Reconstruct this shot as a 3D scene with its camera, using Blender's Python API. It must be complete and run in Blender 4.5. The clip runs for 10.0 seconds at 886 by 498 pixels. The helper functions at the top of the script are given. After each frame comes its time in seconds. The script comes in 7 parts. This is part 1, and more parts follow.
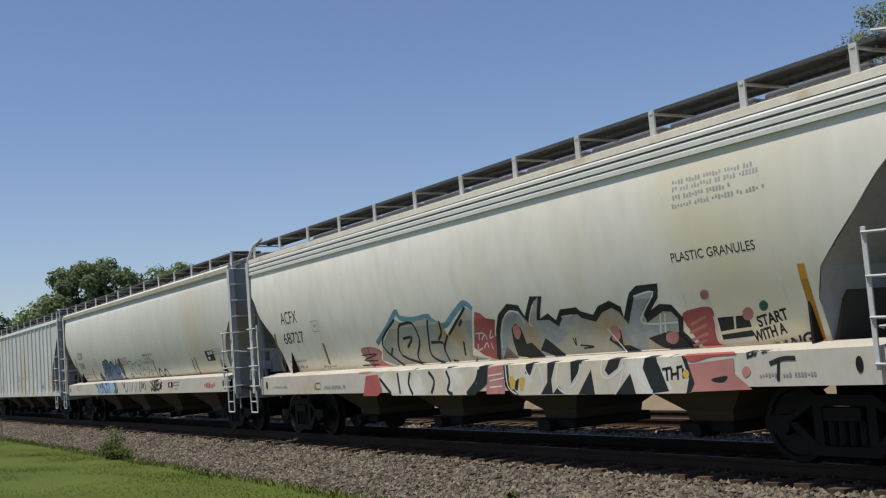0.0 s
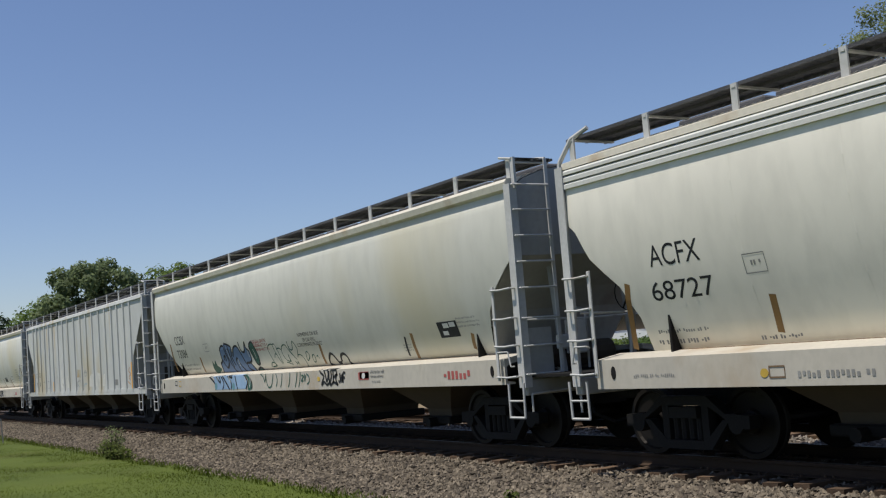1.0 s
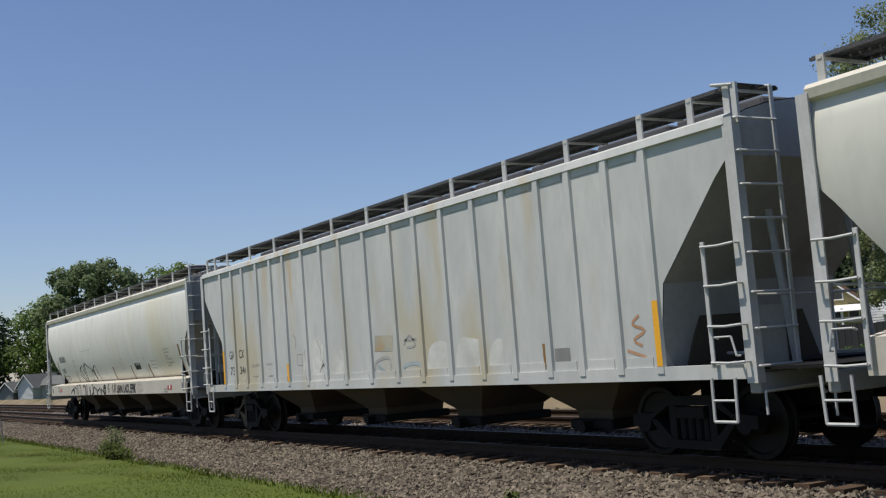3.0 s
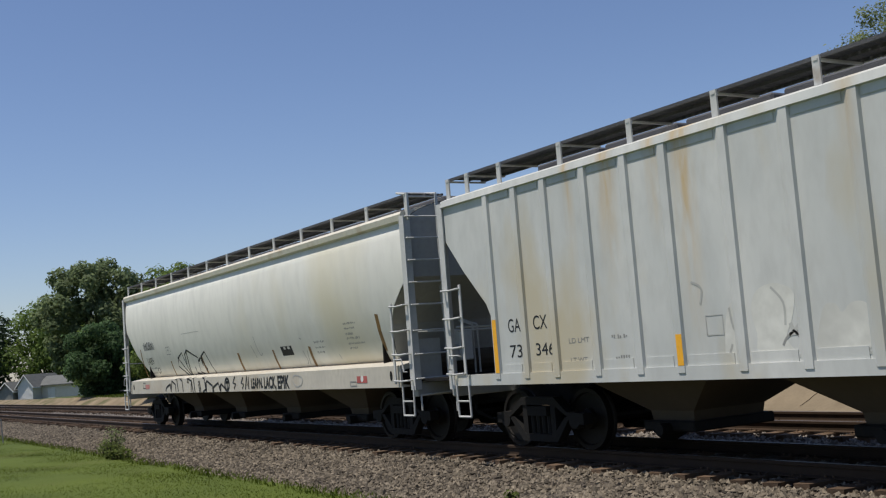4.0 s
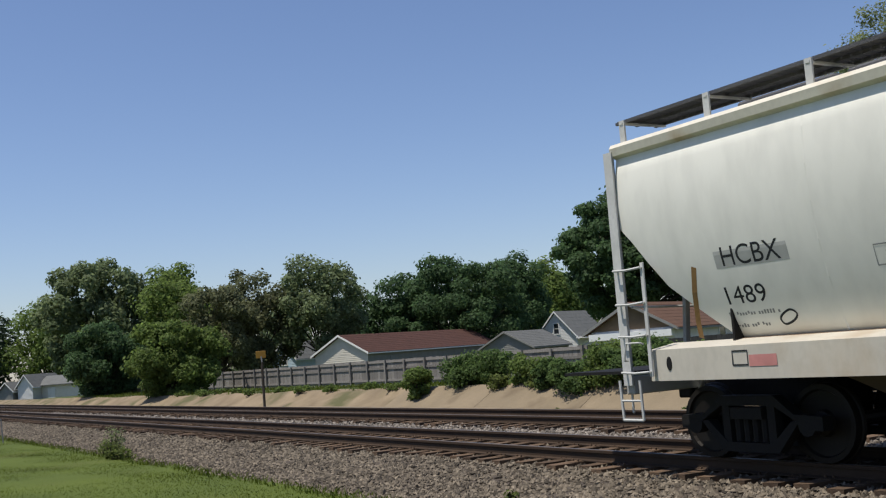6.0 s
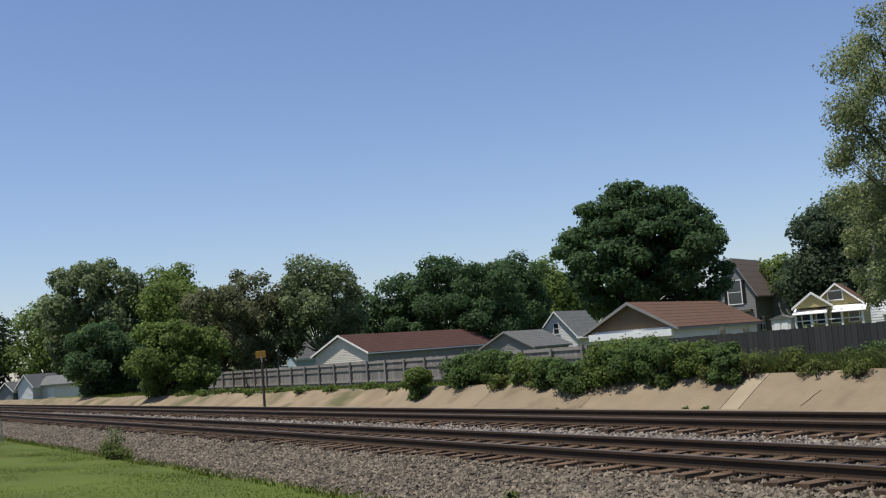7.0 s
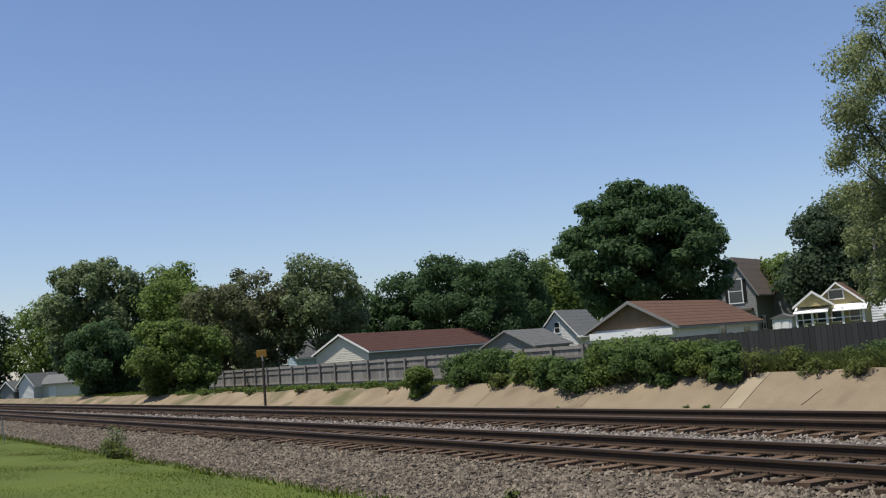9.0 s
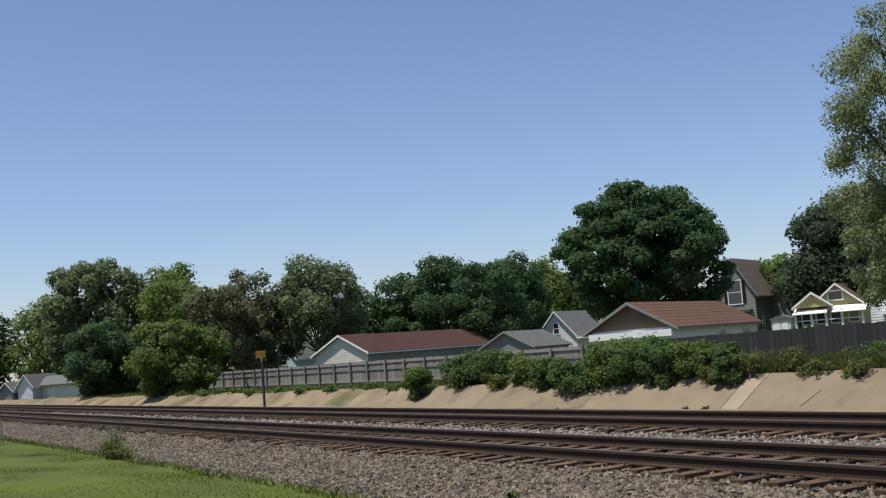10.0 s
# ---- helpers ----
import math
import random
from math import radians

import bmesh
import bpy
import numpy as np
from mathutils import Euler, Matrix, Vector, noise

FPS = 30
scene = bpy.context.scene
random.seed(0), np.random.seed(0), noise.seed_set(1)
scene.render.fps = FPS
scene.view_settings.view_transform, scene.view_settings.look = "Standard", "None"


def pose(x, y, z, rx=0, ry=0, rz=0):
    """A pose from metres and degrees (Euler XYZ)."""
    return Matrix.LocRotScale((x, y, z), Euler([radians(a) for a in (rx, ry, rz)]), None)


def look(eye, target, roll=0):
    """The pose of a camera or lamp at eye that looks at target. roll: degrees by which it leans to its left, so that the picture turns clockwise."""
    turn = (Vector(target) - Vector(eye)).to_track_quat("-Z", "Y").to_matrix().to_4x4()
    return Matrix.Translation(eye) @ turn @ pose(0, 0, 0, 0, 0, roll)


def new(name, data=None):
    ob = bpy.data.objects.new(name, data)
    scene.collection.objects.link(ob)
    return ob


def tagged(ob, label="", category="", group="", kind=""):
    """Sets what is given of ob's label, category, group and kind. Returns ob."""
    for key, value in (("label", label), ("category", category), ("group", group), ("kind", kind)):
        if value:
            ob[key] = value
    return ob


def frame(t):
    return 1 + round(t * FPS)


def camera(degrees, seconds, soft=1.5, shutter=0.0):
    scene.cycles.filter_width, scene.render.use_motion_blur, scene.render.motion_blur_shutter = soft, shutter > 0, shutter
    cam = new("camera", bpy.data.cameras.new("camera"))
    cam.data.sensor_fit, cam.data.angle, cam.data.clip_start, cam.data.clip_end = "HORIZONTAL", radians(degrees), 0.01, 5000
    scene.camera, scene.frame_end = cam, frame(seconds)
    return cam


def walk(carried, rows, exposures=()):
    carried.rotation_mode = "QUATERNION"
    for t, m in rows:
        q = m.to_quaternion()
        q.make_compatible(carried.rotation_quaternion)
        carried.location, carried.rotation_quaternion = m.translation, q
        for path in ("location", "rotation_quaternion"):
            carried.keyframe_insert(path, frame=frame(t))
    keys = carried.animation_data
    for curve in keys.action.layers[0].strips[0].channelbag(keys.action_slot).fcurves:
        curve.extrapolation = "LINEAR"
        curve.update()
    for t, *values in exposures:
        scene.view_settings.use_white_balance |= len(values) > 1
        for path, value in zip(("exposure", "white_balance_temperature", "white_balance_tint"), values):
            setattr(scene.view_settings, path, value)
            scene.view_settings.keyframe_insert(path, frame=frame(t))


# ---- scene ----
# World: x runs along the railway in the train's direction, y away from the camera, z up from the rail tops.
EYE = 1.611
YAW, PITCH, ROLL = 58.93, 5.27, 4.5
cam = camera(43.8, 10.0, soft=1.2)


def aim(dyaw=0.0, dpitch=0.0):
    fwd = Vector((-math.sin(radians(YAW + dyaw)) * math.cos(radians(PITCH + dpitch)), math.cos(radians(YAW + dyaw)) * math.cos(radians(PITCH + dpitch)), math.sin(radians(PITCH + dpitch))))
    return look(Vector((0, 0, EYE)), Vector((0, 0, EYE)) + fwd * 10, -ROLL)


walk(cam, [(0.0, aim()), (8.6, aim()), (9.0, aim(0.045, -0.05)), (9.5, aim(0.06, -0.05)), (9.85, aim()), (10.0, aim())],
     exposures=[(0.0, 0.0), (5.0, 0.0), (6.8, 0.24), (10.0, 0.24)])

# ---- light ----
SUN_EL, SUN_AZ = 69.5, 191.0   # azimuth counted from +y clockwise: high, on the camera's side of the line
world = bpy.data.worlds.new("sky")
scene.world = world
world.use_nodes = True
wn = world.node_tree
sky = wn.nodes.new("ShaderNodeTexSky")
sky.sky_type = "NISHITA"
sky.sun_disc = False
sky.sun_elevation, sky.sun_rotation = radians(SUN_EL), radians(SUN_AZ)
sky.air_density, sky.dust_density, sky.ozone_density = 1.0, 0.4, 3.0
tint = wn.nodes.new("ShaderNodeMix")
tint.data_type, tint.blend_type = "RGBA", "MULTIPLY"
tint.inputs[0].default_value = 1.0
tint.inputs[7].default_value = (1.06, 1.04, 1.16, 1)   # hazy lavender-blue sky
wn.links.new(sky.outputs[0], tint.inputs[6])
wn.links.new(tint.outputs[2], wn.nodes["Background"].inputs[0])
wn.nodes["Background"].inputs[1].default_value = 0.092
sun = new("sun", bpy.data.lights.new("sun", "SUN"))
sun.data.energy, sun.data.angle, sun.data.color = 4.8, radians(0.55), (1.0, 0.94, 0.84)
sd = Vector((math.sin(radians(SUN_AZ)) * math.cos(radians(SUN_EL)), math.cos(radians(SUN_AZ)) * math.cos(radians(SUN_EL)), math.sin(radians(SUN_EL))))
sun.matrix_world = look(sd * 50, (0, 0, 0))


# ---- materials ----
def mat(name, c1, c2=None, rough=0.8, metal=0.0, scale=4.0, fine=40.0, bump=0.15, c3=None, c3_at=0.62, stretch=None, random_island=0.0, random_object=0.0, translucent=0.0, spec=0.3):
    """A procedural surface: two base colours mixed by noise at two scales, a third in patches, and fine relief."""
    m = bpy.data.materials.new(name)
    m.use_nodes = True
    nt = m.node_tree
    b = nt.nodes["Principled BSDF"]
    b.inputs["Roughness"].default_value, b.inputs["Metallic"].default_value = rough, metal
    b.inputs["Specular IOR Level"].default_value = spec
    tc = nt.nodes.new("ShaderNodeTexCoord")
    vec = tc.outputs["Object"]
    if stretch:
        mp = nt.nodes.new("ShaderNodeMapping")
        mp.inputs["Scale"].default_value = stretch
        nt.links.new(vec, mp.inputs[0])
        vec = mp.outputs[0]

    def noise_tex(s, detail=4.0):
        n = nt.nodes.new("ShaderNodeTexNoise")
        n.inputs["Scale"].default_value, n.inputs["Detail"].default_value = s, detail
        nt.links.new(vec, n.inputs["Vector"])
        return n.outputs["Fac"]

    def mix(fac, a, c):
        x = nt.nodes.new("ShaderNodeMix")
        x.data_type = "RGBA"
        for sock, v in ((x.inputs[6], a), (x.inputs[7], c)):
            if isinstance(v, tuple):
                sock.default_value = (*v, 1)
            else:
                nt.links.new(v, sock)
        if isinstance(fac, float):
            x.inputs[0].default_value = fac
        else:
            nt.links.new(fac, x.inputs[0])
        return x.outputs[2]

    def ramp(fac, lo, hi):
        r = nt.nodes.new("ShaderNodeMapRange")
        r.inputs[1].default_value, r.inputs[2].default_value = lo, hi
        nt.links.new(fac, r.inputs[0])
        return r.outputs[0]

    big, small = noise_tex(scale), noise_tex(fine)
    col = mix(ramp(big, 0.3, 0.7), c1, c2 or tuple(v * 0.8 for v in c1))
    dark = tuple(v * 0.72 for v in c1)
    f2 = nt.nodes.new("ShaderNodeMath")
    f2.operation = "MULTIPLY"
    f2.inputs[1].default_value = 0.45
    nt.links.new(ramp(small, 0.42, 0.75), f2.inputs[0])
    col = mix(f2.outputs[0], col, dark)
    if c3:
        col = mix(ramp(noise_tex(scale * 0.6, 6.0), c3_at, c3_at + 0.14), col, c3)
    for amount, node, out in ((random_island, "ShaderNodeNewGeometry", "Random Per Island"), (random_object, "ShaderNodeObjectInfo", "Random")):
        if amount:
            g = nt.nodes.new(node)
            r = nt.nodes.new("ShaderNodeMapRange")
            r.inputs[3].default_value, r.inputs[4].default_value = 1 - amount, 1 + amount
            nt.links.new(g.outputs[out], r.inputs[0])
            h = nt.nodes.new("ShaderNodeHueSaturation")
            nt.links.new(r.outputs[0], h.inputs["Value"])
            nt.links.new(col, h.inputs["Color"])
            col = h.outputs[0]
    nt.links.new(col, b.inputs["Base Color"])
    if bump:
        bp = nt.nodes.new("ShaderNodeBump")
        bp.inputs["Strength"].default_value = bump
        bp.inputs["Distance"].default_value = 0.02
        nt.links.new(small, bp.inputs["Height"])
        nt.links.new(bp.outputs[0], b.inputs["Normal"])
    if translucent:
        tr = nt.nodes.new("ShaderNodeBsdfTranslucent")
        nt.links.new(col, tr.inputs[0])
        mx = nt.nodes.new("ShaderNodeMixShader")
        mx.inputs[0].default_value = translucent
        out = nt.nodes["Material Output"]
        nt.links.new(b.outputs[0], mx.inputs[1])
        nt.links.new(tr.outputs[0], mx.inputs[2])
        nt.links.new(mx.outputs[0], out.inputs[0])
    return m


GRASS = mat("grass", (0.0772, 0.104, 0.00709), (0.0545, 0.0781, 0.00593), 0.9, scale=0.5, fine=14, bump=0.6, c3=(0.0772, 0.0887, 0.0142), c3_at=0.6)
BLADE = mat("blade", (0.102, 0.134, 0.0102), (0.0714, 0.0968, 0.00727), 0.7, scale=0.5, fine=6, bump=0, random_island=0.35, translucent=0.3)
SOIL = mat("soil", (0.078, 0.102, 0.03), (0.054, 0.072, 0.021), 0.95, scale=0.3, fine=6, bump=0.5, c3=(0.12, 0.102, 0.06), c3_at=0.55)
BALLAST = mat("ballast", (0.078, 0.0618, 0.048), (0.057, 0.0456, 0.036), 0.95, scale=1.2, fine=22, bump=1.0, c3=(0.078, 0.066, 0.06))
STONE = mat("stone", (0.164, 0.136, 0.101), (0.116, 0.0954, 0.0708), 0.9, scale=2.0, fine=60, bump=0.3, random_island=0.62)
STONE_FAR = mat("stone_far", (0.231, 0.201, 0.17), (0.17, 0.146, 0.122), 0.9, scale=2.0, fine=60, bump=0.3, random_island=0.55)
RAIL_SIDE = mat("rail_rust", (0.0467, 0.0272, 0.0153), (0.0289, 0.0179, 0.011), 0.85, scale=3, fine=50, bump=0.3)
RAIL_TOP = mat("rail_head", (0.168, 0.147, 0.13), (0.126, 0.108, 0.0945), 0.45, metal=0.5, scale=1, fine=30, bump=0.02)
TIE = mat("tie_wood", (0.123, 0.0782, 0.0476), (0.0765, 0.051, 0.0323), 0.95, scale=6, fine=40, bump=0.6, stretch=(3, 0.4, 3), random_object=0.4, c3=(0.178, 0.115, 0.068))
CONCRETE = mat("concrete", (0.217, 0.171, 0.112), (0.171, 0.136, 0.0896), 0.95, scale=1.1, fine=14, bump=0.4, random_object=0.09, c3=(0.14, 0.108, 0.07), c3_at=0.54)
CONCRETE_PALE = mat("concrete_pale", (0.288, 0.241, 0.169), (0.245, 0.202, 0.137), 0.95, scale=1.2, fine=25, bump=0.3)
DIRT = mat("dirt", (0.245, 0.191, 0.122), (0.151, 0.115, 0.072), 0.98, scale=0.7, fine=7, bump=0.9, c3=(0.0864, 0.0828, 0.036), c3_at=0.5)
FENCE_GREY = mat("fence_wood", (0.225, 0.207, 0.189), (0.162, 0.149, 0.135), 0.9, scale=3, fine=30, bump=0.4, stretch=(6, 6, 0.5), random_object=0.22)
FENCE_DARK = mat("fence_dark", (0.0336, 0.0352, 0.0344), (0.024, 0.0248, 0.0248), 0.9, scale=3, fine=30, bump=0.4, stretch=(4.8, 4.8, 0.4), random_object=0.2)
BARK = mat("bark", (0.06, 0.048, 0.037), (0.04, 0.033, 0.027), 0.95, scale=4, fine=25, bump=0.8, stretch=(4, 4, 0.7))
def leaf_mat(name, c, island=0.4):
    return mat(name, c, tuple(v * 0.72 for v in c), 0.65, scale=0.25, fine=2.5, bump=0, random_island=island, translucent=0.58, spec=0.2)
LEAF_MAPLE = leaf_mat("leaf_maple", (0.088, 0.152, 0.063))
LEAF_OLIVE = leaf_mat("leaf_olive", (0.2, 0.254, 0.125))
LEAF_BROWN = leaf_mat("leaf_brown", (0.176, 0.191, 0.0986))
LEAF_GREEN = leaf_mat("leaf_green", (0.155, 0.221, 0.0577))
LEAF_LIGHT = leaf_mat("leaf_light", (0.24, 0.28, 0.13))
LEAF_SPRUCE = leaf_mat("leaf_spruce", (0.085, 0.125, 0.07))
LEAF_BUSH = leaf_mat("leaf_bush", (0.108, 0.172, 0.052))
LEAF_WEED = leaf_mat("leaf_weed", (0.145, 0.18, 0.0506))
WHITE_SIDING = mat("white_siding", (0.663, 0.663, 0.646), (0.595, 0.595, 0.586), 0.7, scale=2, fine=20, bump=0.1)
GREY_SIDING = mat("grey_siding", (0.605, 0.572, 0.5), (0.55, 0.519, 0.45), 0.8, scale=2, fine=20, bump=0.1)
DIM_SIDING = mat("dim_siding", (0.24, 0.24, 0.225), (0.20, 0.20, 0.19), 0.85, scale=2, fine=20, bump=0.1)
BROWN_SIDING = mat("brown_siding", (0.176, 0.128, 0.08), (0.144, 0.104, 0.068), 0.85, scale=2, fine=20, bump=0.2)
YELLOW_SIDING = mat("yellow_siding", (0.446, 0.374, 0.18), (0.396, 0.331, 0.158), 0.8, scale=2, fine=20, bump=0.1)
BLUE_SIDING = mat("blue_siding", (0.45, 0.58, 0.66), (0.4, 0.5, 0.6), 0.8, scale=2, fine=20, bump=0.1)
ROOF_RED = mat("roof_red", (0.0821, 0.0375, 0.0288), (0.0602, 0.029, 0.023), 0.95, scale=1.5, fine=12, bump=0.5, random_object=0.1)
ROOF_BROWN = mat("roof_brown", (0.118, 0.0644, 0.042), (0.0896, 0.0504, 0.0336), 0.95, scale=1.5, fine=12, bump=0.5, random_object=0.1)
ROOF_TAN = mat("roof_tan", (0.129, 0.104, 0.084), (0.102, 0.084, 0.0714), 0.95, scale=1.5, fine=12, bump=0.5, random_object=0.1)
ROOF_GREY = mat("roof_grey", (0.136, 0.139, 0.136), (0.105, 0.109, 0.105), 0.95, scale=1.5, fine=12, bump=0.5, random_object=0.1)
TRIM_WHITE = mat("trim_white", (0.8, 0.8, 0.78), (0.74, 0.74, 0.72), 0.6, scale=3, fine=30, bump=0.05)
GLASS_DARK = mat("window_glass", (0.02, 0.025, 0.03), (0.03, 0.035, 0.04), 0.08, scale=1, fine=3, bump=0, spec=0.8)
SIGN_YELLOW = mat("sign_yellow", (0.336, 0.184, 0.024), (0.288, 0.152, 0.024), 0.6, scale=4, fine=30, bump=0.05)
STEEL_GREY = mat("steel_grey", (0.22, 0.22, 0.22), (0.17, 0.17, 0.17), 0.6, metal=0.3, scale=3, fine=30, bump=0.1)


def paint(name, c, rust=0.68):
    return mat(name, c, tuple(v * 0.9 for v in c), 0.5, scale=0.45, fine=5, bump=0.03, stretch=(0.8, 1, 0.3), c3=(c[0] * 0.84, c[1] * 0.79, c[2] * 0.66), c3_at=rust - 0.07, spec=0.35)


PAINT_CREAM = paint("paint_cream", (0.80, 0.765, 0.665))
PAINT_GREYGREEN = paint("paint_greygreen", (0.65, 0.64, 0.565))
PAINT_PALE = paint("paint_pale", (0.77, 0.755, 0.685))
PAINT_RIBBED = mat("paint_ribbed", (0.57, 0.572, 0.545), (0.44, 0.455, 0.44), 0.55, scale=0.9, fine=6, bump=0.05, stretch=(1.3, 1, 0.5), c3=(0.46, 0.415, 0.31), c3_at=0.54)


def rust_runs(m, runs, colour):
    """Rust that has run down from the roof edge: each (place along the side, half width, lowest height, strength)."""
    nt = m.node_tree
    base = nt.nodes["Principled BSDF"].inputs["Base Color"]
    before = base.links[0].from_socket

    def node(kind, op="", *values):
        n = nt.nodes.new(kind)
        if op:
            n.operation = op
        for k, v in enumerate(values):
            if isinstance(v, (int, float)):
                n.inputs[k].default_value = v
            elif v is not None:
                nt.links.new(v, n.inputs[k])
        return n.outputs[0]

    tc = nt.nodes.new("ShaderNodeTexCoord")
    xyz = nt.nodes.new("ShaderNodeSeparateXYZ")
    nt.links.new(tc.outputs["Object"], xyz.inputs[0])
    mp = nt.nodes.new("ShaderNodeMapping")
    mp.inputs["Scale"].default_value = (3.5, 1, 0.7)
    nt.links.new(tc.outputs["Object"], mp.inputs[0])
    cloud = nt.nodes.new("ShaderNodeTexNoise")
    cloud.inputs["Scale"].default_value, cloud.inputs["Detail"].default_value = 2.2, 5.0
    nt.links.new(mp.outputs[0], cloud.inputs["Vector"])
    total = None
    for x, w, low, strength in runs:
        off = node("ShaderNodeMath", "ABSOLUTE", node("ShaderNodeMath", "SUBTRACT", xyz.outputs[0], x))
        across = node("ShaderNodeMapRange", "", off, w, 0.0, 0.0, strength)
        down = node("ShaderNodeMapRange", "", xyz.outputs[2], low, 4.0, 0.0, 1.0)
        f = node("ShaderNodeMath", "MULTIPLY", across, down)
        total = f if total is None else node("ShaderNodeMath", "MAXIMUM", total, f)
    patchy = node("ShaderNodeMapRange", "", cloud.outputs[0], 0.34, 0.62, 0.15, 1.0)
    fac = node("ShaderNodeMath", "MULTIPLY", total, patchy)
    mx = nt.nodes.new("ShaderNodeMix")
    mx.data_type = "RGBA"
    nt.links.new(fac, mx.inputs[0])
    nt.links.new(before, mx.inputs[6])
    mx.inputs[7].default_value = (*colour, 1)
    nt.links.new(mx.outputs[2], base)


rust_runs(PAINT_RIBBED, [(-5.95, 0.14, 2.4, 0.7), (-5.13, 0.26, 2.2, 1.0), (-4.21, 0.16, 2.7, 0.9), (-3.66, 0.24, 1.0, 1.0), (-1.2, 0.2, 2.6, 0.5), (2.6, 0.2, 2.4, 0.6), (5.3, 0.2, 2.0, 0.6)], (0.48, 0.335, 0.15))
PAINT_LIP = mat("paint_lip", (0.68, 0.635, 0.53), (0.60, 0.56, 0.47), 0.5, scale=1.5, fine=12, bump=0.03, c3=(0.42, 0.31, 0.19), c3_at=0.6)
PAINT_SILL = mat("paint_sill", (0.52, 0.485, 0.41), (0.45, 0.42, 0.36), 0.6, scale=1.2, fine=12, bump=0.05, stretch=(1, 1, 0.6), c3=(0.36, 0.28, 0.19), c3_at=0.6)
# Well below the side paints: the shade on the car ends is in this grey.
PAINT_END_SHADE = mat("paint_end_shade", (0.36, 0.36, 0.345), (0.30, 0.30, 0.285), 0.6, scale=1.0, fine=10, bump=0.05, c3=(0.20, 0.17, 0.15), c3_at=0.62)
PAINT_LADDER = mat("paint_ladder", (0.521, 0.521, 0.504), (0.437, 0.437, 0.42), 0.5, scale=3, fine=20, bump=0.05, c3=(0.252, 0.185, 0.126), c3_at=0.64)
BAND_GREY = mat("band_grey", (0.60, 0.60, 0.56), (0.54, 0.54, 0.50), 0.6, scale=2, fine=20, bump=0.05)
RUST = mat("rust_streak", (0.20, 0.13, 0.075), (0.14, 0.09, 0.055), 0.9, scale=3, fine=30, bump=0.1)
GRATING = mat("grating", (0.10, 0.10, 0.105), (0.07, 0.07, 0.075), 0.7, metal=0.3, scale=2, fine=50, bump=0.6)
HOPPER_DIRT = mat("hopper_dirt", (0.0911, 0.0713, 0.0499), (0.0608, 0.0477, 0.0347), 0.95, scale=0.8, fine=10, bump=0.2)
# Near-black trucks and wheels: the shade under the cars is in these colours.
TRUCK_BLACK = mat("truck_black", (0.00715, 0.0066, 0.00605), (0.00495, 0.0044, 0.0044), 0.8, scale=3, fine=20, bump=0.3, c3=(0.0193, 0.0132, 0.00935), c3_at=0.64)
WHEEL_STEEL_SHADED = mat("wheel_steel_shaded", (0.014, 0.0115, 0.01), (0.01, 0.0085, 0.0075), 0.6, metal=0.4, scale=3, fine=20, bump=0.1)
REFLECTOR = mat("reflector_strip", (0.27, 0.155, 0.055), (0.21, 0.12, 0.045), 0.6, scale=5, fine=30, bump=0.02)
REFLECTOR_AMBER = mat("reflector_amber", (0.52, 0.25, 0.03), (0.44, 0.21, 0.03), 0.5, scale=5, fine=30, bump=0.02)
REFLECTOR_BRIGHT = mat("reflector_bright", (0.85, 0.42, 0.03), (0.78, 0.38, 0.03), 0.5, scale=5, fine=30, bump=0.02)


def ink(name, c):
    return mat(name, c, tuple(v * 0.7 for v in c), 0.6, scale=2.2, fine=9, bump=0, spec=0.2)


INK_BLACK = ink("ink_black", (0.025, 0.027, 0.03))
INK_GREY = ink("ink_grey", (0.286, 0.286, 0.273))
INK_FADED = ink("ink_faded", (0.446, 0.446, 0.419))
INK_RED = ink("ink_red", (0.42, 0.11, 0.10))
INK_PINK = ink("ink_pink", (0.50, 0.22, 0.20))
INK_TAN = mat("ink_tan", (0.56, 0.50, 0.38), (0.46, 0.44, 0.38), 0.6, scale=2.2, fine=9, bump=0, spec=0.2, c3=(0.62, 0.60, 0.54), c3_at=0.5)
INK_SAND = mat("ink_sand", (0.46, 0.42, 0.30), (0.31, 0.33, 0.32), 0.6, scale=1.6, fine=7, bump=0, spec=0.2, c3=(0.40, 0.28, 0.15), c3_at=0.52)
INK_SLATE = mat("ink_slate", (0.25, 0.28, 0.295), (0.40, 0.42, 0.41), 0.6, scale=1.8, fine=7, bump=0, spec=0.2, c3=(0.34, 0.31, 0.22), c3_at=0.54)
INK_PALEBLUE = ink("ink_paleblue", (0.42, 0.48, 0.50))
INK_BLUE = ink("ink_blue", (0.17, 0.26, 0.42))
INK_SKY = ink("ink_sky", (0.30, 0.44, 0.62))
INK_TEAL = ink("ink_teal", (0.16, 0.33, 0.38))
INK_GREEN = ink("ink_green", (0.045, 0.13, 0.10))
INK_YELLOW = ink("ink_yellow", (0.62, 0.42, 0.08))
RUN_ORANGE = ink("run_orange", (0.52, 0.30, 0.18))
INK_PATCH = ink("ink_patch", (0.645, 0.64, 0.59))
INK_WHITE = ink("ink_white", (0.7, 0.7, 0.66))


# ---- mesh helpers ----
def mesh_object(name, bm, material, parent=None, label="", smooth=False):
    me = bpy.data.meshes.new(name)
    bm.normal_update()
    bm.to_mesh(me)
    bm.free()
    me.materials.append(material)
    if smooth:
        for p in me.polygons:
            p.use_smooth = True
    ob = new(name, me)
    if parent is not None:
        ob.parent = parent
    if label:
        ob["label"] = label
    return ob


def part(name, bm, material, parent, label="", smooth=False):
    return mesh_object(name, bm, material, parent, label, smooth)


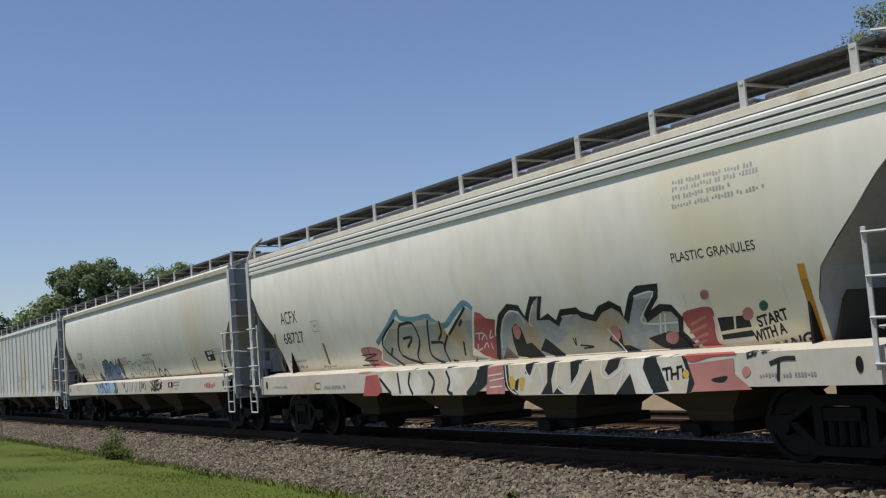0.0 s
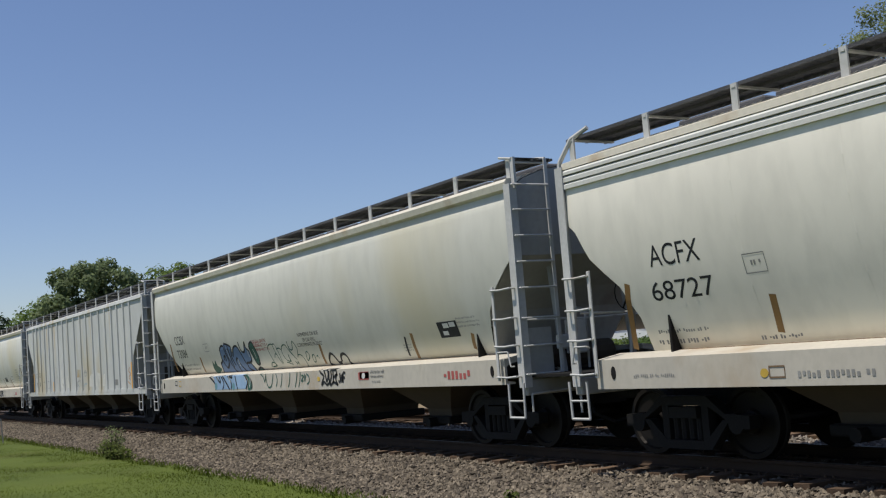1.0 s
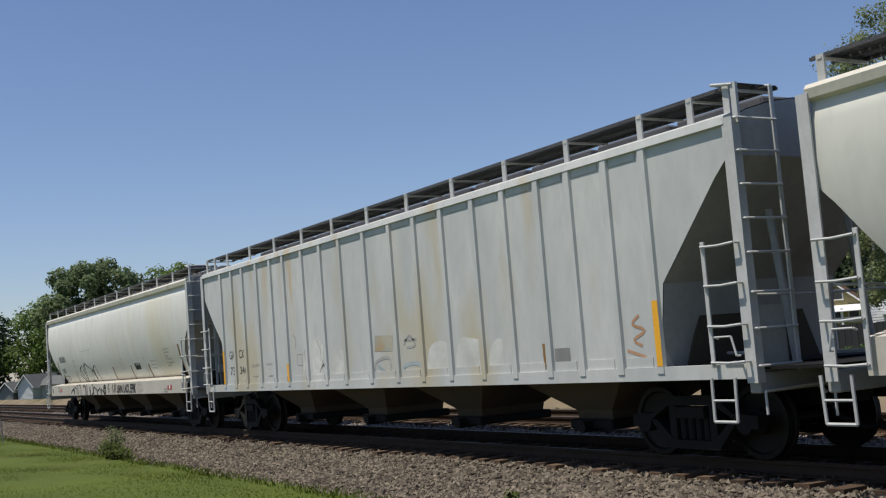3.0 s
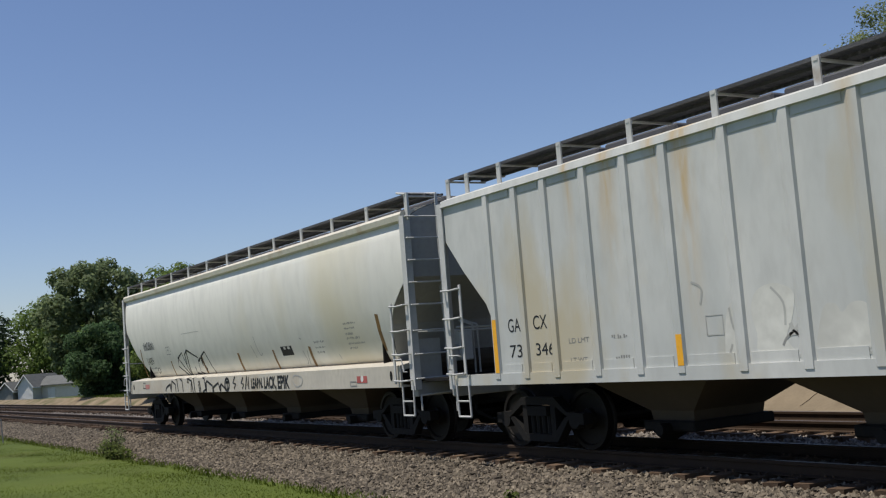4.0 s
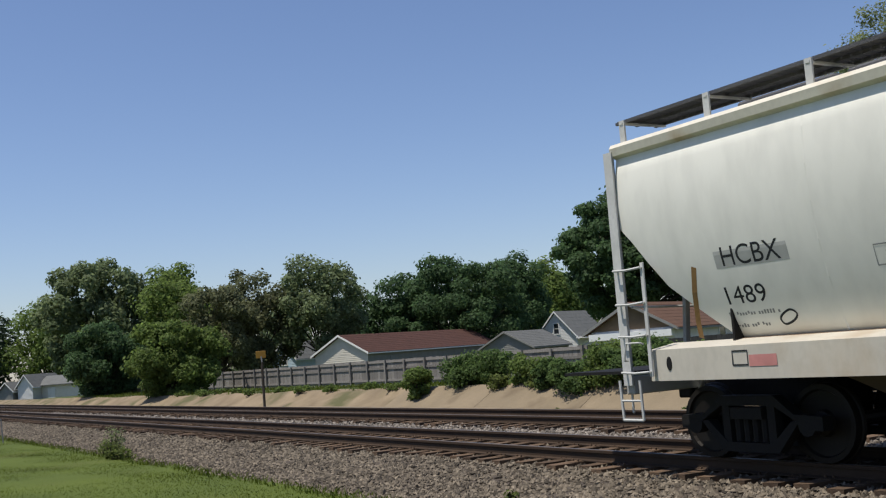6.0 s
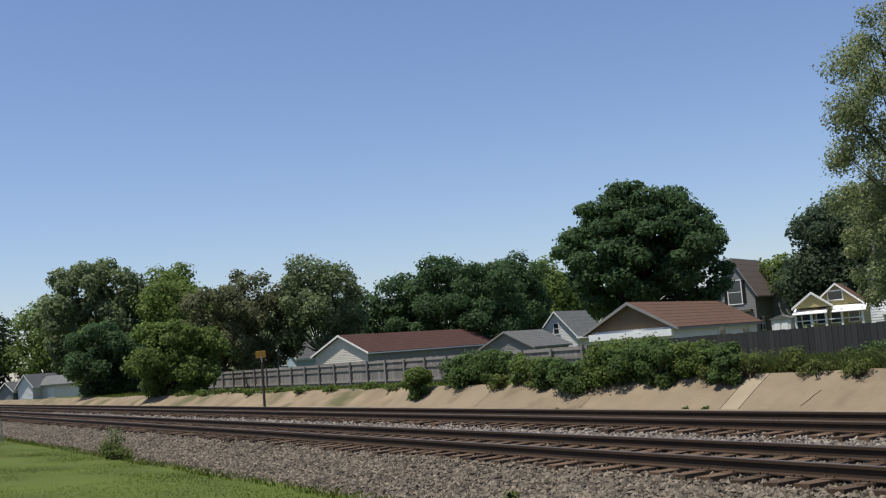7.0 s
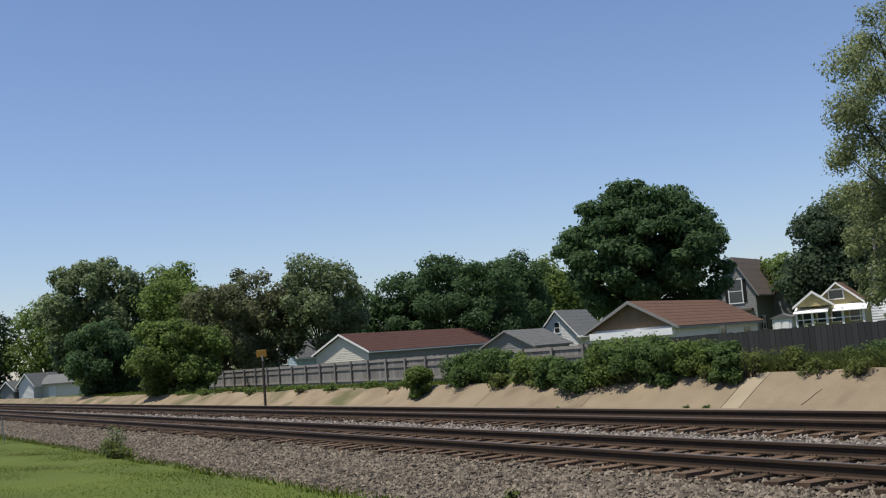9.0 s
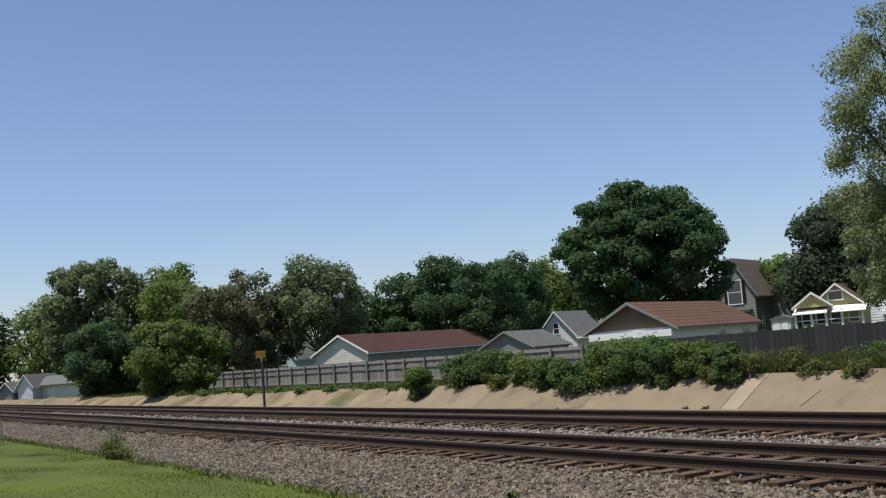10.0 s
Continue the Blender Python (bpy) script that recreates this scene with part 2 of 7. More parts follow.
def thing(name, label, category, m=None, group="", kind=""):
    ob = new(name)
    if m is not None:
        ob.matrix_basis = m
    return tagged(ob, label, category, group, kind)


def box(bm, x0, x1, y0, y1, z0, z1, m=None):
    vs = [bm.verts.new((x, y, z)) for x in (x0, x1) for y in (y0, y1) for z in (z0, z1)]
    for q in ((0, 1, 3, 2), (4, 6, 7, 5), (0, 4, 5, 1), (2, 3, 7, 6), (0, 2, 6, 4), (1, 5, 7, 3)):
        bm.faces.new([vs[i] for i in q])
    if m is not None:
        for v in vs:
            v.co = m @ v.co
    return vs


def boxes(*list_of):
    bm = bmesh.new()
    for b in list_of:
        box(bm, *b)
    return bm


def bevelled(bm, width=0.01):
    bmesh.ops.bevel(bm, geom=list(bm.edges), offset=width, segments=1, affect="EDGES")
    return bm


def tube(bm, a, b, r0, r1=None, sides=6):
    a, b = Vector(a), Vector(b)
    r1 = r0 if r1 is None else r1
    q = (b - a).to_track_quat("Z", "Y")
    rings = []
    for c, r in ((a, r0), (b, r1)):
        rings.append([bm.verts.new(c + q @ Vector((r * math.cos(i * math.tau / sides), r * math.sin(i * math.tau / sides), 0))) for i in range(sides)])
    for i in range(sides):
        j = (i + 1) % sides
        bm.faces.new((rings[0][i], rings[0][j], rings[1][j], rings[1][i]))
    bm.faces.new(rings[0][::-1]), bm.faces.new(rings[1])
    return bm


def path_tube(points, r, sides=6):
    bm = bmesh.new()
    for a, b in zip(points, points[1:]):
        tube(bm, a, b, r, r, sides)
    return bm


def prism(bm, outline, axis, lo, hi):
    """An outline of (u, w) pairs pushed from lo to hi along an axis: 'x' takes (y, z), 'y' takes (x, z)."""
    put = (lambda u, w, d: (d, u, w)) if axis == "x" else (lambda u, w, d: (u, d, w))
    a = [bm.verts.new(put(u, w, lo)) for u, w in outline]
    b = [bm.verts.new(put(u, w, hi)) for u, w in outline]
    n = len(outline)
    for i in range(n):
        j = (i + 1) % n
        bm.faces.new((a[i], a[j], b[j], b[i]))
    bm.faces.new(a[::-1]), bm.faces.new(b)
    bmesh.ops.recalc_face_normals(bm, faces=list(bm.faces))
    return bm


def raw(name, verts, faces, material, parent=None, kind=""):
    me = bpy.data.meshes.new(name)
    me.from_pydata(verts, [], faces)
    me.materials.append(material)
    ob = new(name, me)
    if parent is not None:
        ob.parent = parent
    if kind:
        ob["kind"] = kind
    return ob


# ---- ground and railway ----
TRACK_Y, FAR_Y, SPEED, WHEEL_R = 10.917, 15.18, 12.214, 0.457


def lerp_table(v, table):
    for (a, za), (b, zb) in zip(table, table[1:]):
        if v <= b:
            return za + (zb - za) * max(0.0, (v - a) / (b - a))
    return table[-1][1]


def bank_top(x):
    return lerp_table(x, [(-200, 0.0), (-120, 0.02), (-80, 0.14), (-50, 0.22), (-35, 0.30), (-22, 0.40), (-12, 0.46)])


def ground_z(x, y):
    t = bank_top(x)
    fall = 1.1 * min(1.0, max(0.0, (-x - 108) / 30)) * min(1.0, max(0.0, (y - 21) / 4)) * min(1.0, max(0.0, (50 - y) / 6))   # the land falls away along the line
    return -fall + lerp_table(y, [(-2000, -0.3), (-12, -0.15), (-2, -0.12), (3, -0.38), (7.3, -0.46), (8.5, -0.52), (18.6, -0.52), (19.1, -0.40), (20.3, t), (22, t - 0.01), (24, t * 0.5 + 0.05), (26.5, 0.05), (34, -0.1), (60, -0.3), (2000, -0.3)])


def build_ground():
    xs = [-2500, -700, -350, -240, -210, -195, -185, -172, -160, -150, -130, -115, -100] + [-96 + 2 * i for i in range(53)] + [20, 60, 200, 800, 2500]
    ys = [-2000, -300, -60, -12, -2, 0, 1.5, 3, 4, 5, 6, 6.7, 7.3, 8.5, 18.6, 19.1, 19.5, 19.9, 20.3, 20.8, 21.4, 22, 23, 24, 25, 26.5, 29, 34, 45, 60, 90, 140, 300, 2000]
    bm = bmesh.new()
    grid = []
    for x in xs:
        row = []
        for y in ys:
            z = ground_z(x, y)
            if -100 <= x <= 10 and -2 <= y <= 45:
                z += 0.04 * noise.noise((x * 0.4, y * 0.7, 0)) + ((0.16 if x < -37 else 0.05) * noise.noise((x * 0.9, y * 1.6, 3)) if 19 < y < 24 else 0)
            row.append(bm.verts.new((x, y, z)))
        grid.append(row)
    for i in range(len(xs) - 1):
        for j in range(len(ys) - 1):
            f = bm.faces.new((grid[i][j], grid[i + 1][j], grid[i + 1][j + 1], grid[i][j + 1]))
            f.material_index = 0 if ys[j + 1] <= 7.31 else (2 if 18.5 < ys[j] < 20.7 else 1)
    ob = mesh_object("ground", bm, GRASS, smooth=True)
    ob.data.materials.append(SOIL)
    ob.data.materials.append(DIRT)
    tagged(ob, "mown green lawn and bare tan railway bank", "ground", kind="structure")


build_ground()


def build_ballast():
    prof = [(7.0, -0.52), (7.5, -0.46), (8.3, -0.38), (9.3, -0.29), (9.7, -0.25), (12.2, -0.25), (12.7, -0.28), (13.1, -0.29), (13.6, -0.27), (13.9, -0.25), (16.5, -0.25), (17.0, -0.26), (17.9, -0.42), (18.9, -0.53)]
    bm = bmesh.new()
    xs = [-900, -400, -250, -180, -140, -115] + [-100 + 0.5 * i for i in range(215)] + [15, 30, 60, 200]
    rows = []
    for x in xs:
        rows.append([bm.verts.new((x, y, z + 0.025 * noise.noise((x * 1.7, y * 2.3, 0)))) for y, z in prof])
    for a, b in zip(rows, rows[1:]):
        for j in range(len(prof) - 1):
            bm.faces.new((a[j], b[j], b[j + 1], a[j + 1]))
    tagged(mesh_object("ballast_bed", bm, BALLAST, smooth=True), "grey-brown crushed stone ballast under two tracks", "ballast", kind="structure")


build_ballast()


def scatter_stones(name, count, x0, x1, y0, y1, material, size, label, seed, lift=0.0):
    """Loose stones as small jittered octahedra, joined."""
    rng = np.random.default_rng(seed)
    near = rng.random(count) ** 1.6
    x = x1 + (x0 - x1) * near
    y = rng.uniform(y0, y1, count)
    prof_y = [7.0, 7.5, 8.3, 9.3, 9.7, 12.2, 12.7, 13.1, 13.6, 13.9, 16.5, 17.0, 17.9, 18.9]
    prof_z = [-0.52, -0.46, -0.38, -0.29, -0.25, -0.25, -0.28, -0.29, -0.27, -0.25, -0.25, -0.30, -0.42, -0.53]
    z = np.interp(y, prof_y, prof_z) + lift + rng.uniform(-0.01, 0.02, count)
    base = np.array([[1, 0, 0], [0, 1, 0], [-1, 0, 0], [0, -1, 0], [0, 0, 1], [0, 0, -1]], float)
    tris = np.array([[0, 1, 4], [1, 2, 4], [2, 3, 4], [3, 0, 4], [1, 0, 5], [2, 1, 5], [3, 2, 5], [0, 3, 5]])
    s = rng.uniform(size * 0.6, size * 1.45, (count, 1, 1)) * rng.uniform(0.55, 1.25, (count, 6, 3))
    v = base[None] * s + rng.normal(0, size * 0.25, (count, 6, 3))
    a = rng.uniform(0, math.tau, count)
    ca, sa = np.cos(a)[:, None], np.sin(a)[:, None]
    vx, vy = v[..., 0] * ca - v[..., 1] * sa, v[..., 0] * sa + v[..., 1] * ca
    out = np.stack([vx + x[:, None], vy + y[:, None], v[..., 2] * 0.8 + z[:, None]], -1).reshape(-1, 3)
    faces = (tris[None] + (np.arange(count) * 6)[:, None, None]).reshape(-1, 3)
    ob = raw(name, out.tolist(), faces.tolist(), material)
    tagged(ob, label, "stones", kind="stuff")


scatter_stones("ballast_stones", 46000, -62, -4, 7.15, 9.75, STONE, 0.037, "loose grey-brown crushed stones on the ballast shoulder", 1)
scatter_stones("ballast_stones", 26000, -60, -4, 9.5, 12.3, STONE, 0.036, "brownish crushed stones between the sleepers", 2, 0.02)
scatter_stones("ballast_stones", 16000, -70, -4, 12.15, 13.95, STONE_FAR, 0.042, "pale grey crushed stones between the two tracks", 3)
scatter_stones("ballast_stones", 16000, -70, -5, 13.9, 16.45, STONE_FAR, 0.038, "pale crushed stones between the far sleepers", 7, 0.02)
scatter_stones("ballast_stones", 9000, -70, -6, 16.4, 18.6, STONE_FAR, 0.042, "pale grey crushed stones beside the far track", 4)


def rail_mesh():
    half = [(0.07, -0.17), (0.07, -0.158), (0.012, -0.142), (0.009, -0.05), (0.036, -0.042), (0.037, -0.008), (0.028, 0.0)]
    outline = half + [(-u, w) for u, w in reversed(half)]
    bm = prism(bmesh.new(), outline, "x", -900, 120)
    me = bpy.data.meshes.new("rail")
    for f in bm.faces:
        f.material_index = 1 if f.normal.z > 0.9 and f.calc_center_median().z > -0.02 else 0
    bm.to_mesh(me)
    bm.free()
    me.materials.append(RAIL_SIDE), me.materials.append(RAIL_TOP)
    return me


def tie_mesh():
    bm = boxes((-0.115, 0.115, -1.3, 1.3, -0.36, -0.172))
    bmesh.ops.subdivide_edges(bm, edges=[e for e in bm.edges if abs(e.verts[0].co.y - e.verts[1].co.y) > 1], cuts=4)
    for v in bm.verts:
        v.co += Vector((0.012 * noise.noise(v.co * 3), 0.03 * noise.noise(v.co * 5), 0.008 * noise.noise(v.co * 4 + Vector((9, 0, 0)))))
    for s in (-0.755, 0.755):
        box(bm, -0.09, 0.09, s - 0.18, s + 0.18, -0.178, -0.163)
        for ex in (-0.06, 0.06):
            box(bm, ex - 0.012, ex + 0.012, s - 0.10, s - 0.075, -0.165, -0.135)
            box(bm, ex - 0.012, ex + 0.012, s + 0.075, s + 0.10, -0.165, -0.135)
    me = bpy.data.meshes.new("sleeper")
    bm.to_mesh(me)
    bm.free()
    me.materials.append(TIE)
    return me


def build_track(y, label, rail, tie, seed):
    rng = random.Random(seed)
    track = thing("railway_track", label, "railway track", pose(0, y, 0), kind="structure")
    for s in (-0.755, 0.755):
        r = new("rail", rail)
        r.parent, r.location = track, (0, s, 0)
    for i in range(290):
        t = new("sleeper", tie)
        t.parent = track
        t.matrix_basis = pose(1.0 - 0.51 * i + rng.uniform(-0.03, 0.03), rng.uniform(-0.12, 0.12), rng.uniform(-0.012, 0.004), 0, rng.uniform(-1, 1), rng.uniform(-1.5, 1.5))
    v, f = [], []
    for i in range(150):
        x = 1.0 - 0.51 * (290 + i)
        b = len(v)
        v += [(x + a, c, d) for a in (-0.115, 0.115) for c in (-1.3, 1.3) for d in (-0.36, -0.172)]
        f += [tuple(b + k for k in q) for q in ((0, 1, 3, 2), (4, 6, 7, 5), (0, 4, 5, 1), (2, 3, 7, 6), (1, 5, 7, 3))]
    raw("far_sleepers", v, f, TIE, track, "stuff")


RAIL_ME, TIE_ME = rail_mesh(), tie_mesh()
build_track(TRACK_Y, "rusty steel rails on weathered wooden sleepers in ballast", RAIL_ME, TIE_ME, 5)
build_track(FAR_Y, "second rusty railway track on wooden sleepers beside a concrete bank", RAIL_ME, TIE_ME, 6)


def build_concrete():
    slope = thing("concrete_slope", "tan sloped concrete paving along the railway bank, cracked and stained", "retaining slope", kind="structure")
    joints = [-36.9, -30.6, -25.0, -19.55, -18.95, -13.0, -7.0, -1.0, 5.0]
    for a, b in zip(joints, joints[1:]):
        n = 4
        bm = bmesh.new()
        rows = []
        for i in range(n + 1):
            x = a + 0.012 + (b - a - 0.024) * i / n
            t = bank_top(x) + 0.05 + 0.035 * noise.noise((x * 0.9, 0, 4))
            rows.append([bm.verts.new((x, y, z)) for y, z in ((19.08, -0.6), (19.05, -0.33), (19.7, -0.33 + (t + 0.33) * 0.5 + 0.03), (20.3, t), (20.5, t - 0.02), (20.5, t - 0.3))])
        for p, q in zip(rows, rows[1:]):
            for j in range(5):
                bm.faces.new((p[j], q[j], q[j + 1], p[j + 1]))
        bm.faces.new(rows[0]), bm.faces.new(rows[-1][::-1])
        part("slab", bm, CONCRETE_PALE if b - a < 1 else CONCRETE, slope)
    x = -44.0
    while x < 5:
        bm = bevelled(boxes((x, x + 3.02, 18.72, 19.02, -0.6, -0.27 + 0.02 * noise.noise((x, 0, 0)))), 0.015)
        part("kerb_stone", bm, CONCRETE, slope)
        x += 3.05
    for pts in ([(-17.16, 19.2), (-17.06, 19.38), (-17.03, 19.5), (-16.93, 19.68)],):
        bm = bmesh.new()
        for (xa, ya), (xb, yb) in zip(pts, pts[1:]):
            za, zb = (-0.33 + (bank_top(xx) + 0.38) * (yy - 19.05) / 1.25 + 0.022 for xx, yy in ((xa, ya), (xb, yb)))
            tube(bm, (xa, ya, za), (xb, yb, zb), 0.006, 0.006, 5)
        part("crack", bm, RAIL_SIDE, slope, "dark open crack")


build_concrete()


def grass_blades(name, count, x0, x1, y0, y1, h0, h1, material, label, seed, bend=0.5, thick=1.0):
    rng = np.random.default_rng(seed)
    x, y = rng.uniform(x0, x1, count), rng.uniform(y0, y1, count)
    z = np.array([ground_z(float(a), float(b)) for a, b in zip(x, y)]) - 0.02
    h = rng.uniform(h0, h1, count)
    a = rng.uniform(0, math.tau, count)
    w = (h * rng.uniform(0.06, 0.12, count) + 0.004) * thick
    dx, dy = np.cos(a) * w, np.sin(a) * w
    lx, ly = rng.normal(0, bend, count) * h, rng.normal(0, bend, count) * h
    p = np.stack([np.stack([x - dx, y - dy, z], -1), np.stack([x + dx, y + dy, z], -1), np.stack([x + dx * 0.6 + lx * 0.4, y + dy * 0.6 + ly * 0.4, z + h * 0.6], -1), np.stack([x + lx, y + ly, z + h], -1)], 1)
    faces = (np.array([[0, 1, 2, 3]]) + (np.arange(count) * 4)[:, None])
    tagged(raw(name, p.reshape(-1, 3).tolist(), faces.tolist(), material), label, "grass", kind="stuff")


grass_blades("lawn_grass", 110000, -62, -11, 2.6, 7.3, 0.018, 0.045, BLADE, "short mown green lawn grass", 11)
grass_blades("border_weeds", 5000, -62, -10, 7.0, 7.5, 0.04, 0.13, BLADE, "taller grass along the edge of the ballast", 12, 0.35)


# ---- the train: four covered hopper cars ----
CARS, WHEELSETS = [], []
ROUND = [(1.05, 1.47), (1.14, 1.48), (1.255, 1.72), (1.385, 2.08), (1.485, 2.48), (1.547, 2.9), (1.572, 3.3), (1.555, 3.7), (1.50, 3.98)]
ARCH = [(1.50, 3.98), (1.25, 4.14), (0.9, 4.27), (0.5, 4.34), (0.0, 4.36)]


BANDS = ((3.705, 0.085), (3.80, 0.085), (3.90, 0.07))   # lower edges and heights of the cream car's ledges
DROP = 0.09   # the cream car's sill hangs this much lower


def low_y(z):
    """The same for the cream car, whose body reaches down to its lower sill."""
    if z < 1.48 - DROP:
        return round_y(z + DROP)
    if z < 1.72:
        return 1.14 + (z - 1.48 + DROP) / (0.24 + DROP) * 0.115
    return round_y(z)


def round_y(z):
    """Half-width of a rounded car's side at height z, sill included."""
    if z < 1.415:
        return 1.603
    if z < 1.48:
        return 1.603 - (z - 1.415) / 0.065 * 0.42
    for (ya, za), (yb, zb) in zip(ROUND[1:], ROUND[2:]):
        if z <= zb:
            return ya + (yb - ya) * (z - za) / (zb - za)
    return ROUND[-1][0]


def flat_y(z):
    return 1.570


def lower_edge(d, cut):
    """Height of the body's lower edge at distance d from its end: the sloped end sheet."""
    if d >= cut[-1][0]:
        return None
    return lerp_table(d, cut)


def body_shell(length, section, arch, cuts, material, end_material, car, inset=0.06, smooth=True):
    """Side and roof as one shell, open below; the end sheets close it."""
    half = length / 2 - inset
    def steps(cut):
        out = []
        for (a, _), (b, _) in zip(cut, cut[1:]):
            out += [a, a + (b - a) * 0.5] if b - a > 0.1 else [a]
        return out + [cut[-1][0] + 0.001]

    left, right = steps(cuts[0]), steps(cuts[1])
    ra, rb = left[-1], right[-1]
    xs = [-half + d for d in left] + [-half + ra + (2 * half - ra - rb) * i / 12 for i in range(1, 12)] + [half - d for d in reversed(right)]
    bm = bmesh.new()
    cols = []
    for x in xs:
        low = lower_edge(half - abs(x), cuts[0] if x < 0 else cuts[1])
        side = []
        for y, z in section:
            if low is not None and z < low:
                yy = np.interp(low, [q for _, q in section], [q for q, _ in section])
                side.append((float(yy), low))
            else:
                side.append((y, z))
        ring = [(-y, z) for y, z in side] + [(-y, z) for y, z in arch[1:]] + [(y, z) for y, z in reversed(arch[1:-1])] + [(y, z) for y, z in reversed(side)]
        cols.append([bm.verts.new((x, y, z)) for y, z in ring])
    for a, b in zip(cols, cols[1:]):
        for i in range(len(a) - 1):
            keep = []
            for v in (a[i], b[i], b[i + 1], a[i + 1]):
                if all((v.co - k.co).length > 0.0009 for k in keep):
                    keep.append(v)
            if len(keep) > 2:
                bm.faces.new(keep)
    bmesh.ops.remove_doubles(bm, verts=list(bm.verts), dist=0.0008)
    bmesh.ops.recalc_face_normals(bm, faces=list(bm.faces))
    part("body", bm, material, car, "", smooth=smooth)
    for s in (-1, 1):
        bm = bmesh.new()
        cut = cuts[0] if s < 0 else cuts[1]
        wide = [(d, z + (0.02 if i == 0 else 0)) for i, (d, z) in enumerate(reversed(cut))]
        rows = []
        for d, z in wide:
            yy = float(np.interp(z, [q for _, q in section], [q for q, _ in section])) - 0.012
            rows.append([bm.verts.new((s * (half - d), y, z)) for y in (-yy, 0, yy)])
        for a, b in zip(rows, rows[1:]):
            for i in range(2):
                bm.faces.new((a[i], a[i + 1], b[i + 1], b[i]))
        zt = wide[-1][1]
        ring = [(-float(np.interp(zt, [q for _, q in section], [q for q, _ in section])) + 0.012, zt)]
        ring += [(-y + 0.012, z) for y, z in section if z > zt] + [(-y, z - 0.012) for y, z in arch[1:]] + [(y, z - 0.012) for y, z in reversed(arch[1:-1])] + [(y - 0.012, z) for y, z in reversed(section) if z > zt]
        ring += [(-ring[0][0], zt)]
        bm.faces.new([bm.verts.new((s * (half - 0.004), y, z)) for y, z in ring])
        part("end_sheet", bm, end_material, car, "end slope sheet with its shade put into a darker grey")
    return half


def seams(half, section, car, spacing, material, cut):
    x = -half + spacing
    zs = [1.5, 1.72, 2.08, 2.48, 2.9, 3.3, 3.7, 3.95]
    while x < half - 0.3:
        if half - abs(x) > 1.6:
            for s in (-1, 1):
                bm = bmesh.new()
                rows = [[bm.verts.new((x + dx, s * (round_y(z) + off), z)) for dx, off in ((-0.011, 0.0003), (0.0, 0.0012), (0.011, 0.0003))] for z in zs]
                for a, b in zip(rows, rows[1:]):
                    for i in range(2):
                        bm.faces.new((a[i], a[i + 1], b[i + 1], b[i]))
                part("weld_seam", bm, material, car)
        x += spacing


def running_boards(half, car, z=4.44, first=0.18, pitch=1.542, post_y=1.48, board_y=(0.72, 1.40), places=()):
    for s in (-1, 1):
        bm = bmesh.new()
        x = -half + 0.02
        while x < half - 0.1:
            box(bm, x, min(x + 0.11, half), s * board_y[0], s * board_y[1], z - 0.012, z)
            x += 0.125
        for yy in (board_y[0], (board_y[0] + board_y[1]) / 2, board_y[1]):
            box(bm, -half, half, s * yy - 0.018, s * yy + 0.018, z - 0.05, z - 0.013)
        part("running_board", bm, GRATING, car, "dark steel grating walkway")
        for x in places or [-half + first + pitch * k for k in range(int((2 * half - first) / pitch) + 1)]:
            bm = boxes((x - 0.05, x + 0.05, s * (post_y - 0.02) - 0.012, s * (post_y - 0.02) + 0.012, 4.0, z - 0.02))
            box(bm, x - 0.03, x + 0.03, min(s * board_y[0], s * post_y), max(s * board_y[0], s * post_y), z - 0.075, z - 0.052)
            part("walkway_bracket", bm, PAINT_LADDER, car)
    x = -half + 1.2
    while x < half - 1.0:
        bm = bevelled(boxes((x, x + 1.55, -0.42, 0.42, 4.30, 4.47)), 0.03)
        part("hatch_cover", bm, GRATING, car)
        x += 1.72


def ladder_side(x, s, inward, car, rungs=(1.15, 1.61, 2.02, 2.46), step=(-0.10, 0.30)):
    """Rungs between the corner post and an inner stile on the car's side, with a stirrup below the sill."""
    y = s * 1.66
    xi = x + inward * 0.53
    bm = bevelled(boxes((min(xi - 0.03, xi + 0.03), max(xi - 0.03, xi + 0.03), y - 0.012, y + 0.012, rungs[0] - 0.06, rungs[-1] + 0.06)), 0.004)
    part("ladder_stile", bm, PAINT_LADDER, car)
    for k, z in enumerate(rungs):
        bm = path_tube([(x, s * 1.62, z), (x, y + s * 0.035, z), (x + inward * 0.26, y + s * 0.035, z - 0.012), (xi, y + s * 0.035, z), (xi, y, z)], 0.017)
        part("side_rung", bm, PAINT_LADDER, car)
    a, b = x + inward * step[0], x + inward * step[1]
    bm = path_tube([(a, y, 1.05), (a + inward * 0.02, y, 0.545), (b, y, 0.545), (b - inward * 0.01, y, 1.05)], 0.02)
    tube(bm, (a + inward * 0.01, y, 0.79), (b - inward * 0.005, y, 0.79), 0.016)
    part("stirrup_step", bm, PAINT_LADDER, car)
    part("grab_iron", path_tube([(x + inward * 0.1, y, 1.30), (x + inward * 0.1, y + s * 0.06, 1.30), (x + inward * 0.16, y + s * 0.06, 1.52), (x + inward * 0.42, y + s * 0.06, 1.52), (x + inward * 0.42, y, 1.50)], 0.013), PAINT_LADDER, car)


